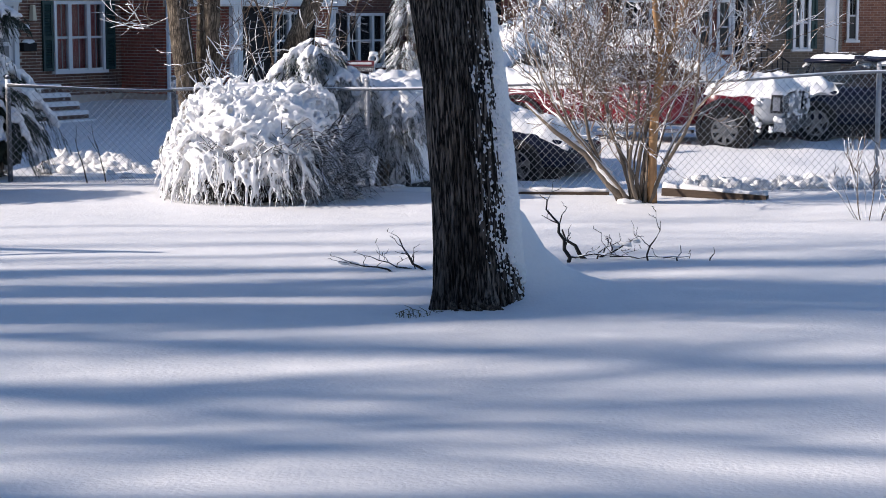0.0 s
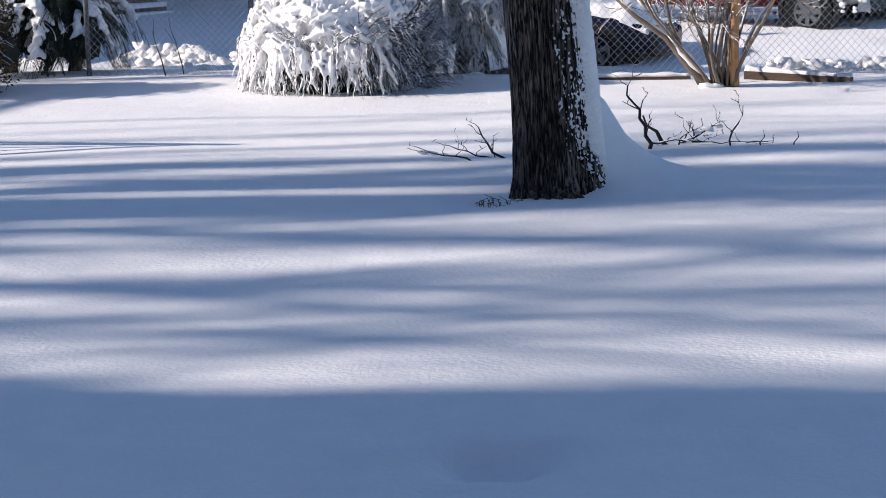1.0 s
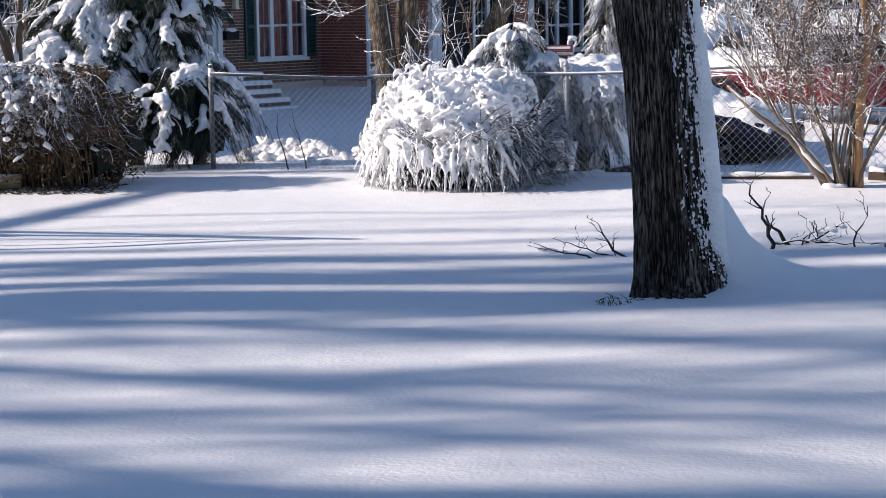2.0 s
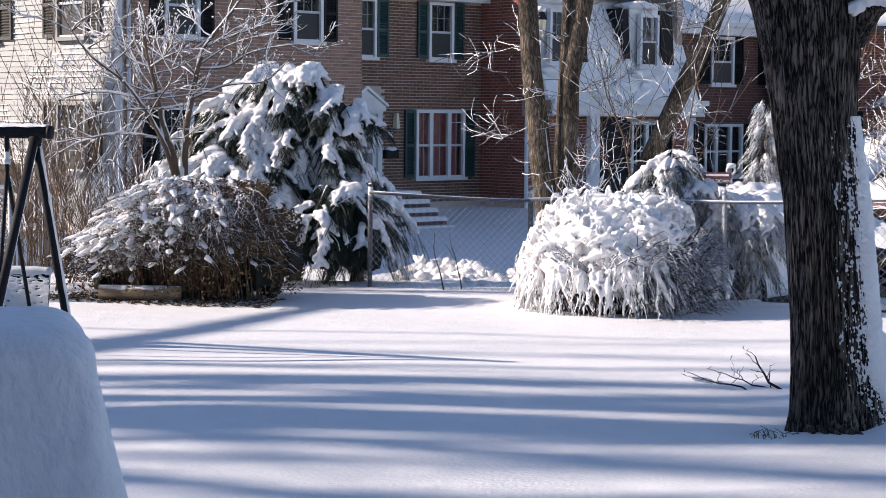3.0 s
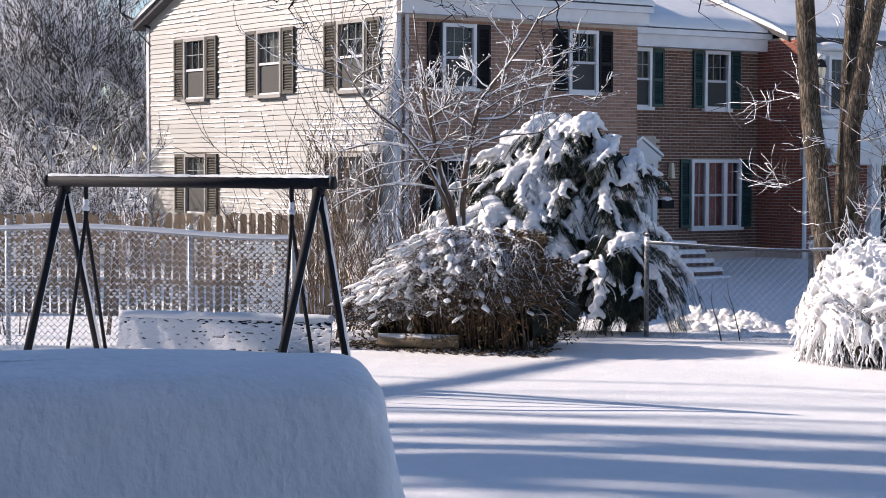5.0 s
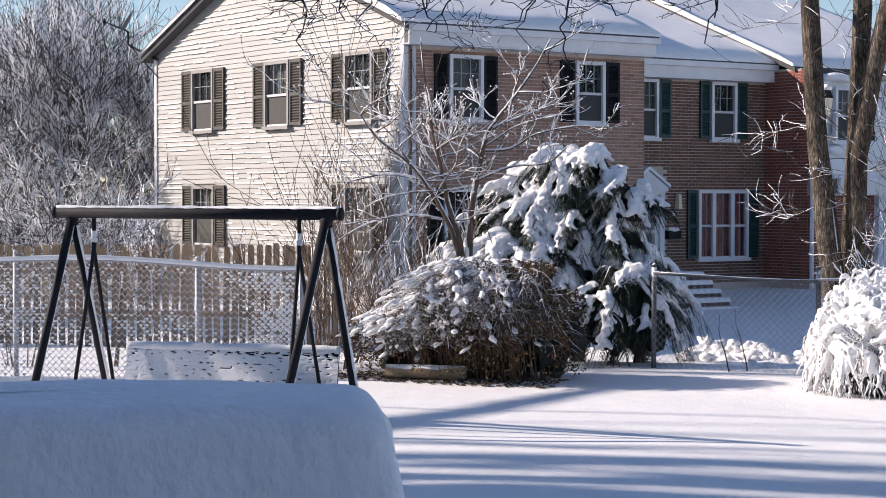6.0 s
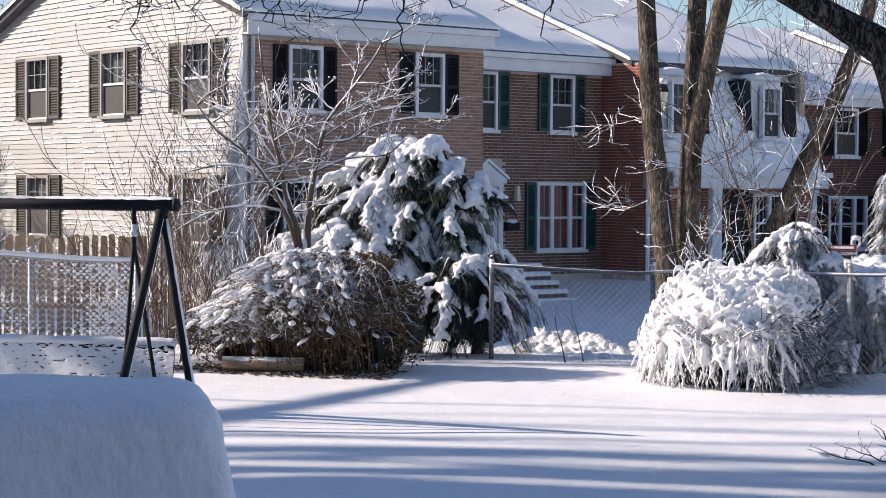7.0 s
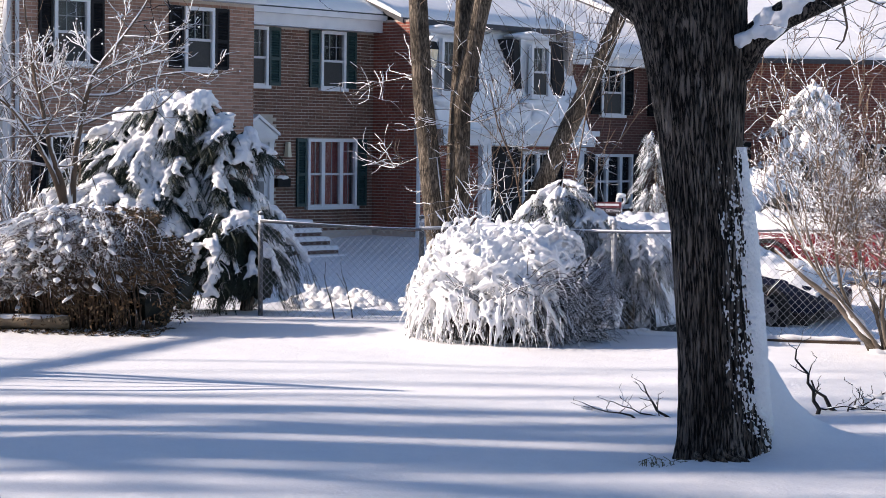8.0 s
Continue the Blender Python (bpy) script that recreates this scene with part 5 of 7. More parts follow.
    for k in range(1500):
        w, la = rng.uniform(0, 2 * math.pi), math.asin(rng.uniform(0.3, 0.99))
        d = Vector((math.cos(w) * math.cos(la), math.sin(w) * math.cos(la), math.sin(la)))
        if rng.random() < uncovered(w, la - 0.1, d) or (la < 0.6 and noise.noise(d * 5 + Vector((9, 0, 0))) > 0.22):
            continue
        big = noise.noise(d * 6 + Vector((0, 5, 0))) > 0.12
        trail(g, w, la, rng.uniform(0.12, 0.4) if la > 0.6 else rng.uniform(0.1, 0.5), rng.choice((0.02, 0.028, 0.036)) if big and la < 1.0 else rng.choice((0.01, 0.013, 0.017, 0.022)), rng.uniform(0.97, 1.06), rng.uniform(-1.6, 2.4), 5)
    tagged(melt(part("snow_cap", g, M_SNOW, t, "shaggy clotted crown of snow hanging in fingers", smooth=True), 0.0115, 2), kind="stuff")
    for k in range(800):
        w, la = rng.uniform(1.2, 5.4), math.asin(rng.uniform(0.12, 0.6))
        trail(fine, w, la, rng.uniform(0.12, 0.4), rng.choice((0.005, 0.006, 0.008)), rng.uniform(0.86, 1.08), rng.uniform(-0.9, 1.3), 4)
    tagged(part("frosted_growth", fine, M_FROST, t, "thin hanging shoots rimed with frost"), kind="stuff")
    for k in range(2300):
        w = rng.uniform(-1.25, 1.2)
        p = Vector((a * rng.uniform(0.35, 0.95) * math.cos(w), b * rng.uniform(0.5, 1.0) * math.sin(w), rng.uniform(0.02, 0.75)))
        d = Vector((math.cos(w) * 0.7 + rng.uniform(-0.5, 0.5), math.sin(w) * 0.7 + rng.uniform(-0.5, 0.5), rng.uniform(-0.4, 0.8))).normalized()
        L = rng.uniform(0.12, 0.5)
        bow = Vector((rng.uniform(-1, 1), rng.uniform(-1, 1), rng.uniform(-0.3, 1))) * 0.05
        tw.tube([p, p + d * L * 0.35 + bow, p + d * L * 0.7 + bow + Vector((0, 0, -0.03)), p + d * L + Vector((0, 0, -0.12 * L / 0.4))], [0.0045, 0.004, 0.0035, 0.002], 3, cap=False)
    tagged(part("twig_tangle", tw, M_TWIG_D, t, "dark bare twigs of the uncovered side"), kind="stuff")


weeping_bush()


def spray(g, p, d, length, width, rng, n=5):
    """A flat drooping spray of needles made of narrow leaflets."""
    d = Vector(d).normalized()
    side = d.cross(Vector((0, 0, 1)))
    side = side.normalized() if side.length > 1e-3 else Vector((1, 0, 0))
    for k in range(n):
        q = (k + 0.5) / n
        c = Vector(p) + d * length * q + Vector((0, 0, -0.25 * length * q * q))
        for s in (-1, 1):
            e = c + side * s * width * (1.1 - q) + d * length * 0.22 + Vector((0, 0, -0.2 * width + rng.uniform(-0.02, 0.02)))
            wv = d * 0.012 + Vector((0, 0, 0.008))
            i = len(g.v)
            g.v += [tuple(c - wv), tuple(c + wv), tuple(e)]
            g.f.append((i, i + 1, i + 2))


def evergreen(name, x, y, rx, ry, h, seed, label, needles=900, clumps=130, top_snow=0.8, mat=M_NEEDLE, skirt=0.15, shape=0.8, clump=0.16, category="evergreen"):
    """A drooping evergreen with sprays of needles and clotted snow on its boughs."""
    rng = random.Random(seed)
    t = thing(name, pose(x, y, ground_z(x, y) - 0.02), label, category)
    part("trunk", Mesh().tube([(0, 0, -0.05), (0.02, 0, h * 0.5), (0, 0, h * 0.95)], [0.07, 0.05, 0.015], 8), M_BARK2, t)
    gn, gs, gb = Mesh(), Mesh(), Mesh()
    boughs = []
    nb = max(26, clumps // 2)
    for k in range(nb):
        q = (k + 0.5) / nb
        z = h * (skirt + (1 - skirt) * q)
        w = k * 2.39996 + rng.uniform(-0.3, 0.3)
        reach = (1 - q ** 3.2) ** shape * rng.uniform(0.6, 1.1) + 0.1
        tip = Vector((rx * reach * math.cos(w), ry * reach * math.sin(w), z - h * reach * rng.uniform(0.12, 0.3) * (0.5 + 0.5 * q)))
        tip.z = max(0.06, tip.z)
        root = Vector((0.05 * math.cos(w), 0.05 * math.sin(w), min(h * 0.97, z + 0.02)))
        mid = root.lerp(tip, 0.5) + Vector((0, 0, 0.1 * h * reach))
        gb.tube([root, mid, tip], [0.018, 0.012, 0.004], 4, cap=False)
        boughs.append((root, mid, tip))
    part("boughs", gb, M_BARK2, t)

    def along(b, q):
        r, m, tp = b
        return r * (1 - q) ** 2 + m * 2 * q * (1 - q) + tp * q * q
    for k in range(needles):
        b = boughs[rng.randrange(nb)]
        q = rng.uniform(0.35, 1.0)
        p = along(b, q) + Vector((rng.uniform(-1, 1), rng.uniform(-1, 1), rng.uniform(-1, 0.6))) * 0.09
        d = (b[2] - b[0]).normalized() + Vector((rng.uniform(-0.7, 0.7), rng.uniform(-0.7, 0.7), rng.uniform(-1.1, 0.1)))
        spray(gn, p, d, rng.uniform(0.14, 0.3), rng.uniform(0.04, 0.08), rng, 6)
    tagged(part("needle_mass", gn, mat, t, "dark drooping needle sprays"), kind="stuff")
    for k in range(clumps):
        b = boughs[k % nb]
        q = rng.uniform(0.45, 0.98)
        p = along(b, q) + Vector((0, 0, 0.035))
        dirn = along(b, min(1, q + 0.1)) - along(b, q - 0.1)
        yaw = math.degrees(math.atan2(dirn.y, dirn.x))
        pit = math.degrees(math.atan2(-dirn.z, math.hypot(dirn.x, dirn.y)))
        s = clump * rng.uniform(0.5, 1.2)
        gs.blob(p, (s * 1.35, s * 0.6, s * 0.36), seed * 50 + k, 0.8, 9, 7, pose(0, 0, 0, 0, pit, yaw))
        for _ in range(3):
            out = Vector((math.cos(radians(yaw)), math.sin(radians(yaw)), 0)) * s * rng.uniform(0.2, 0.8)
            strand(gs, p + Vector((rng.uniform(-1, 1), rng.uniform(-1, 1), 0)) * s * 0.6, out, s * rng.uniform(0.6, 1.6), s * rng.uniform(0.12, 0.26), rng, 5)
        for _ in range(2):
            pp = p + Vector((rng.uniform(-1, 1), rng.uniform(-1, 1), -0.2)) * s * 0.7
            gs.blob(pp, (s * 0.5, s * 0.3, s * 0.22), seed * 90 + k, 0.9, 7, 5, pose(0, 0, 0, 0, pit + 25, yaw + rng.uniform(-60, 60)))
    tagged(part("bough_snow", gs, M_SNOW, t, "clotted snow bending the boughs", smooth=True), kind="stuff")
    return t


def snow_bough(gs, gn, gw, rng, p, yaw, L, fat, fall, snow):
    """One drooping frond: needle sprays hanging from it and, if snow, a lumpy tongue of snow with side lobes on top."""
    d = Vector((math.cos(yaw), math.sin(yaw), 0))
    side = Vector((-d.y, d.x, 0))
    n = max(4, int(L / (fat * 0.85)))
    seed = rng.randrange(9999)
    spine = []
    for k in range(n + 1):
        q = k / n
        spine.append(Vector(p) + d * L * (q - 0.18 * q * q) + side * L * 0.12 * math.sin(q * 3 + seed) + Vector((0, 0, -fall * L * (0.12 * q + 0.88 * q ** 1.7))))
    gw.tube([c - Vector((0, 0, 0.02)) for c in spine], [max(0.003, 0.011 * (1 - k / n)) for k in range(n + 1)], 4, cap=False)
    for k, c in enumerate(spine):
        q = k / n
        pit = math.degrees(math.atan2(fall * (0.12 + 1.5 * q ** 0.7), 1.0))
        m = pose(0, 0, 0, 0, pit, math.degrees(yaw) + rng.uniform(-15, 15))
        if snow and q < 0.93:
            r = fat * rng.uniform(0.7, 1.2) * (1.0 - 0.4 * q)
            gs.blob(c + Vector((0, 0, r * 0.45)), (r * 1.25, r * rng.uniform(0.75, 1.1), r * 0.66), seed + k, 0.6, 7, 5, m, 0.0, 2.2)
            for sgn in (-1, 1):
                if rng.random() < 0.55:
                    # a side lobe of dwindling lumps that slides off the spine
                    e, lob = Vector(c), (side * sgn + d * rng.uniform(0.2, 0.9)).normalized()
                    rr = r * rng.uniform(0.6, 0.85)
                    for _ in range(rng.randint(2, 4)):
                        e = e + lob * rr * 0.95 + Vector((0, 0, -rr * rng.uniform(0.3, 0.95)))
                        gs.blob(e + Vector((0, 0, rr * 0.4)), (rr * 1.1, rr * 0.8, rr * 0.62), rng.randrange(999), 0.6, 6, 4, pose(0, 0, 0, 0, pit + 15, math.degrees(math.atan2(lob.y, lob.x))), 0.0, 2.2)
                        rr *= 0.76
        for _ in range(6 if snow else 9):
            f = side * rng.uniform(-1, 1) * fat * 1.5 + d * rng.uniform(-0.5, 0.8) * fat + Vector((0, 0, -fat * rng.uniform(0.5, 1.5)))
            w = yaw + rng.uniform(-1.3, 1.3)
            spray(gn, c + f, Vector((math.cos(w), math.sin(w), -0.4 - fall * (0.4 + q) - rng.uniform(0, 0.7))), rng.uniform(0.08, 0.19), rng.uniform(0.02, 0.045), rng, 6)


def drooping_evergreen(x, y, label, seed, lobes, scale=1.0, tall=1.9, mat=M_NEEDLE, cover=0.66):
    """A broken-down evergreen of overlapping drooping fronds.
    lobes: centre x, y, z and radii of the masses that the fronds leave, and how many."""
    rng = random.Random(seed)
    t = thing("bent_evergreen", pose(x, y, ground_z(x, y) - 0.02), label, "evergreen")
    part("trunk", Mesh().tube([(0, 0, -0.05), (0.05, 0.05, tall * 0.45), (0.1, 0, tall)], [0.08, 0.06, 0.02], 8), M_BARK2, t)
    gn, gs, gc, gw = Mesh(), Mesh(), Mesh(), Mesh()
    for k, (lx, ly, lz, rx, ry, rz, n) in enumerate(lobes):
        # solid core whose dark colour stands in for shade between the fronds
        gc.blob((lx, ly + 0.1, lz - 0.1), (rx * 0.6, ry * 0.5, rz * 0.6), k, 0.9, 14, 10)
        for q in range(n):
            w = rng.uniform(0, 2 * math.pi)
            if math.sin(w) > 0.3 and rng.random() < 0.75:
                w = -w
            up = rng.uniform(-0.35, 1.0)
            c = math.sqrt(max(0.0, 1 - up * up))
            p = Vector((lx + rx * c * math.cos(w) * 0.55, ly + ry * c * math.sin(w) * 0.6, max(0.1, lz + rz * up * 0.9)))
            L = rng.uniform(0.2, 0.5) * scale
            fall = rng.uniform(0.2, 1.1) + 0.5 * (up < 0)
            L = min(L, (p.z + 0.02) / fall)
            if L > 0.06:
                snow_bough(gs, gn, gw, rng, p, w + rng.uniform(-0.5, 0.5), L, scale * rng.choice((0.045, 0.06, 0.078, 0.098)), fall, rng.random() < cover + 0.3 * up)
    tagged(part("shade_core", gc, M_INNER, t, "dark core coloured for the shade inside the foliage"), kind="stuff")
    tagged(part("branchwork", gw, M_TWIG, t), kind="stuff")
    tagged(part("needle_mass", gn, mat, t, "dark drooping needle sprays"), kind="stuff")
    tagged(melt(part("bough_snow", gs, M_SNOW, t, "clotted snow bending the boughs", smooth=True), 0.012, 1), kind="stuff")


drooping_evergreen(-5.88, 21.7, "dark drooping evergreen bent under clotted snow beside a fence", 31,
                   [(-0.62, 0, 2.02, 0.45, 0.5, 0.34, 22), (-0.2, -0.05, 2.28, 0.45, 0.5, 0.28, 22), (0.25, -0.05, 2.3, 0.45, 0.5, 0.26, 20), (0.62, -0.1, 2.02, 0.36, 0.45, 0.34, 18), (-0.85, -0.1, 1.68, 0.4, 0.4, 0.33, 18), (-1.25, -0.2, 1.32, 0.4, 0.35, 0.25, 18),
                    (-0.35, -0.3, 1.7, 0.5, 0.5, 0.4, 18), (0.05, -0.3, 1.6, 0.5, 0.5, 0.45, 18), (0.45, -0.25, 1.45, 0.42, 0.45, 0.45, 17), (0.85, -0.2, 1.0, 0.4, 0.4, 0.38, 16), (0.3, -0.35, 0.95, 0.55, 0.4, 0.45, 18), (-0.75, -0.75, 1.3, 0.45, 0.35, 0.26, 20), (-0.3, -0.7, 1.28, 0.4, 0.35, 0.24, 16), (-0.1, -0.75, 1.0, 0.4, 0.3, 0.3, 10), (0.98, -0.15, 0.58, 0.34, 0.35, 0.35, 11), (0.5, -0.2, 0.5, 0.5, 0.4, 0.35, 9)], 1.1, 2.2, M_NEEDLE, 0.92)
drooping_evergreen(-4.95, 20.9, "dark evergreen boughs drooping over a fence", 32,
                   [(-0.25, 0, 0.95, 0.38, 0.4, 0.3, 12), (0.05, -0.1, 0.75, 0.36, 0.4, 0.36, 12), (-0.35, -0.2, 0.62, 0.4, 0.4, 0.36, 11), (0.1, -0.1, 0.45, 0.3, 0.35, 0.3, 7)], 0.85, 0.9, M_NEEDLE, 0.62)
drooping_evergreen(-1.3, 19.95, "small snow-clotted juniper behind a weeping bush", 33,
                   [(0.0, 0, 1.42, 0.22, 0.22, 0.16, 16), (-0.15, 0, 1.2, 0.36, 0.28, 0.25, 18), (0.25, 0, 1.1, 0.35, 0.3, 0.25, 18), (-0.4, 0, 1.0, 0.38, 0.3, 0.25, 18), (0.0, -0.1, 0.95, 0.42, 0.3, 0.28, 14)], 0.6, 1.3, M_NEEDLE2, 0.85)
drooping_evergreen(-0.62, 20.0, "low spreading juniper with a flat pad of snow", 34,
                   [(-0.15, 0, 1.02, 0.35, 0.3, 0.1, 22), (0.15, 0, 0.98, 0.35, 0.3, 0.1, 20), (0.0, 0, 0.66, 0.42, 0.3, 0.35, 16)], 0.7, 0.9, M_NEEDLE2, 0.45)
evergreen("tall_arborvitae", -0.6, 36.2, 0.55, 0.5, 2.9, 37, "narrow dark evergreen frosted with snow beside a brick house", needles=1500, clumps=52, clump=0.085, mat=M_NEEDLE2, shape=0.5)
evergreen("tall_arborvitae", 0.55, 49.5, 1.0, 0.9, 4.2, 35, "tall narrow evergreen whitened with snow before a house", needles=1300, clumps=150, clump=0.22, mat=M_NEEDLE2)
evergreen("tall_arborvitae", 3.0, 47.5, 1.4, 1.2, 3.6, 36, "rounded evergreen whitened with snow before a house", needles=1300, clumps=150, clump=0.24, mat=M_NEEDLE2)


def hedge():
    """Leafy on one side; on the other, canes bowed over by the snow that lines them."""
    rng = random.Random(41)
    t = thing("overgrown_hedge", pose(-6.3, 18.9, 0), "brown overgrown hedge arching under powdery snow", "hedge")
    gl, gt, gs, gc = Mesh(), Mesh(), Mesh(), Mesh()

    def crown(x):
        return 0.5 + 0.74 * smoothstep(-1.3, 0.1, x) * (1 - 0.35 * smoothstep(0.75, 1.2, x))
    # dark cores put in for the shade inside the hedge
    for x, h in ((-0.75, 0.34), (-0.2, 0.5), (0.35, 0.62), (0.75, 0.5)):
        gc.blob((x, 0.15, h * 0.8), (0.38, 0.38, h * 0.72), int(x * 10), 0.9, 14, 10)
    part("shade_core", gc, M_INNER, t, "dark core coloured for the shade inside the foliage")
    for k in range(19000):
        x = rng.uniform(-0.35, 1.18) if k < 15000 else rng.uniform(-1.35, 0.0)
        z = (0.06 + 0.94 * rng.random() ** 0.75) * crown(x)
        y = rng.uniform(-0.78, 0.5) * math.sqrt(max(0.05, 1 - (z / (crown(x) + 0.05)) ** 3))
        if nz(x * 3, z * 3, 1.2, y) < -0.18:
            continue
        d = Vector((rng.uniform(-1, 1), rng.uniform(-1, 1), rng.uniform(-1.2, 0.2))).normalized() * rng.uniform(0.03, 0.065)
        s = Vector((rng.uniform(-1, 1), rng.uniform(-1, 1), rng.uniform(-1, 1))).normalized() * 0.012
        p = Vector((x, y, z))
        i = len(gl.v)
        gl.v += [tuple(p), tuple(p + d * 0.5 + s), tuple(p + d), tuple(p + d * 0.5 - s)]
        gl.f.append((i, i + 1, i + 2, i + 3))
    tagged(part("foliage", gl, M_LEAF, t, "small brown and olive leaves"), kind="stuff")
    # bowed canes
    for k in range(500):
        bare = k >= 330
        x = rng.uniform(-0.2, 1.1) if bare else rng.uniform(-1.0, 0.45)
        foot = Vector((x * 0.75 + 0.05, rng.uniform(-0.4, 0.4), 0.0))
        w = rng.choice((rng.uniform(2.7, 4.3), rng.uniform(3.6, 5.4), rng.uniform(4.2, 5.6)))
        reach = rng.uniform(0.25, 0.62)
        top = foot + Vector((math.cos(w) * reach * 0.45, math.sin(w) * reach * 0.5, crown(x) * rng.uniform(0.62, 1.0)))
        tip = top + Vector((math.cos(w) * reach, math.sin(w) * reach * 0.5, -rng.uniform(0.05, 0.38) * crown(x)))
        pts = []
        for q in range(11):
            a = q / 10
            if a < 0.5:
                pts.append(foot.lerp(top, a * 2) + Vector((0, 0, 0.1 * math.sin(a * 2 * math.pi))))
            else:
                b = (a - 0.5) * 2
                pts.append(Vector((top.x + (tip.x - top.x) * b, top.y + (tip.y - top.y) * b, top.z + (tip.z - top.z) * b * b + 0.06 * math.sin(b * math.pi))))
        gt.tube(pts, [0.006 - 0.0004 * q for q in range(11)], 4, cap=False)
        for q in range(4, 10):
            for _ in range(3):
                d = Vector((rng.uniform(-1, 1), rng.uniform(-1, 1), rng.uniform(-1.2, 0.3))).normalized() * rng.uniform(0.06, 0.15)
                e = pts[q] + d
                gt.tube([pts[q], pts[q] + d * 0.6 + Vector((0, 0, 0.01)), e], [0.0035, 0.003, 0.002], 3, cap=False)
                if not bare and rng.random() < 0.4 or rng.random() < 0.12:
                    gs.blob(pts[q] + d * rng.uniform(0.3, 0.9) + Vector((0, 0, 0.008)), (rng.uniform(0.014, 0.034), rng.uniform(0.01, 0.02), rng.uniform(0.008, 0.015)), k + q, 0.6, 5, 3, pose(0, 0, 0, rng.uniform(-20, 20), rng.uniform(-35, 35), rng.uniform(0, 180)))
        if not bare:
            for _ in range(rng.randint(3, 6)):
                c = pts[rng.randint(4, 10)]
                gs.blob(c + Vector((0, 0, 0.012)), (rng.uniform(0.05, 0.12), 0.034, 0.016), k, 0.8, 8, 6, pose(0, 0, 0, 0, 20, math.degrees(w)), 0.0, 2.4)
    # drooping tips that curtain the front
    gd = Mesh()
    for k in range(900):
        x = rng.uniform(-1.15, 1.15)
        p = Vector((x, -0.72 + 0.25 * abs(x) + rng.uniform(-0.1, 0.25), crown(x) * rng.uniform(0.3, 0.85)))
        w, L, dip = rng.uniform(2.9, 6.5), rng.uniform(0.1, 0.32), rng.uniform(-0.5, 0.7)
        d = Vector((math.cos(w) * L * 0.9, math.sin(w) * L * 0.35, 0))
        (gd if k % 3 else gt).tube([p, p + d * 0.4 + Vector((0, 0, rng.uniform(0, 0.05))), p + d * 0.75 + Vector((0, 0, -0.25 * L * dip)), p + d + Vector((0, 0, -0.7 * L * dip))], [0.004, 0.0036, 0.0032, 0.002], 3, cap=False)
    tagged(part("dead_growth", gd, M_TWIG_B, t), kind="stuff")
    tagged(part("stem_tangle", gt, M_TWIG, t), kind="stuff")
    tagged(melt(part("powder_snow", gs, M_SNOW, t, "powdery snow lining the bowed canes", smooth=True), 0.0095, 1), kind="stuff")


hedge()

log = thing("log", pose(-7.05, 18.35, 0.08, 0, 0, 8), "pale sawn log lying at the foot of a hedge", "log")
part("bark", Mesh().tube([(0, 0, 0), (0.4, 0.01, 0.0), (0.85, 0, 0)], [0.075, 0.078, 0.072], 14), M_LOG, log, smooth=True)
rng = random.Random(77)
t = thing("leaf_litter", pose(-6.6, 18.2, 0), "brown leaf litter on thin snow under a hedge", "leaves", kind="stuff")
g = Mesh()
for k in range(1300):
    x, y = rng.uniform(-1.7, 1.4), rng.uniform(-0.14, 0.7)
    p = Vector((x, y, ground_z(x - 6.6, y + 18.2) + 0.006))
    s = rng.uniform(0.012, 0.03)
    a = rng.uniform(0, 6.28)
    g.quad(p + Vector((s * math.cos(a), s * math.sin(a), 0)), p + Vector((-s * math.sin(a), s * math.cos(a), 0.01)), p - Vector((s * math.cos(a), s * math.sin(a), 0)), p + Vector((s * math.sin(a), -s * math.cos(a), 0.012)))
part("foliage", g, M_LEAF, t)


def shrub(name, x, y, label, seed, stems=14, h=2.0, fan=0.6, r=0.012, mat=M_TWIG, levels=3, kids=(2, 4), category="shrub", fan_y=None, minr=0.0035, up=0.2, wig=0.3):
    """Many stems from one foot."""
    rng = random.Random(seed)
    t = thing(name, pose(x, y, ground_z(x, y) - 0.04), label, category)
    g1, g2 = Mesh(), Mesh()

    def sink(level, pts, rad):
        (g1 if level == 1 else g2).tube(pts, [max(minr, q) for q in rad], 5 if level == 1 else 3, cap=False)
    for k in range(stems):
        w = rng.uniform(0, 6.28)
        f = fan * rng.uniform(0.3, 1)
        grow(rng, (0.15 * math.cos(w), 0.1 * math.sin(w), 0), (f * math.cos(w), (fan_y or fan) * rng.uniform(0.3, 1) * math.sin(w), 1), h * rng.uniform(0.55, 1.0), r * rng.uniform(0.7, 1.3), 1, sink, levels, wig, up, kids, 0.6 + 0.3 * (wig > 0.5), 0.55, 6)
    tagged(part("stem_tangle", g1, mat, t, smooth=True), kind="stuff")
    tagged(part("twig_tangle", g2, mat, t), kind="stuff")
    return t


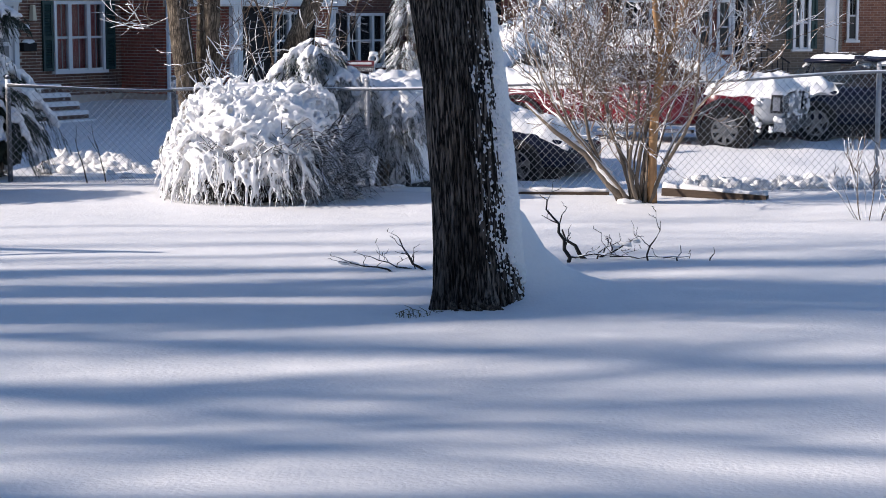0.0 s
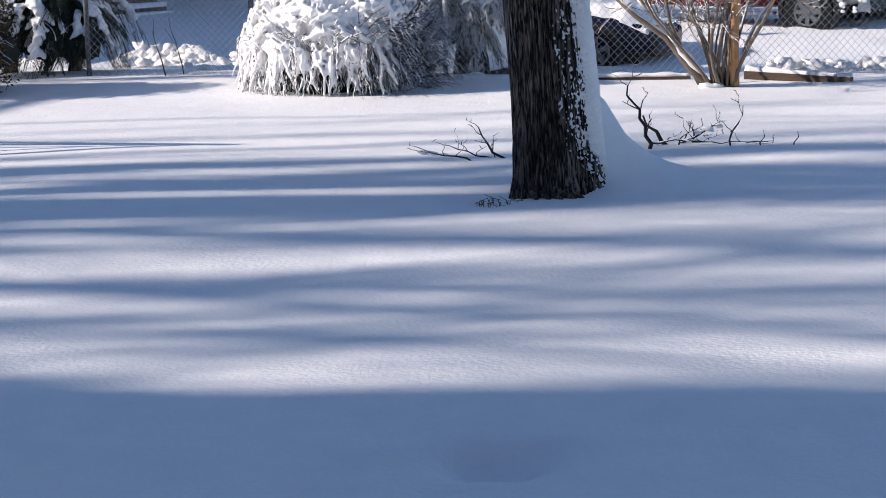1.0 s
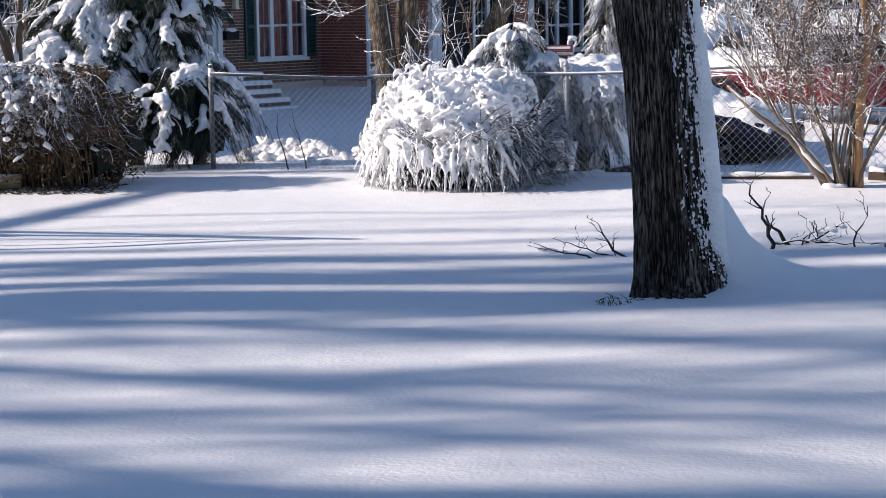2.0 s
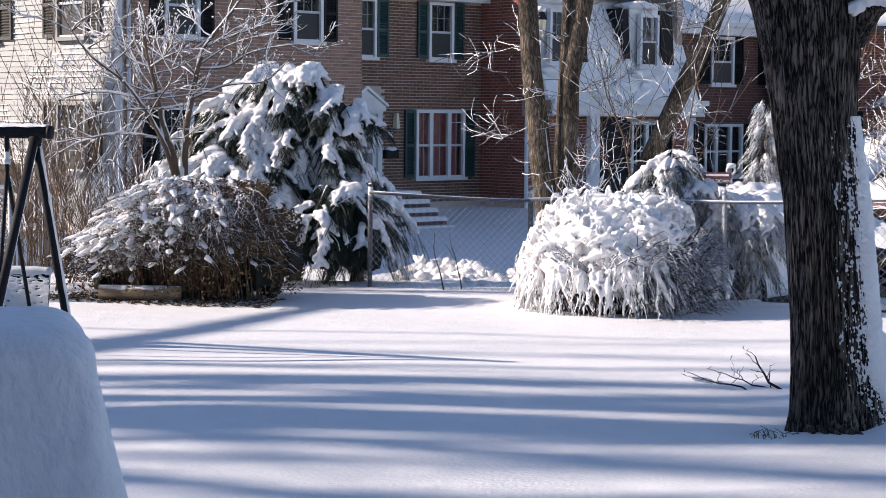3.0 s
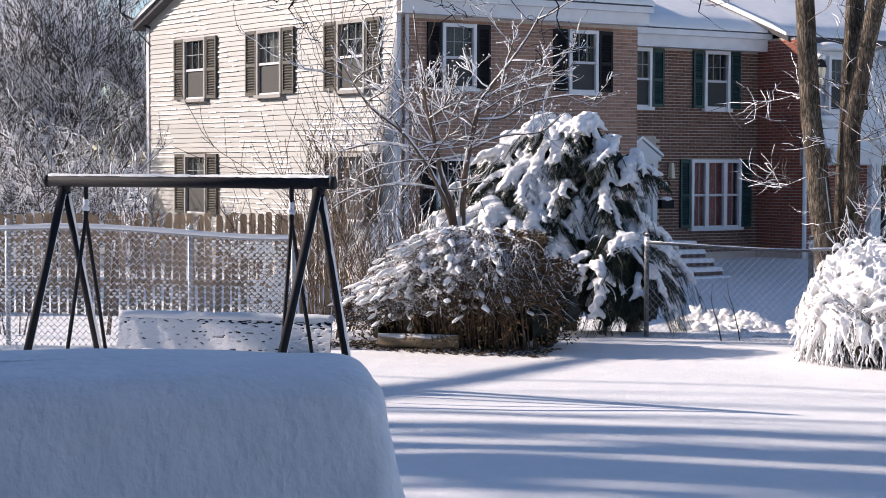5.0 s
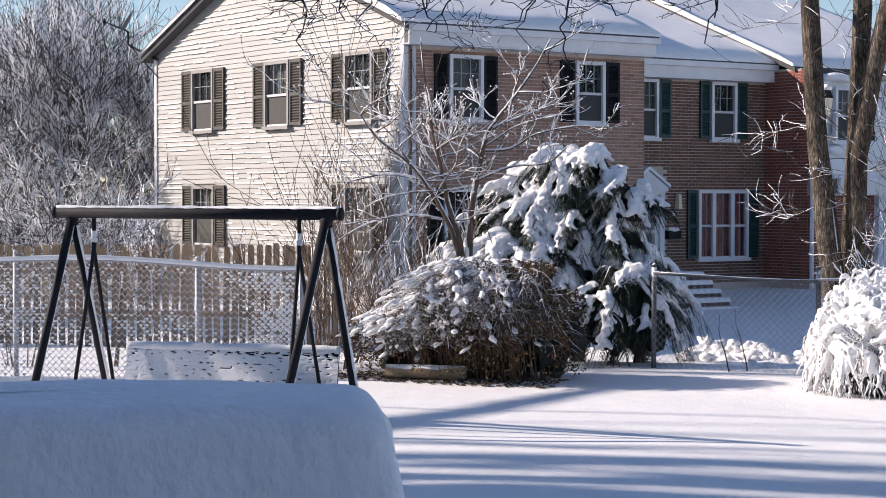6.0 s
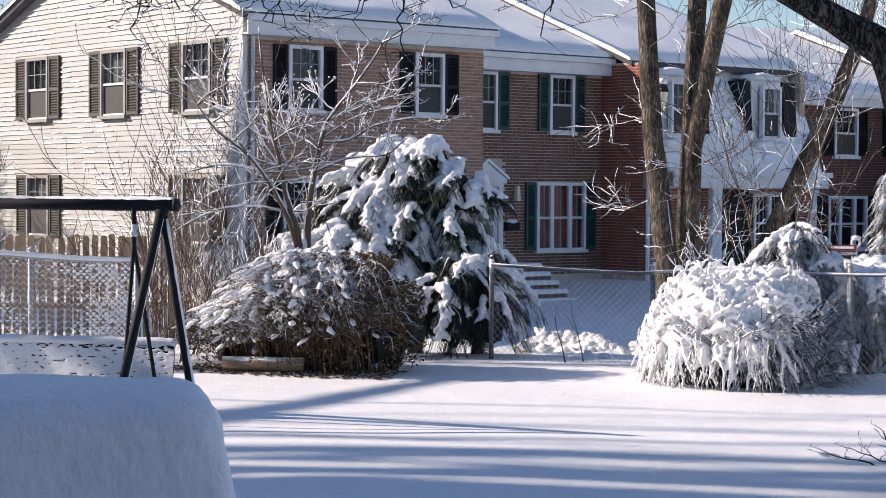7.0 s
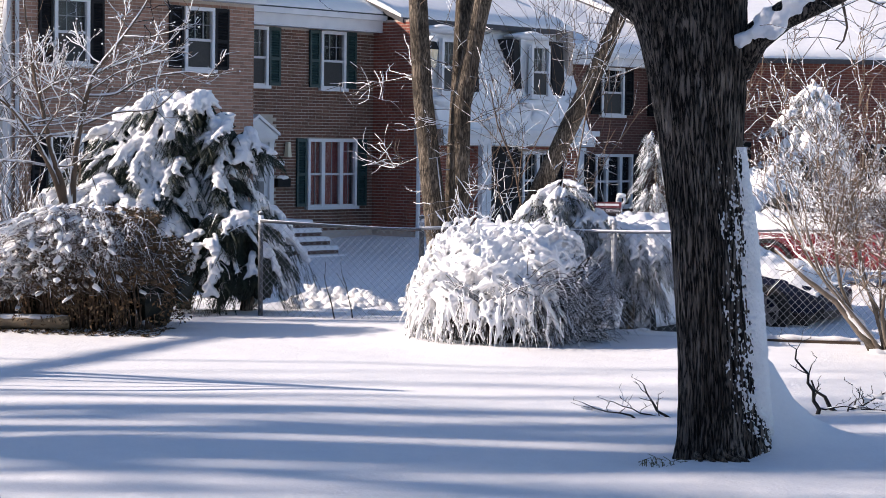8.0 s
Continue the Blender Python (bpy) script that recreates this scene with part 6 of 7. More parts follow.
def small_tree():
    """A vase of forked stems with snow-lined limbs that spread both ways."""
    rng = random.Random(73)
    t = thing("small_tree", pose(-6.65, 19.7, -0.05), "small spreading bare tree with limbs thickly lined with snow", "tree")
    gb, gs = Mesh(), Mesh()
    lee = Vector((-0.35, -0.2, 0.9)).normalized()

    def sink(level, pts, rad):
        gb.tube(pts, [max(0.0034, q) for q in rad], 5 if level < 3 else 3, cap=False)
        if level < 4:
            gs.tube([Vector(p) + lee * max(0.004, r) * 0.8 for p, r in zip(pts, rad)], [max(0.0055, q * 0.95) * rng.uniform(0.5, 1.2) for q in rad], 4)
        elif rng.random() < 0.6:
            gs.blob(Vector(pts[-1]), (0.011, 0.011, 0.009), rng.randrange(99), 0.5, 5, 4)

    def smooth_line(pts):
        out = []
        for i in range(len(pts) - 1):
            p0, p1, p2, p3 = (Vector(pts[min(len(pts) - 1, max(0, i + o))]) for o in (-1, 0, 1, 2))
            for f in range(4):
                u = f / 4
                out.append(0.5 * ((2 * p1) + (p2 - p0) * u + (2 * p0 - 5 * p1 + 4 * p2 - p3) * u * u + (3 * p1 - p0 - 3 * p2 + p3) * u ** 3))
        return out + [Vector(pts[-1])]
    stems = (((0.05, 0, 0), (0.02, 0, 0.8), (-0.03, -0.04, 1.46), (-0.16, -0.07, 1.9), (-0.26, -0.09, 2.38), (-0.34, -0.11, 2.74), (-0.42, -0.12, 3.3), (-0.46, -0.13, 3.7)), 0.046, 0.006), \
        (((0.1, 0, 0), (0.08, 0, 0.8), (0.07, 0, 1.46), (0.1, 0.02, 1.9), (0.21, 0.07, 2.5), (0.3, 0.11, 2.74), (0.5, 0.19, 3.02), (0.73, 0.28, 3.37), (0.9, 0.34, 3.7)), 0.048, 0.006), \
        (((-0.03, -0.04, 1.3), (-0.12, -0.08, 1.6), (-0.29, -0.12, 1.94), (-0.54, -0.19, 2.3), (-0.88, -0.3, 2.58), (-1.07, -0.36, 2.85), (-1.23, -0.41, 3.13)), 0.034, 0.006)
    limbs = (((0.16, 0.04, 2.14), (0.51, 0.1, 2.28), (0.96, 0, 2.32), (1.2, -0.1, 2.48)), ((0.21, 0.07, 2.46), (0.51, 0.1, 2.48), (0.81, 0.1, 2.64), (1.33, 0.05, 2.72), (1.56, 0, 2.66)), ((0.3, 0.1, 2.72), (0.66, 0.24, 2.86), (0.96, 0.35, 2.98)), \
        ((-0.05, -0.03, 2.18), (-0.35, -0.13, 2.22), (-0.54, -0.19, 2.3)), ((0.08, 0, 2.06), (-0.16, -0.1, 2.02), (-0.54, -0.2, 2.0), (-0.84, -0.3, 1.94)), ((-0.28, -0.1, 2.46), (-0.02, -0.2, 2.6), (0.2, -0.2, 2.66)), \
        ((-0.2, -0.08, 1.7), (-0.6, -0.2, 1.75), (-1.0, -0.3, 1.66), (-1.3, -0.35, 1.5)), ((-0.45, -0.15, 2.15), (-0.85, -0.2, 2.2), (-1.3, -0.3, 2.1)))
    for pts, r0, r1 in stems:
        line = smooth_line(pts)
        rad = [r0 + (r1 - r0) * k / (len(line) - 1) for k in range(len(line))]
        part("trunk", Mesh().tube(line, rad, 10), M_TWIG, t, smooth=True)
        gs.tube([p + lee * r * 0.75 for p, r in zip(line[5:], rad[5:])], [r * rng.uniform(0.5, 1.0) for r in rad[5:]], 6)
        for k in range(9):
            i = rng.randrange(8, len(line) - 1)
            sgn = -1 if rng.random() < 0.55 else 1
            grow(rng, line[i], (sgn * rng.uniform(0.3, 1), rng.uniform(-0.5, 0.5), rng.uniform(0.1, 1.0)), rng.uniform(0.45, 0.95), 0.011, 2, sink, 4, 0.5, 0.12, (3, 5), 0.7, 0.5)
    for pts in limbs:
        line = smooth_line(pts)
        rad = [0.017 - 0.012 * k / (len(line) - 1) for k in range(len(line))]
        sink(2, line, rad)
        for k in range(8):
            i = rng.randrange(3, len(line))
            grow(rng, line[i], ((line[-1] - line[0]).normalized() * 0.5 + Vector((rng.uniform(-0.4, 0.4), rng.uniform(-0.5, 0.5), rng.uniform(-0.5, 0.9)))), rng.uniform(0.25, 0.55), 0.007, 3, sink, 4, 0.5, 0.05, (4, 6), 0.7, 0.5)
    tagged(part("twig_tangle", gb, M_TWIG_W, t), kind="stuff")
    tagged(part("limb_snow", gs, M_SNOW, t, smooth=True), kind="stuff")


for i, (x, y, h, n) in enumerate(((-8.0, 19.6, 2.3, 11), (-7.55, 20.3, 2.5, 10), (-8.6, 20.9, 2.0, 10), (-7.0, 20.0, 1.2, 10), (-7.9, 19.0, 1.0, 10), (-9.6, 21.3, 1.2, 9), (-9.2, 22.0, 1.4, 9), (-7.3, 19.3, 0.9, 12), (-9.9, 18.95, 1.0, 8), (-8.95, 19.35, 1.25, 9), (-11.4, 18.3, 1.1, 7))):
    shrub("bare_shrub", x, y, "tangle of bare thin shrub stems edged with snow", 60 + i, n, h, 0.4, 0.008, M_TWIG, kids=(2, 4))
for i, (x, y, h, n) in enumerate(((-6.9, 20.6, 0.95, 12), (-7.4, 21.2, 1.15, 12), (-6.5, 20.2, 0.9, 12), (-8.2, 21.8, 1.1, 12))):
    shrub("snowy_shrub", x, y, "dense bare shrub bowed and whitened with snow", 160 + i, n, h, 0.9, 0.011, M_TWIG_W, kids=(3, 5), minr=0.006)
small_tree()
bare_tree("sapling", -10.45, 18.75, 2.2, 0.028, 74, "bare forked sapling behind a garden swing", (M_TWIG, M_TWIG_W), 4, (0.05, 0), (3, 4), trunk_h=0.5)
shrub("sapling", -3.62, 20.15, "thin dark sapling growing through a fence", 81, 2, 0.75, 0.3, 0.008, M_TWIG_D, 2, (1, 2))
shrub("bare_shrub", 3.95, 17.0, "bare reddish twiggy bush poking out of snow", 82, 12, 0.6, 0.8, 0.006, M_TWIG_W, 3, (2, 4))


def crape():
    """The many-stemmed shrub with one smooth tan stem."""
    rng = random.Random(91)
    t = thing("crape_myrtle", pose(2.0, 18.55, -0.03), "many-stemmed bare crape myrtle with one smooth tan trunk and snowy twigs", "shrub")
    g2, g3 = Mesh(), Mesh()

    def sink(level, pts, rad):
        if level == 1:
            part("stem", Mesh().tube(pts, rad, 7), M_STEM2, t, smooth=True)
        else:
            g2.tube(pts, [max(0.0035, q) for q in rad], 3, cap=False)
            if level > 2:
                q = pts[rng.randrange(1, len(pts))]
                g4.blob(q, (0.011, 0.006, 0.006), rng.randrange(99), 0.5, 4, 3)
    g4 = Mesh()
    for k in range(21):
        f = -0.75 + 1.25 * k / 20 + rng.uniform(-0.08, 0.08)
        grow(rng, (0.22 * f + rng.uniform(-0.03, 0.03), rng.uniform(-0.1, 0.1), 0), (f, rng.uniform(-0.35, 0.35), 1.0), rng.uniform(1.4, 2.5), rng.uniform(0.011, 0.026), 1, sink, 4, 0.5, 0.1, (4, 6), 0.68, 0.5, 9)
    part("stem", Mesh().tube([(-0.1, 0, 0), (-0.3, -0.03, 0.18), (-0.55, -0.08, 0.5), (-0.85, -0.1, 0.72), (-1.15, -0.12, 1.0)], [0.045, 0.042, 0.036, 0.03, 0.015], 8), M_STEM2, t, smooth=True)
    tagged(part("twig_tangle", g2, M_TWIG_C, t), kind="stuff")
    tagged(part("snow_dab", g4, M_SNOW, t, "dabs of snow on seed heads", smooth=True), kind="stuff")
    g3.tube([(0.12, -0.05, 0), (0.11, -0.05, 0.5), (0.14, -0.05, 1.0), (0.2, -0.05, 1.45), (0.12, -0.05, 1.9), (0.1, -0.05, 2.6)], [0.048, 0.045, 0.045, 0.042, 0.03, 0.02], 12)
    g3.tube([(0.18, -0.05, 1.35), (0.3, -0.05, 1.6), (0.42, -0.05, 2.0), (0.5, -0.05, 2.6)], [0.035, 0.033, 0.028, 0.02], 10)
    part("tan_trunk", g3, M_STEM, t, "smooth orange-tan peeling trunk", smooth=True)
    part("foot_snow", Mesh().blob((-0.12, -0.1, 0.0), (0.13, 0.07, 0.05), 3, 0.7, 12, 8).blob((-0.35, -0.06, 0.3), (0.24, 0.04, 0.05), 5, 0.5, 12, 8, pose(0, 0, 0, 0, 48, 8)).blob((-0.6, -0.09, 0.55), (0.16, 0.025, 0.03), 6, 0.7, 12, 8, pose(0, 0, 0, 0, 36, 4)), M_SNOW, t, smooth=True)


shrub("snowy_shrub", -2.0, 20.05, "dense bare shrub bowed and whitened with snow", 171, 16, 0.95, 0.7, 0.01, M_FROST, kids=(4, 6), minr=0.006)
crape()

# ---------------------------------------------------------------- trees beyond the fence
def clump_tree():
    rng = random.Random(101)
    t = thing("tree", pose(-3.38, 25.8, -0.15), "cluster of three tall ridged trunks with snowy side twigs", "tree")
    gb = Mesh()

    def sink(level, pts, rad):
        gb.tube(pts, [max(0.0042, q) for q in rad], 4 if level < 3 else 3, cap=False)
    stems = (([(0.1, 0, -0.5), (-0.04, 0, 0.9), (-0.15, 0, 1.8), (-0.25, 0, 2.7), (-0.36, 0.02, 4.6), (-0.5, 0, 7)], [0.19, 0.165, 0.15, 0.137, 0.125, 0.09]),
             ([(0.25, 0, -0.5), (0.26, 0.02, 0.9), (0.27, 0.02, 2.6), (0.45, 0.05, 3.6), (0.68, 0.05, 4.6), (0.95, 0, 7)], [0.18, 0.14, 0.135, 0.13, 0.125, 0.09]),
             ([(0.12, 0.3, -0.5), (0.14, 0.3, 1.5), (0.18, 0.3, 2.4), (0.3, 0.3, 4.6), (0.25, 0.3, 7)], [0.15, 0.115, 0.11, 0.13, 0.09]))
    for pts, rad in stems:
        fine_p, fine_r = [], []
        for k in range(len(pts) - 1):
            for q in range(6):
                fine_p.append(Vector(pts[k]).lerp(Vector(pts[k + 1]), q / 6) + Vector((nz(k + q / 6, 1, 0.9), nz(k + q / 6, 7, 0.9), 0)) * 0.02)
                fine_r.append(rad[k] + (rad[k + 1] - rad[k]) * q / 6)
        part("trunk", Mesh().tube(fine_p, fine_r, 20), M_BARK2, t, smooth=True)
        for k in range(11):
            i = rng.randrange(4, len(fine_p) - 1)
            w = rng.uniform(0, 6.28)
            grow(rng, fine_p[i], (math.cos(w), math.sin(w), rng.uniform(-0.4, 0.3)), rng.uniform(0.6, 1.3), 0.009, 2, sink, 4, 0.75, 0.08, (3, 4), 0.7)
    tagged(part("side_growth", gb, M_TWIG_W, t, "thin side twigs lined with snow"), kind="stuff")
    # unseen crown above the view, added to shade the lot
    cr = Mesh()

    def sink2(level, pts, rad):
        cr.tube(pts, rad, 4 if level < 3 else 3, cap=False)
    for pts, rad in stems:
        for k in range(5):
            p = Vector(pts[-2]).lerp(Vector(pts[-1]), 0.25 * k)
            w = rng.uniform(0, 6.28)
            grow(rng, p, (math.cos(w), math.sin(w), 0.7), rng.uniform(2, 3.2), 0.07, 1, sink2, 4, 0.3, 0.2, (4, 5), 0.65)
    tagged(part("crown", cr, M_TWIG_W, t), kind="stuff")
    part("trunk_snow", Mesh().tube([(0.09, -0.08, 0.6), (0.04, -0.08, 1.2), (-0.04, -0.08, 1.9)], [0.02, 0.018, 0.008], 6), M_SNOW, t, smooth=True)


clump_tree()


def leaning_tree():
    rng = random.Random(103)
    t = thing("tree", pose(-2.3, 26.0, -0.2), "leaning bare tree with snowy twigs beyond a fence", "tree")
    g, gb = Mesh(), Mesh()

    def sink(level, pts, rad):
        gb.tube(pts, [max(0.0042, q) for q in rad], 4 if level < 3 else 3, cap=False)
    pts = [(-0.4, 0, -0.5), (0.14, 0, 1.2), (0.47, 0, 1.95), (0.76, 0, 2.6), (1.08, 0, 3.3), (1.44, 0, 4.2), (1.9, 0, 6)]
    rad = [0.16, 0.14, 0.13, 0.125, 0.115, 0.1, 0.07]
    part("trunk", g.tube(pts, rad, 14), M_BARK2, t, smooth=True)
    for k in range(30):
        i = rng.randrange(1, 6)
        p = Vector(pts[i]).lerp(Vector(pts[min(6, i + 1)]), rng.random())
        w = rng.uniform(0, 6.28)
        grow(rng, p, (math.cos(w), math.sin(w), rng.uniform(-0.2, 0.6)), rng.uniform(0.5, 1.2), 0.009, 2, sink, 4, 0.85, 0.08, (2, 4), 0.7)
    tagged(part("side_growth", gb, M_TWIG_W, t), kind="stuff")


leaning_tree()
shrub("young_tree", -1.95, 25.5, "thin upright young tree lined with snow", 105, 3, 4.7, 0.12, 0.02, M_TWIG, 3, (4, 6), wig=0.45)
for i, (x, y, h) in enumerate(((-24.2, 41.5, 9.0), (-26.5, 44.0, 11.0), (-22.8, 44.0, 9.0), (-29.0, 47.0, 12.0), (-33.0, 50.0, 11.0), (-24.5, 52.0, 11.0), (-31, 55, 12), (-27.0, 41.0, 8), (-22.6, 48.0, 9.0), (-25.2, 45.5, 10.0))):
    bare_tree("tree", x, y, h * 0.9, 0.16, 200 + i, "tall bare tree frosted white with snow", (M_FROST, M_FROST), 5, (0, 0), (4, 5), "frosted trees behind the houses", trunk_h=0.36, minr=0.009)
for i, (x, y, h) in enumerate(((-2.0, 62.0, 12.0), (6.0, 70.0, 12.0), (-12.0, 60.0, 11.5))):
    bare_tree("tree", x, y, h, 0.2, 230 + i, "tall bare tree rising behind the roofs", (M_TWIG, M_TWIG_W), 4, (0, 0), (4, 5), "frosted trees behind the houses", minr=0.012)
for i, (x, y) in enumerate(((-23.2, 42.0), (-25.5, 43.5), (-28.0, 46.0), (-24.5, 47.5), (-30.5, 49.0), (-27.0, 51.0), (-33.5, 54.0), (-22.5, 45.5))):
    shrub("thicket_shrub", x, y, "tall frosted bare thicket beside a house", 260 + i, 9, 4.2, 0.8, 0.03, M_FROST, 4, (3, 5), minr=0.009, up=0.05, wig=0.8)
for i, (x, y) in enumerate(((-21.6, 36.6), (-23.4, 38.0), (-25.6, 39.4), (-22.6, 39.6), (-27.6, 41.5), (-24.2, 36.4), (-26.4, 37.6))):
    shrub("thicket_shrub", x, y, "low frosted bare thicket behind a picket fence", 280 + i, 16, 2.4, 1.1, 0.022, M_FROST, 4, (3, 5), minr=0.008, up=0.05, wig=0.8)
# tall trees out of sight, added so that their shadows stripe the yard
rng = random.Random(400)
for i, (reach, far, r, tall) in enumerate(((7.9, 38, 0.13, 24), (8.9, 36, 0.12, 23), (9.6, 30, 0.16, 20), (10.15, 24, 0.17, 18), (10.6, 27, 0.27, 19), (11.15, 22, 0.34, 18), (11.65, 30, 0.44, 22), (12.15, 25, 0.42, 19), (12.7, 21, 0.38, 18), (13.2, 27, 0.4, 20),
                                           (13.7, 24, 0.07, 18), (14.1, 20, 0.05, 17), (15.4, 25, 0.06, 19), (16.3, 19, 0.05, 17))):
    bare_tree("tree", -far, reach - 0.105 * far, tall, r, 400 + i, "unseen tall bare tree added to stripe the yard with shadow", (M_BARK2, M_TWIG_D), 3 if i in (4, 5, 7) else 2, (0, 0), (4, 5) if 2 < i < 10 else (2, 3), "bare trees along the yard's side", minr=0.02, trunk_h=0.8)
# out-of-sight tree, added so its limb casts one curved shadow
t = thing("tree", pose(-17.9, 11.4, 0), "unseen leaning tree added for the shadow of its curved limb", "tree", "bare trees along the yard's side")
part("trunk", Mesh().tube([(0, 0, -0.1), (0.1, 0.2, 2.5), (0.25, 0.7, 4.8), (0.35, 1.5, 5.8), (0.2, 3.2, 6.1), (0.6, 4.7, 6.05), (1.4, 6.5, 5.9)], [0.2, 0.18, 0.17, 0.16, 0.14, 0.12, 0.07], 10), M_BARK2, t, smooth=True)

# ---------------------------------------------------------------- vehicles
def wheel(car, x, y, r, width, rim_r, spokes=5):
    m = pose(x, y, r)
    s = -1 if y < 0 else 1
    w = part("wheel", Mesh().disc_ring(m, rim_r * 0.9, r, -width / 2, width / 2, 32), M_TYRE, car, "black tyre on an alloy rim", smooth=False)
    g = Mesh()
    g.disc_ring(m, rim_r * 0.86, rim_r, -width / 2 - 0.004, width / 2 + 0.004, 32)
    g.disc_ring(m, 0.0, rim_r * 0.22, s * width * 0.4, s * width * 0.54, 16)
    for k in range(spokes):
        a = 360 * k / spokes
        g.box(-0.035, 0.035, min(s * width * 0.4, s * width * 0.52), max(s * width * 0.4, s * width * 0.52), rim_r * 0.15, rim_r * 0.9, m @ pose(0, 0, 0, 0, a, 0), cut=0.0)
    part("rim", g, M_RIM, w)
    part("hub_shade", Mesh().disc_ring(m, 0.0, rim_r * 0.88, s * width * 0.05, s * width * 0.1, 24), M_PLASTIC, w)


def loft(g, sections):
    """A closed body from sections (x, half width, z low, z high) along its length; corners rounded."""
    ring = 16
    base = len(g.v)
    for x, hw, z0, z1 in sections:
        c, h = (z0 + z1) / 2, (z1 - z0) / 2
        for k in range(ring):
            a = 2 * math.pi * (k + 0.5) / ring
            ca, sa = math.cos(a), math.sin(a)
            e = 0.38
            g.v.append((x, hw * math.copysign(abs(ca) ** e, ca), c + h * math.copysign(abs(sa) ** e, sa)))
    n = len(sections)
    for i in range(n - 1):
        for k in range(ring):
            k2 = (k + 1) % ring
            g.f.append((base + i * ring + k, base + i * ring + k2, base + (i + 1) * ring + k2, base + (i + 1) * ring + k))
    g.f.append(tuple(base + k for k in reversed(range(ring))))
    g.f.append(tuple(base + (n - 1) * ring + k for k in range(ring)))
    return g


def snow_sheet(car, x0, x1, hw, zf, th, seed, name="snow"):
    """A lumpy layer of snow on a body whose height at x is zf(x)."""
    g = Mesh()
    nx, ny = 44, 30
    for lay in (0, 1):
        for i in range(nx + 1):
            x = x0 + (x1 - x0) * i / nx
            for j in range(ny + 1):
                q = -1 + 2 * j / ny
                y = q * hw
                edge = min(1.0, 4 * (1 - abs(q)) + 0.1) * min(1.0, 6 * min(i, nx - i) / nx + 0.1)
                t = th * edge * (0.85 + 0.45 * noise.noise(Vector((x * 2.2, y * 2.2, seed))) + 0.4 * noise.noise(Vector((x * 5.5, y * 5.5, seed + 3))) + 0.2 * noise.noise(Vector((x * 13, y * 13, seed))))
                g.v.append((x, y * (1.0 + 0.03 * lay), zf(x) - (0.12 + 0.08 * noise.noise(Vector((x * 3.5, 5 * (q > 0), seed)))) * abs(q) ** 4 + (t if lay else -0.03)))
    n1 = (nx + 1) * (ny + 1)
    for i in range(nx):
        for j in range(ny):
            a = n1 + i * (ny + 1) + j
            g.f.append((a, a + ny + 1, a + ny + 2, a + 1))
    for i in range(nx):
        for j in (0, ny):
            a = i * (ny + 1) + j
            g.f.append((a, a + ny + 1, a + ny + 1 + n1, a + n1))
    for j in range(ny):
        for i in (0, nx):
            a = i * (ny + 1) + j
            g.f.append((a, a + 1, a + 1 + n1, a + n1))
    part(name, g, M_SNOW, car, "thick lumpy snow lying on the car", smooth=True)


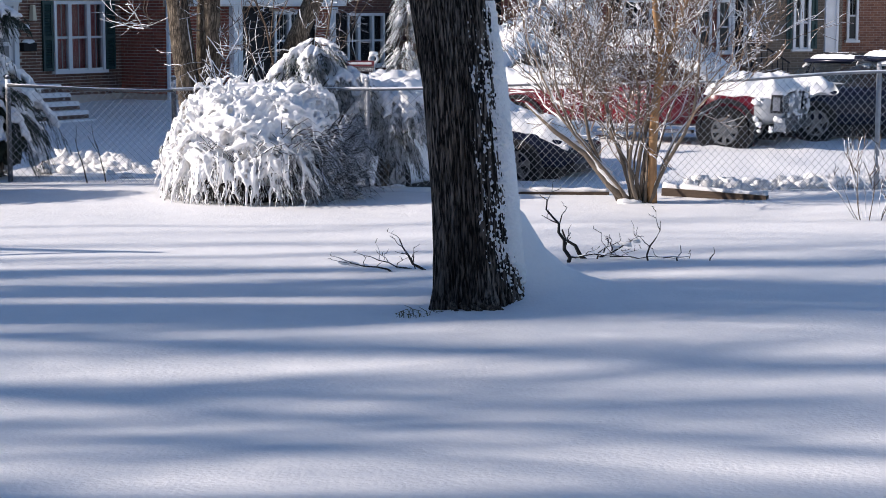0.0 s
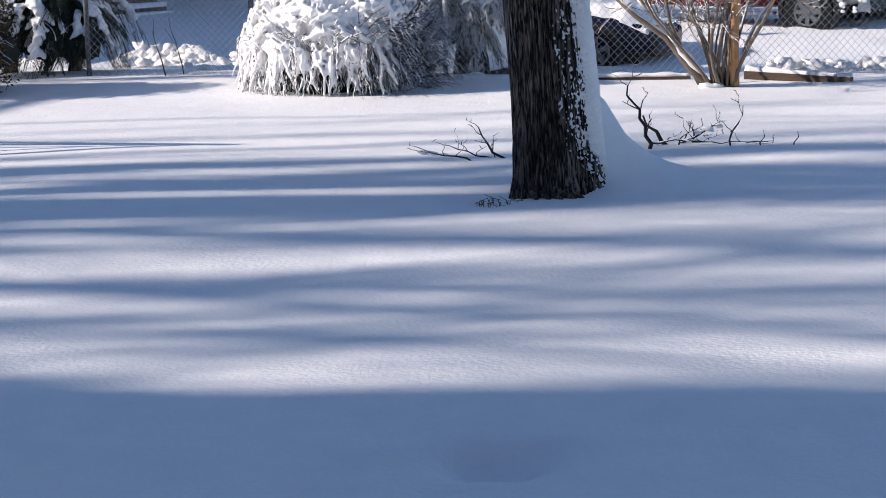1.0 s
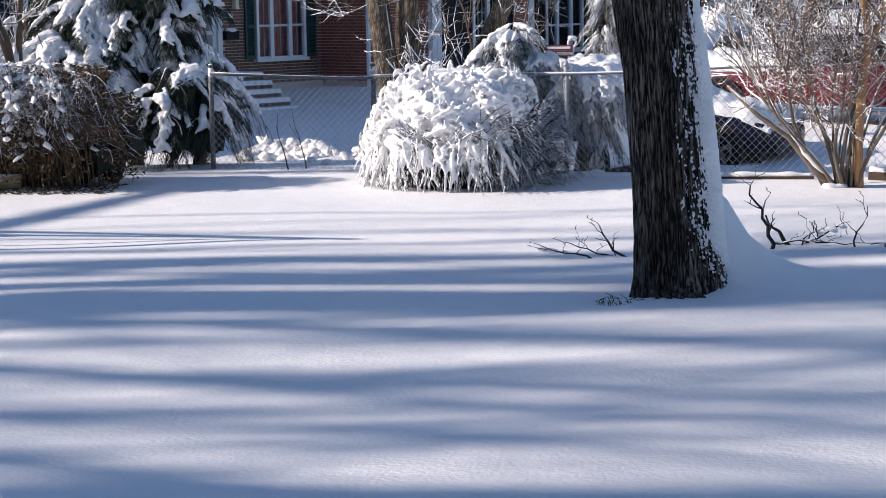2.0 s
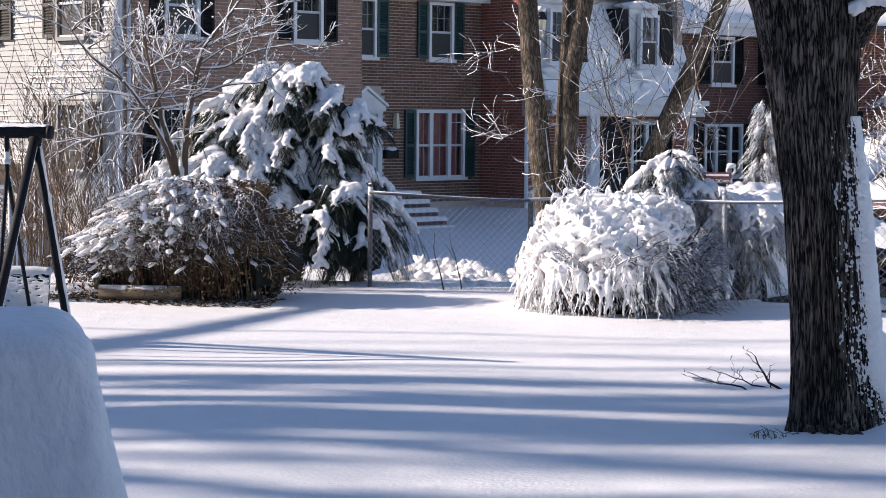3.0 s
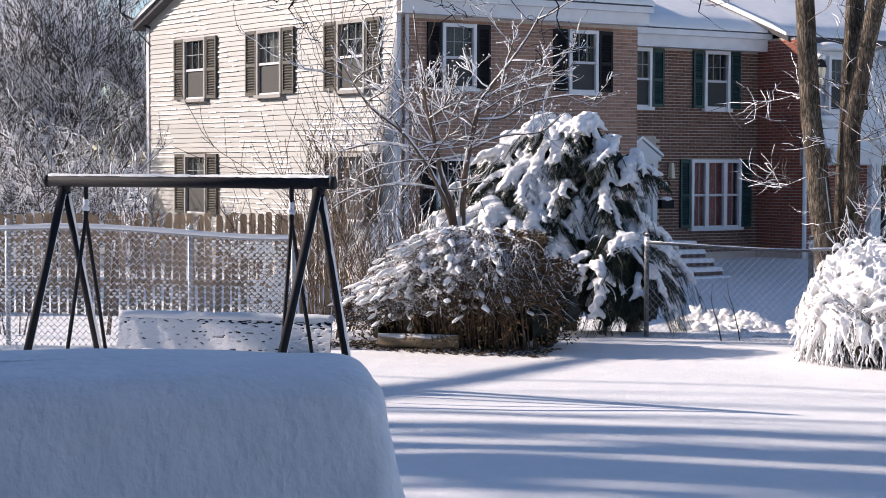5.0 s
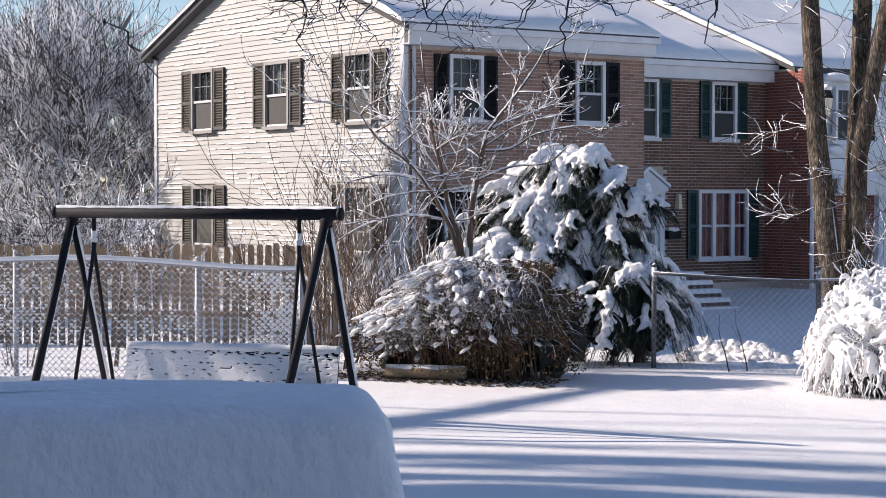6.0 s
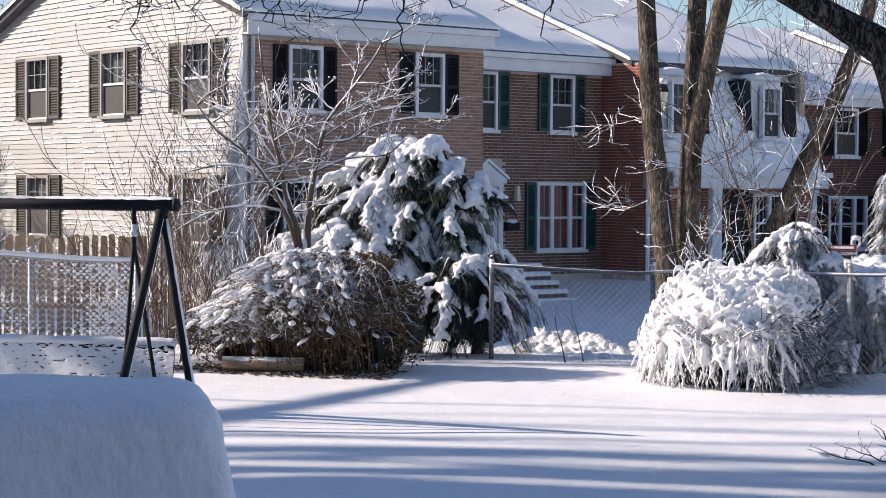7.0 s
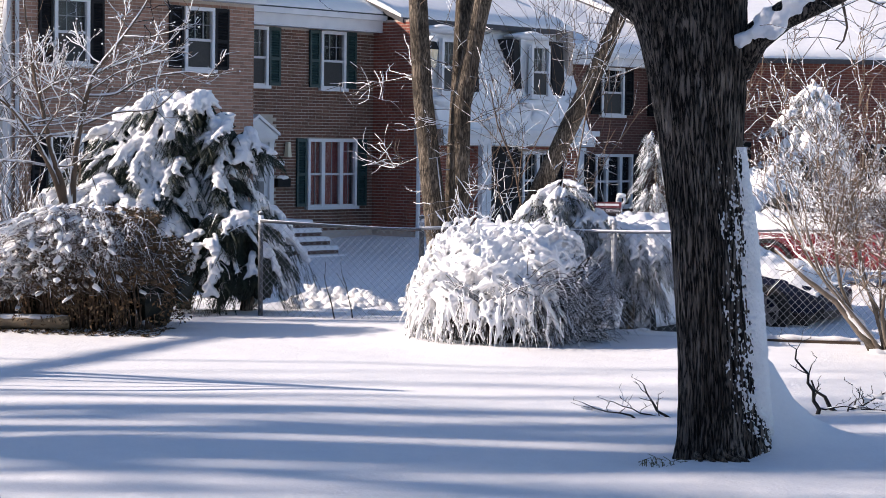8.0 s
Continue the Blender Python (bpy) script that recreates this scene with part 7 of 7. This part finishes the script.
def car(name, m, paint, label, suv=False, snow=0.14, bare=False):
    """A saloon or estate car, nose towards +x, wheels on z = 0."""
    t = thing(name, m, label, "car", "parked cars")
    hi = 0.18 if suv else 0.0
    L = 2.2
    body = part("body", loft(Mesh(), [(-L, 0.7, 0.4, 0.8 + hi), (-L + 0.12, 0.84, 0.28, 0.95 + hi), (-1.4, 0.9, 0.24, 0.98 + hi), (0, 0.91, 0.22, 0.95 + hi), (0.9, 0.9, 0.22, 0.94 + hi), (1.6, 0.88, 0.24, 0.84 + hi), (2.0, 0.82, 0.26, 0.74 + hi), (L, 0.66, 0.34, 0.62 + hi)]), paint, t, smooth=True)
    back = -2.0 if suv else -1.55
    top = 1.45 + hi
    cab = [(back, 0.78, 0.85 + hi, 0.98 + hi), (back + (0.25 if suv else 0.7), 0.7, 0.85 + hi, top - 0.03), (-0.4, 0.68, 0.85 + hi, top), (0.15, 0.68, 0.85 + hi, top - 0.05), (1.05, 0.8, 0.85 + hi, 0.96 + hi)]
    part("cabin", loft(Mesh(), cab), M_CARGLASS, t, "dark car windows", smooth=True)
    part("roof", loft(Mesh(), [(back + (0.3 if suv else 0.72), 0.64, top - 0.06, top + 0.01), (-0.4, 0.66, top - 0.04, top + 0.03), (0.2, 0.64, top - 0.09, top)]), paint, t, smooth=True)
    g = Mesh()
    for s in (-1, 1):
        for x in (-0.45, back + 0.75):
            g.tube([(x, s * 0.87, 0.9 + hi), (x - 0.05, s * 0.7, top - 0.03)], [0.035, 0.03], 4)
    part("pillars", g, paint, t)
    for x in (-1.32, 1.36):
        for y in (-0.82, 0.82):
            part("wheel_arch", Mesh().disc_ring(pose(x, y, 0.33), 0.3, 0.385, -0.1, 0.1, 24), M_PLASTIC, t)
            wheel(t, x, y * 1.005, 0.32, 0.2, 0.225)
    for y in (-0.62, 0.62):
        part("headlight", Mesh().blob((2.08, y, 0.63 + hi), (0.11, 0.17, 0.075), 1, 0.1, 12, 8), M_CHROME, t, smooth=True)
        part("tail_light", Mesh().blob((-2.12, y, 0.78 + hi), (0.08, 0.14, 0.09), 2, 0.1, 12, 8), M_TAIL, t, smooth=True)
    # black block added to hide the sunlit strip of ground beneath
    part("underbody_filler", Mesh().box(-1.95, 1.95, -0.68, 0.68, 0.06, 0.32, cut=0.03), M_PLASTIC, t)
    part("grille", Mesh().box(2.1, 2.215, -0.4, 0.4, 0.42, 0.58), M_PLASTIC, t)
    part("bumper", Mesh().box(2.05, 2.2, -0.7, 0.7, 0.24, 0.38, cut=0.02), M_PLASTIC, t)

    def zf(x):
        pts = [(-2.2, 0.86 + hi), (-1.6, 0.98 + hi), (back + 0.6, top if suv else 1.3), (-0.4, top + 0.03), (0.2, top - 0.02), (1.0, 0.97 + hi), (1.7, 0.86 + hi), (2.15, 0.7 + hi)]
        for (a, b), (c, d) in zip(pts, pts[1:]):
            if x <= c:
                return b + (d - b) * max(0.0, (x - a) / max(1e-6, c - a))
        return pts[-1][1]
    if bare:
        snow_sheet(t, 0.95, 2.12, 0.84, zf, snow, 3.0 + m.translation.x, "hood_snow")
        snow_sheet(t, back + 0.75, 0.15, 0.66, zf, 0.1, 5.0, "roof_snow")
    elif snow:
        snow_sheet(t, 0.25, 2.12, 0.8, zf, snow, 3.0 + m.translation.x, "hood_snow")
        snow_sheet(t, back + 0.35, 0.3, 0.68, zf, snow * 1.2, 5.0 + m.translation.x, "roof_snow")
        snow_sheet(t, -2.15, back + 0.4, 0.78, zf, snow * 0.9, 7.0, "trunk_snow")
    return t


def heading(dx, dy):
    return math.degrees(math.atan2(dy, dx))


car("dark_sedan", pose(0.19, 28.93, -0.74, 0, 0, heading(0.93, -0.36)), M_BLACKPAINT, "midnight blue sedan with a snow-covered hood and alloy wheels")
car("white_car", pose(-0.75, 25.6, -0.66, 0, 0, heading(-0.45, -0.9)), M_WHITEPAINT, "white car under thick snow nosed up to a fence", snow=0.2)
car("dark_sedan", pose(7.8, 33.76, -0.42, 0, 0, heading(-0.97, -0.1)), M_BLACKPAINT, "dark sedan half covered with snow beside a pickup", snow=0.16, bare=True)
rack = car("estate_car", pose(8.25, 39.4, -0.62, 0, 0, heading(-0.5, -0.85)), M_BLACKPAINT, "dark estate car with a snowy roof rack", snow=0.06, bare=True)
for q in (-0.6, -0.1):
    part("roof_bar", Mesh().box(q - 0.03, q + 0.03, -0.62, 0.62, 1.53, 1.57), M_PLASTIC, rack)
car("white_car", pose(1.1, 37.5, -0.3, 0, 0, heading(-0.6, -0.8)), M_SILVER, "parked car hidden under a hump of snow", snow=0.3)


def pickup(m):
    t = thing("pickup_truck", m, "red pickup truck with big tyres and snow-piled hood", "truck", "parked cars")
    part("hood", loft(Mesh(), [(1.1, 0.92, 0.5, 1.12), (1.4, 0.93, 0.5, 1.13), (2.0, 0.92, 0.52, 1.1), (2.35, 0.86, 0.56, 1.02)]), M_REDPAINT, t, smooth=True)
    part("bed", loft(Mesh(), [(-3.1, 0.9, 0.5, 1.15), (-3.0, 0.94, 0.48, 1.17), (-0.8, 0.95, 0.48, 1.17), (-0.72, 0.95, 0.48, 1.17)]), M_REDPAINT, t, smooth=True)
    part("cab", loft(Mesh(), [(-0.7, 0.94, 0.46, 1.18), (0.4, 0.95, 0.46, 1.18), (1.13, 0.94, 0.46, 1.15)]), M_REDPAINT, t, smooth=True)
    part("cab_glass", loft(Mesh(), [(-0.65, 0.84, 1.1, 1.7), (-0.2, 0.8, 1.1, 1.76), (0.5, 0.78, 1.1, 1.74), (1.2, 0.86, 1.1, 1.18)]), M_CARGLASS, t, smooth=True)
    part("roof", loft(Mesh(), [(-0.67, 0.78, 1.7, 1.79), (-0.1, 0.8, 1.74, 1.83), (0.55, 0.76, 1.7, 1.78)]), M_REDPAINT, t, smooth=True)
    part("grille", Mesh().box(2.3, 2.42, -0.5, 0.5, 0.68, 1.0, cut=0.02), M_PLASTIC, t)
    part("bumper", Mesh().box(2.3, 2.52, -0.92, 0.92, 0.42, 0.64, cut=0.03), M_CHROME, t, "chrome bumper caked with snow")
    part("front_fender", loft(Mesh(), [(1.98, 0.945, 0.5, 1.08), (2.2, 0.935, 0.52, 1.06), (2.42, 0.88, 0.56, 1.0)]), M_SILVER, t, "grey slush-caked fender", smooth=True)
    for y in (-0.72, 0.72):
        h = part("headlight", Mesh().box(2.25, 2.46, y - 0.23, y + 0.23, 0.72, 1.02, cut=0.02), M_PLASTIC, t)
        for k in (0, 1):
            part("lens", Mesh().box(2.45, 2.475, y - 0.2, y + 0.2, 0.74 + 0.14 * k, 0.86 + 0.14 * k, cut=0.008), M_CHROME, h)
        sy = math.copysign(0.24, y)
        part("side_lens", Mesh().box(2.3, 2.42, min(y + sy, y + sy * 0.9), max(y + sy, y + sy * 0.9), 0.76, 0.98), M_CHROME, h)
    for x in (-2.2, 1.5):
        for y in (-0.86, 0.86):
            part("wheel_arch", Mesh().disc_ring(pose(x, y, 0.45), 0.43, 0.5, -0.12, 0.11, 28), M_PLASTIC, t)
            wheel(t, x, y, 0.41, 0.27, 0.23, 8)
    for y in (-0.98, 0.98):
        part("running_board", Mesh().box(-0.7, 0.95, y - 0.1, y + 0.1, 0.36, 0.41), M_CHROME, t)
    snow_sheet(t, 1.1, 2.45, 0.9, lambda x: 1.14 - 0.04 * (x - 1.1), 0.22, 2.0, "hood_snow")
    snow_sheet(t, -0.7, 0.65, 0.78, lambda x: 1.82, 0.24, 4.0, "roof_snow")
    snow_sheet(t, 0.5, 1.35, 0.8, lambda x: 1.78 - 0.72 * (x - 0.5), 0.16, 6.0, "windscreen_snow")
    snow_sheet(t, -3.05, -0.75, 0.9, lambda x: 1.17, 0.2, 8.0, "bed_snow")
    # snow caked round the nose and the front corner
    rk = random.Random(12)
    g = Mesh()
    for k in range(120):
        u, z = rk.uniform(-0.5, 1.8), rk.uniform(0.42, 1.08)
        x, y = (2.44 + u, -0.95) if u < 0 else (2.47, -0.93 + u)
        if z > 0.68 and -0.32 < u < 0.34:
            continue
        if 0.68 < z < 1.0 and 0.42 < u < 1.4 and k % 3:
            continue
        sz = rk.uniform(0.025, 0.065)
        g.blob((x, y, z), (sz if u < 0 else sz * 0.5, sz if u > 0 else sz * 0.5, sz * 0.75), k, 0.8, 9, 7)
    tagged(part("nose_snow", g, M_SNOW, t, "snow caked on the nose and bumper", smooth=True), kind="stuff")


fd = Vector((0.91, -0.41)).normalized()
pickup(pose(5.13 - 1.5 * fd.x, 32.1 - 1.5 * fd.y, -0.55, 0, 0, heading(fd.x, fd.y)))

# ---------------------------------------------------------------- steps, lamps, sign
ST = thing("stoop", row_pose(0), "concrete entrance steps thick with snow", "steps")
for k in range(5):
    z1 = 0.23 - 0.165 * k
    y0, y1 = -1.0 - 0.32 * (k + 1), (-1.0 - 0.32 * k) if k else 0.0
    s = part("step", Mesh().box(24.7, 26.55 - 0.05 * k, y0, y1, -0.7, z1), M_CONCRETE, ST)
    g = Mesh().box(24.68, 26.56 - 0.05 * k, y0 - 0.02, y0 + 0.32 if k else 0.0, z1 + 0.003, z1 + 0.09, cut=0.025)
    part("tread_snow", g, M_SNOW, s)


def street_lamp(x, y, h, label):
    t = thing("street_lamp", pose(x, y, ground_z(x, y)), label, "lamp")
    part("pole", Mesh().tube([(0, 0, -0.1), (0, 0, h - 0.35)], [0.016, 0.014], 8), M_RAIL, t, smooth=True)
    hd = part("lantern", Mesh().tube([(0, 0, h - 0.35), (0, 0, h - 0.3), (0, 0, h - 0.06)], [0.05, 0.07, 0.1], 8), M_LAMPGLASS, t, "pale frosted lantern")
    part("hood", Mesh().tube([(0, 0, h - 0.06), (0, 0, h + 0.1), (0, 0, h + 0.16)], [0.115, 0.05, 0.01], 8), M_PLASTIC, hd)
    part("hood_snow", Mesh().blob((0, 0, h + 0.1), (0.09, 0.09, 0.06), 1, 0.2), M_SNOW, hd, smooth=True)


GL = thing("garden_post", pose(-1.08, 31.05, ground_z(-1.08, 31.05)), "short white garden post with a round snow-capped top", "post")
hi = 1.12 - ground_z(-1.08, 31.05)
part("pole", Mesh().tube([(0, 0, -0.1), (0, 0, hi - 0.12)], [0.028, 0.028], 8), M_WHITE, GL, smooth=True)
part("ring", Mesh().disc_ring(pose(0, 0, hi - 0.06), 0.045, 0.085, -0.03, 0.03, 20), M_WHITE, GL, smooth=True)
part("snow_cap", Mesh().blob((0, 0, hi + 0.02), (0.08, 0.06, 0.04), 3, 0.3), M_SNOW, GL, smooth=True)
street_lamp(-4.04, 29.68, 3.85, "tall street lamp with a frosted lantern among trunks")

SG = thing("yard_sign", pose(-1.25, 29.95, ground_z(-1.25, 29.95), 0, 0, -2), "maroon and dark lettered yard sign with snow at its foot", "sign")
b = 1.0 - ground_z(-1.25, 29.95)
part("post", Mesh().tube([(-0.15, 0.02, -0.1), (-0.15, 0.02, b)], [0.015, 0.015], 6).tube([(0.15, 0.02, -0.1), (0.15, 0.02, b)], [0.015, 0.015], 6), M_WHITE, SG)
part("upper_band", Mesh().box(-0.22, 0.22, -0.01, 0.01, b - 0.03, b + 0.06), M_SIGN, SG)
part("lower_band", Mesh().box(-0.22, 0.22, -0.01, 0.01, b - 0.12, b - 0.032), M_SIGNDK, SG)
part("text_bar", Mesh().box(-0.18, 0.18, -0.014, -0.011, b, b + 0.035), M_WHITE, SG)
fc = bpy.data.curves.new("lettering", "FONT")
fc.body, fc.size, fc.extrude, fc.align_x = "ZERO DOWN!", 0.07, 0.001, "CENTER"
fc.materials.append(M_WHITE)
tx = new("lettering", fc)
tx.parent = SG
tx.matrix_basis = pose(0, -0.013, b - 0.1, 90)

# satellite dish on the gable's far end
D = thing("satellite_dish", row_pose(1.4) @ pose(S0 - 0.35, DEEP + 0.75, 5.35), "grey satellite dish on a roof corner arm", "satellite dish")
part("mast", Mesh().tube([(0.3, -0.9, -0.3), (0.1, -0.1, 0.0), (0.0, 0.05, 0.1), (0.0, 0.05, 0.4)], [0.03, 0.03, 0.03, 0.03], 8).tube([(0.3, -0.9, -0.7), (0.0, 0.03, 0.1)], [0.015, 0.015], 6), M_PLASTIC, D)
g = Mesh()
md = Matrix.Translation((0.0, 0.05, 0.6)) @ Vector((-0.76, 0.43, 0.5)).to_track_quat("Z", "Y").to_matrix().to_4x4()
for j in range(7):
    for i in range(24):
        r = 0.27 * j / 6
        g.v.append(tuple(md @ Vector((r * math.cos(2 * math.pi * i / 24), 1.2 * r * math.sin(2 * math.pi * i / 24), 0.7 * r * r))))
for j in range(6):
    for i in range(24):
        i2 = (i + 1) % 24
        g.f.append((j * 24 + i, j * 24 + i2, (j + 1) * 24 + i2, (j + 1) * 24 + i))
part("reflector", g, M_RAIL, D, smooth=True)
part("feed_arm", Mesh().tube([(0.0, 0.05, 0.4), tuple(md @ Vector((0, -0.25, 0.5)))], [0.018, 0.015], 6).blob(tuple(md @ Vector((0, -0.25, 0.5))), (0.05, 0.05, 0.07), 2, 0.1), M_PLASTIC, D)

# stoop rail and post lamp across the lot
RL = thing("stoop_railing", pose(8.4, 50.3, 0, 0, 0, 12), "black iron stoop railing with a lantern post", "railing")
for k in range(7):
    part("baluster", Mesh().tube([(0.15 * k, 0, 0), (0.15 * k, 0, 1.0 - 0.09 * k)], [0.014, 0.014], 5), M_BLACK, RL)
part("handrail", Mesh().tube([(-0.1, 0, 1.05), (0.95, 0, 0.42)], [0.022, 0.022], 6), M_BLACK, RL)
lp = part("lamp_post", Mesh().tube([(-0.1, 0, -0.3), (-0.1, 0, 1.15)], [0.05, 0.05], 8), M_BLACK, RL)
part("lantern", Mesh().box(-0.2, 0.0, -0.1, 0.1, 1.15, 1.35, cut=0.06), M_SNOW, lp)

# chunks of ploughed snow
rng = random.Random(55)
t = thing("snow_chunks", pose(0, 21, 0), "lumps of ploughed snow heaped along a fence", "snow", kind="stuff")
g = Mesh()
for k in range(2300):
    x = rng.uniform(-4.8, 6.0) if k < 1600 else rng.uniform(2.3, 6.0)
    y = fence_y(x) + (max(1.0, rng.gauss(1.4 + 1.7 * smoothstep(-0.9, -3.2, x), 0.4)) if x < 2.6 else rng.uniform(0.15, 2.2))
    s = rng.uniform(0.03, 0.12) * (1.0 if x > 2.5 else 0.8 if x < -2.2 else 1.1)
    g.blob((x, y - 21, ground_z(x, y) + s * 0.3), (s, s * rng.uniform(0.6, 1), s * rng.uniform(0.5, 0.9)), k, 1.1, 6, 4, None, 0.0, 3.0)
part("rubble", g, M_SNOW, t, smooth=True)

# ---------------------------------------------------------------- bricks last
rects1 = [(S0, S0 + 0.1, -1, 6)]
for xc, w, a, b in ((20.4, 0.78, 3.36, 4.58), (23.4, 0.74, 3.36, 4.58), (23.2, 1.0, 0.7, 2.05), (20.6, 1.4, 0.7, 2.05)):
    rects1.append((xc - w / 2, xc + w / 2, a - 0.07, b))
bricks(H1, w1, S0 + 0.1, S1, 0.0, 4.7, rects1, M_BRICK["brown"])
rects2 = [(26.03 - 0.33, 26.36, 3.08, 4.4), (27.87, 28.61, 3.08, 4.4), (27.51, 28.97, 0.47, 2.03), (25.5, 26.52, 0, 2.5)]
bricks(H2, w2, 24.9, 29.5, 0.0, 4.42, rects2, M_BRICK["dark"], single=(26.6, 29.5, 2.05, 3.1))
bricks(H3, w3, 0.0, 1.45, 0.0, 4.7, [], M_BRICK["red"], face=29.5, axis="y")
bricks(H3, w3, 29.5, 35.1, 0.0, 1.95, [(33.05, 34.15, 0.43, 1.8), (32.0, 32.9, 0, 1.9)], M_BRICK["red"])
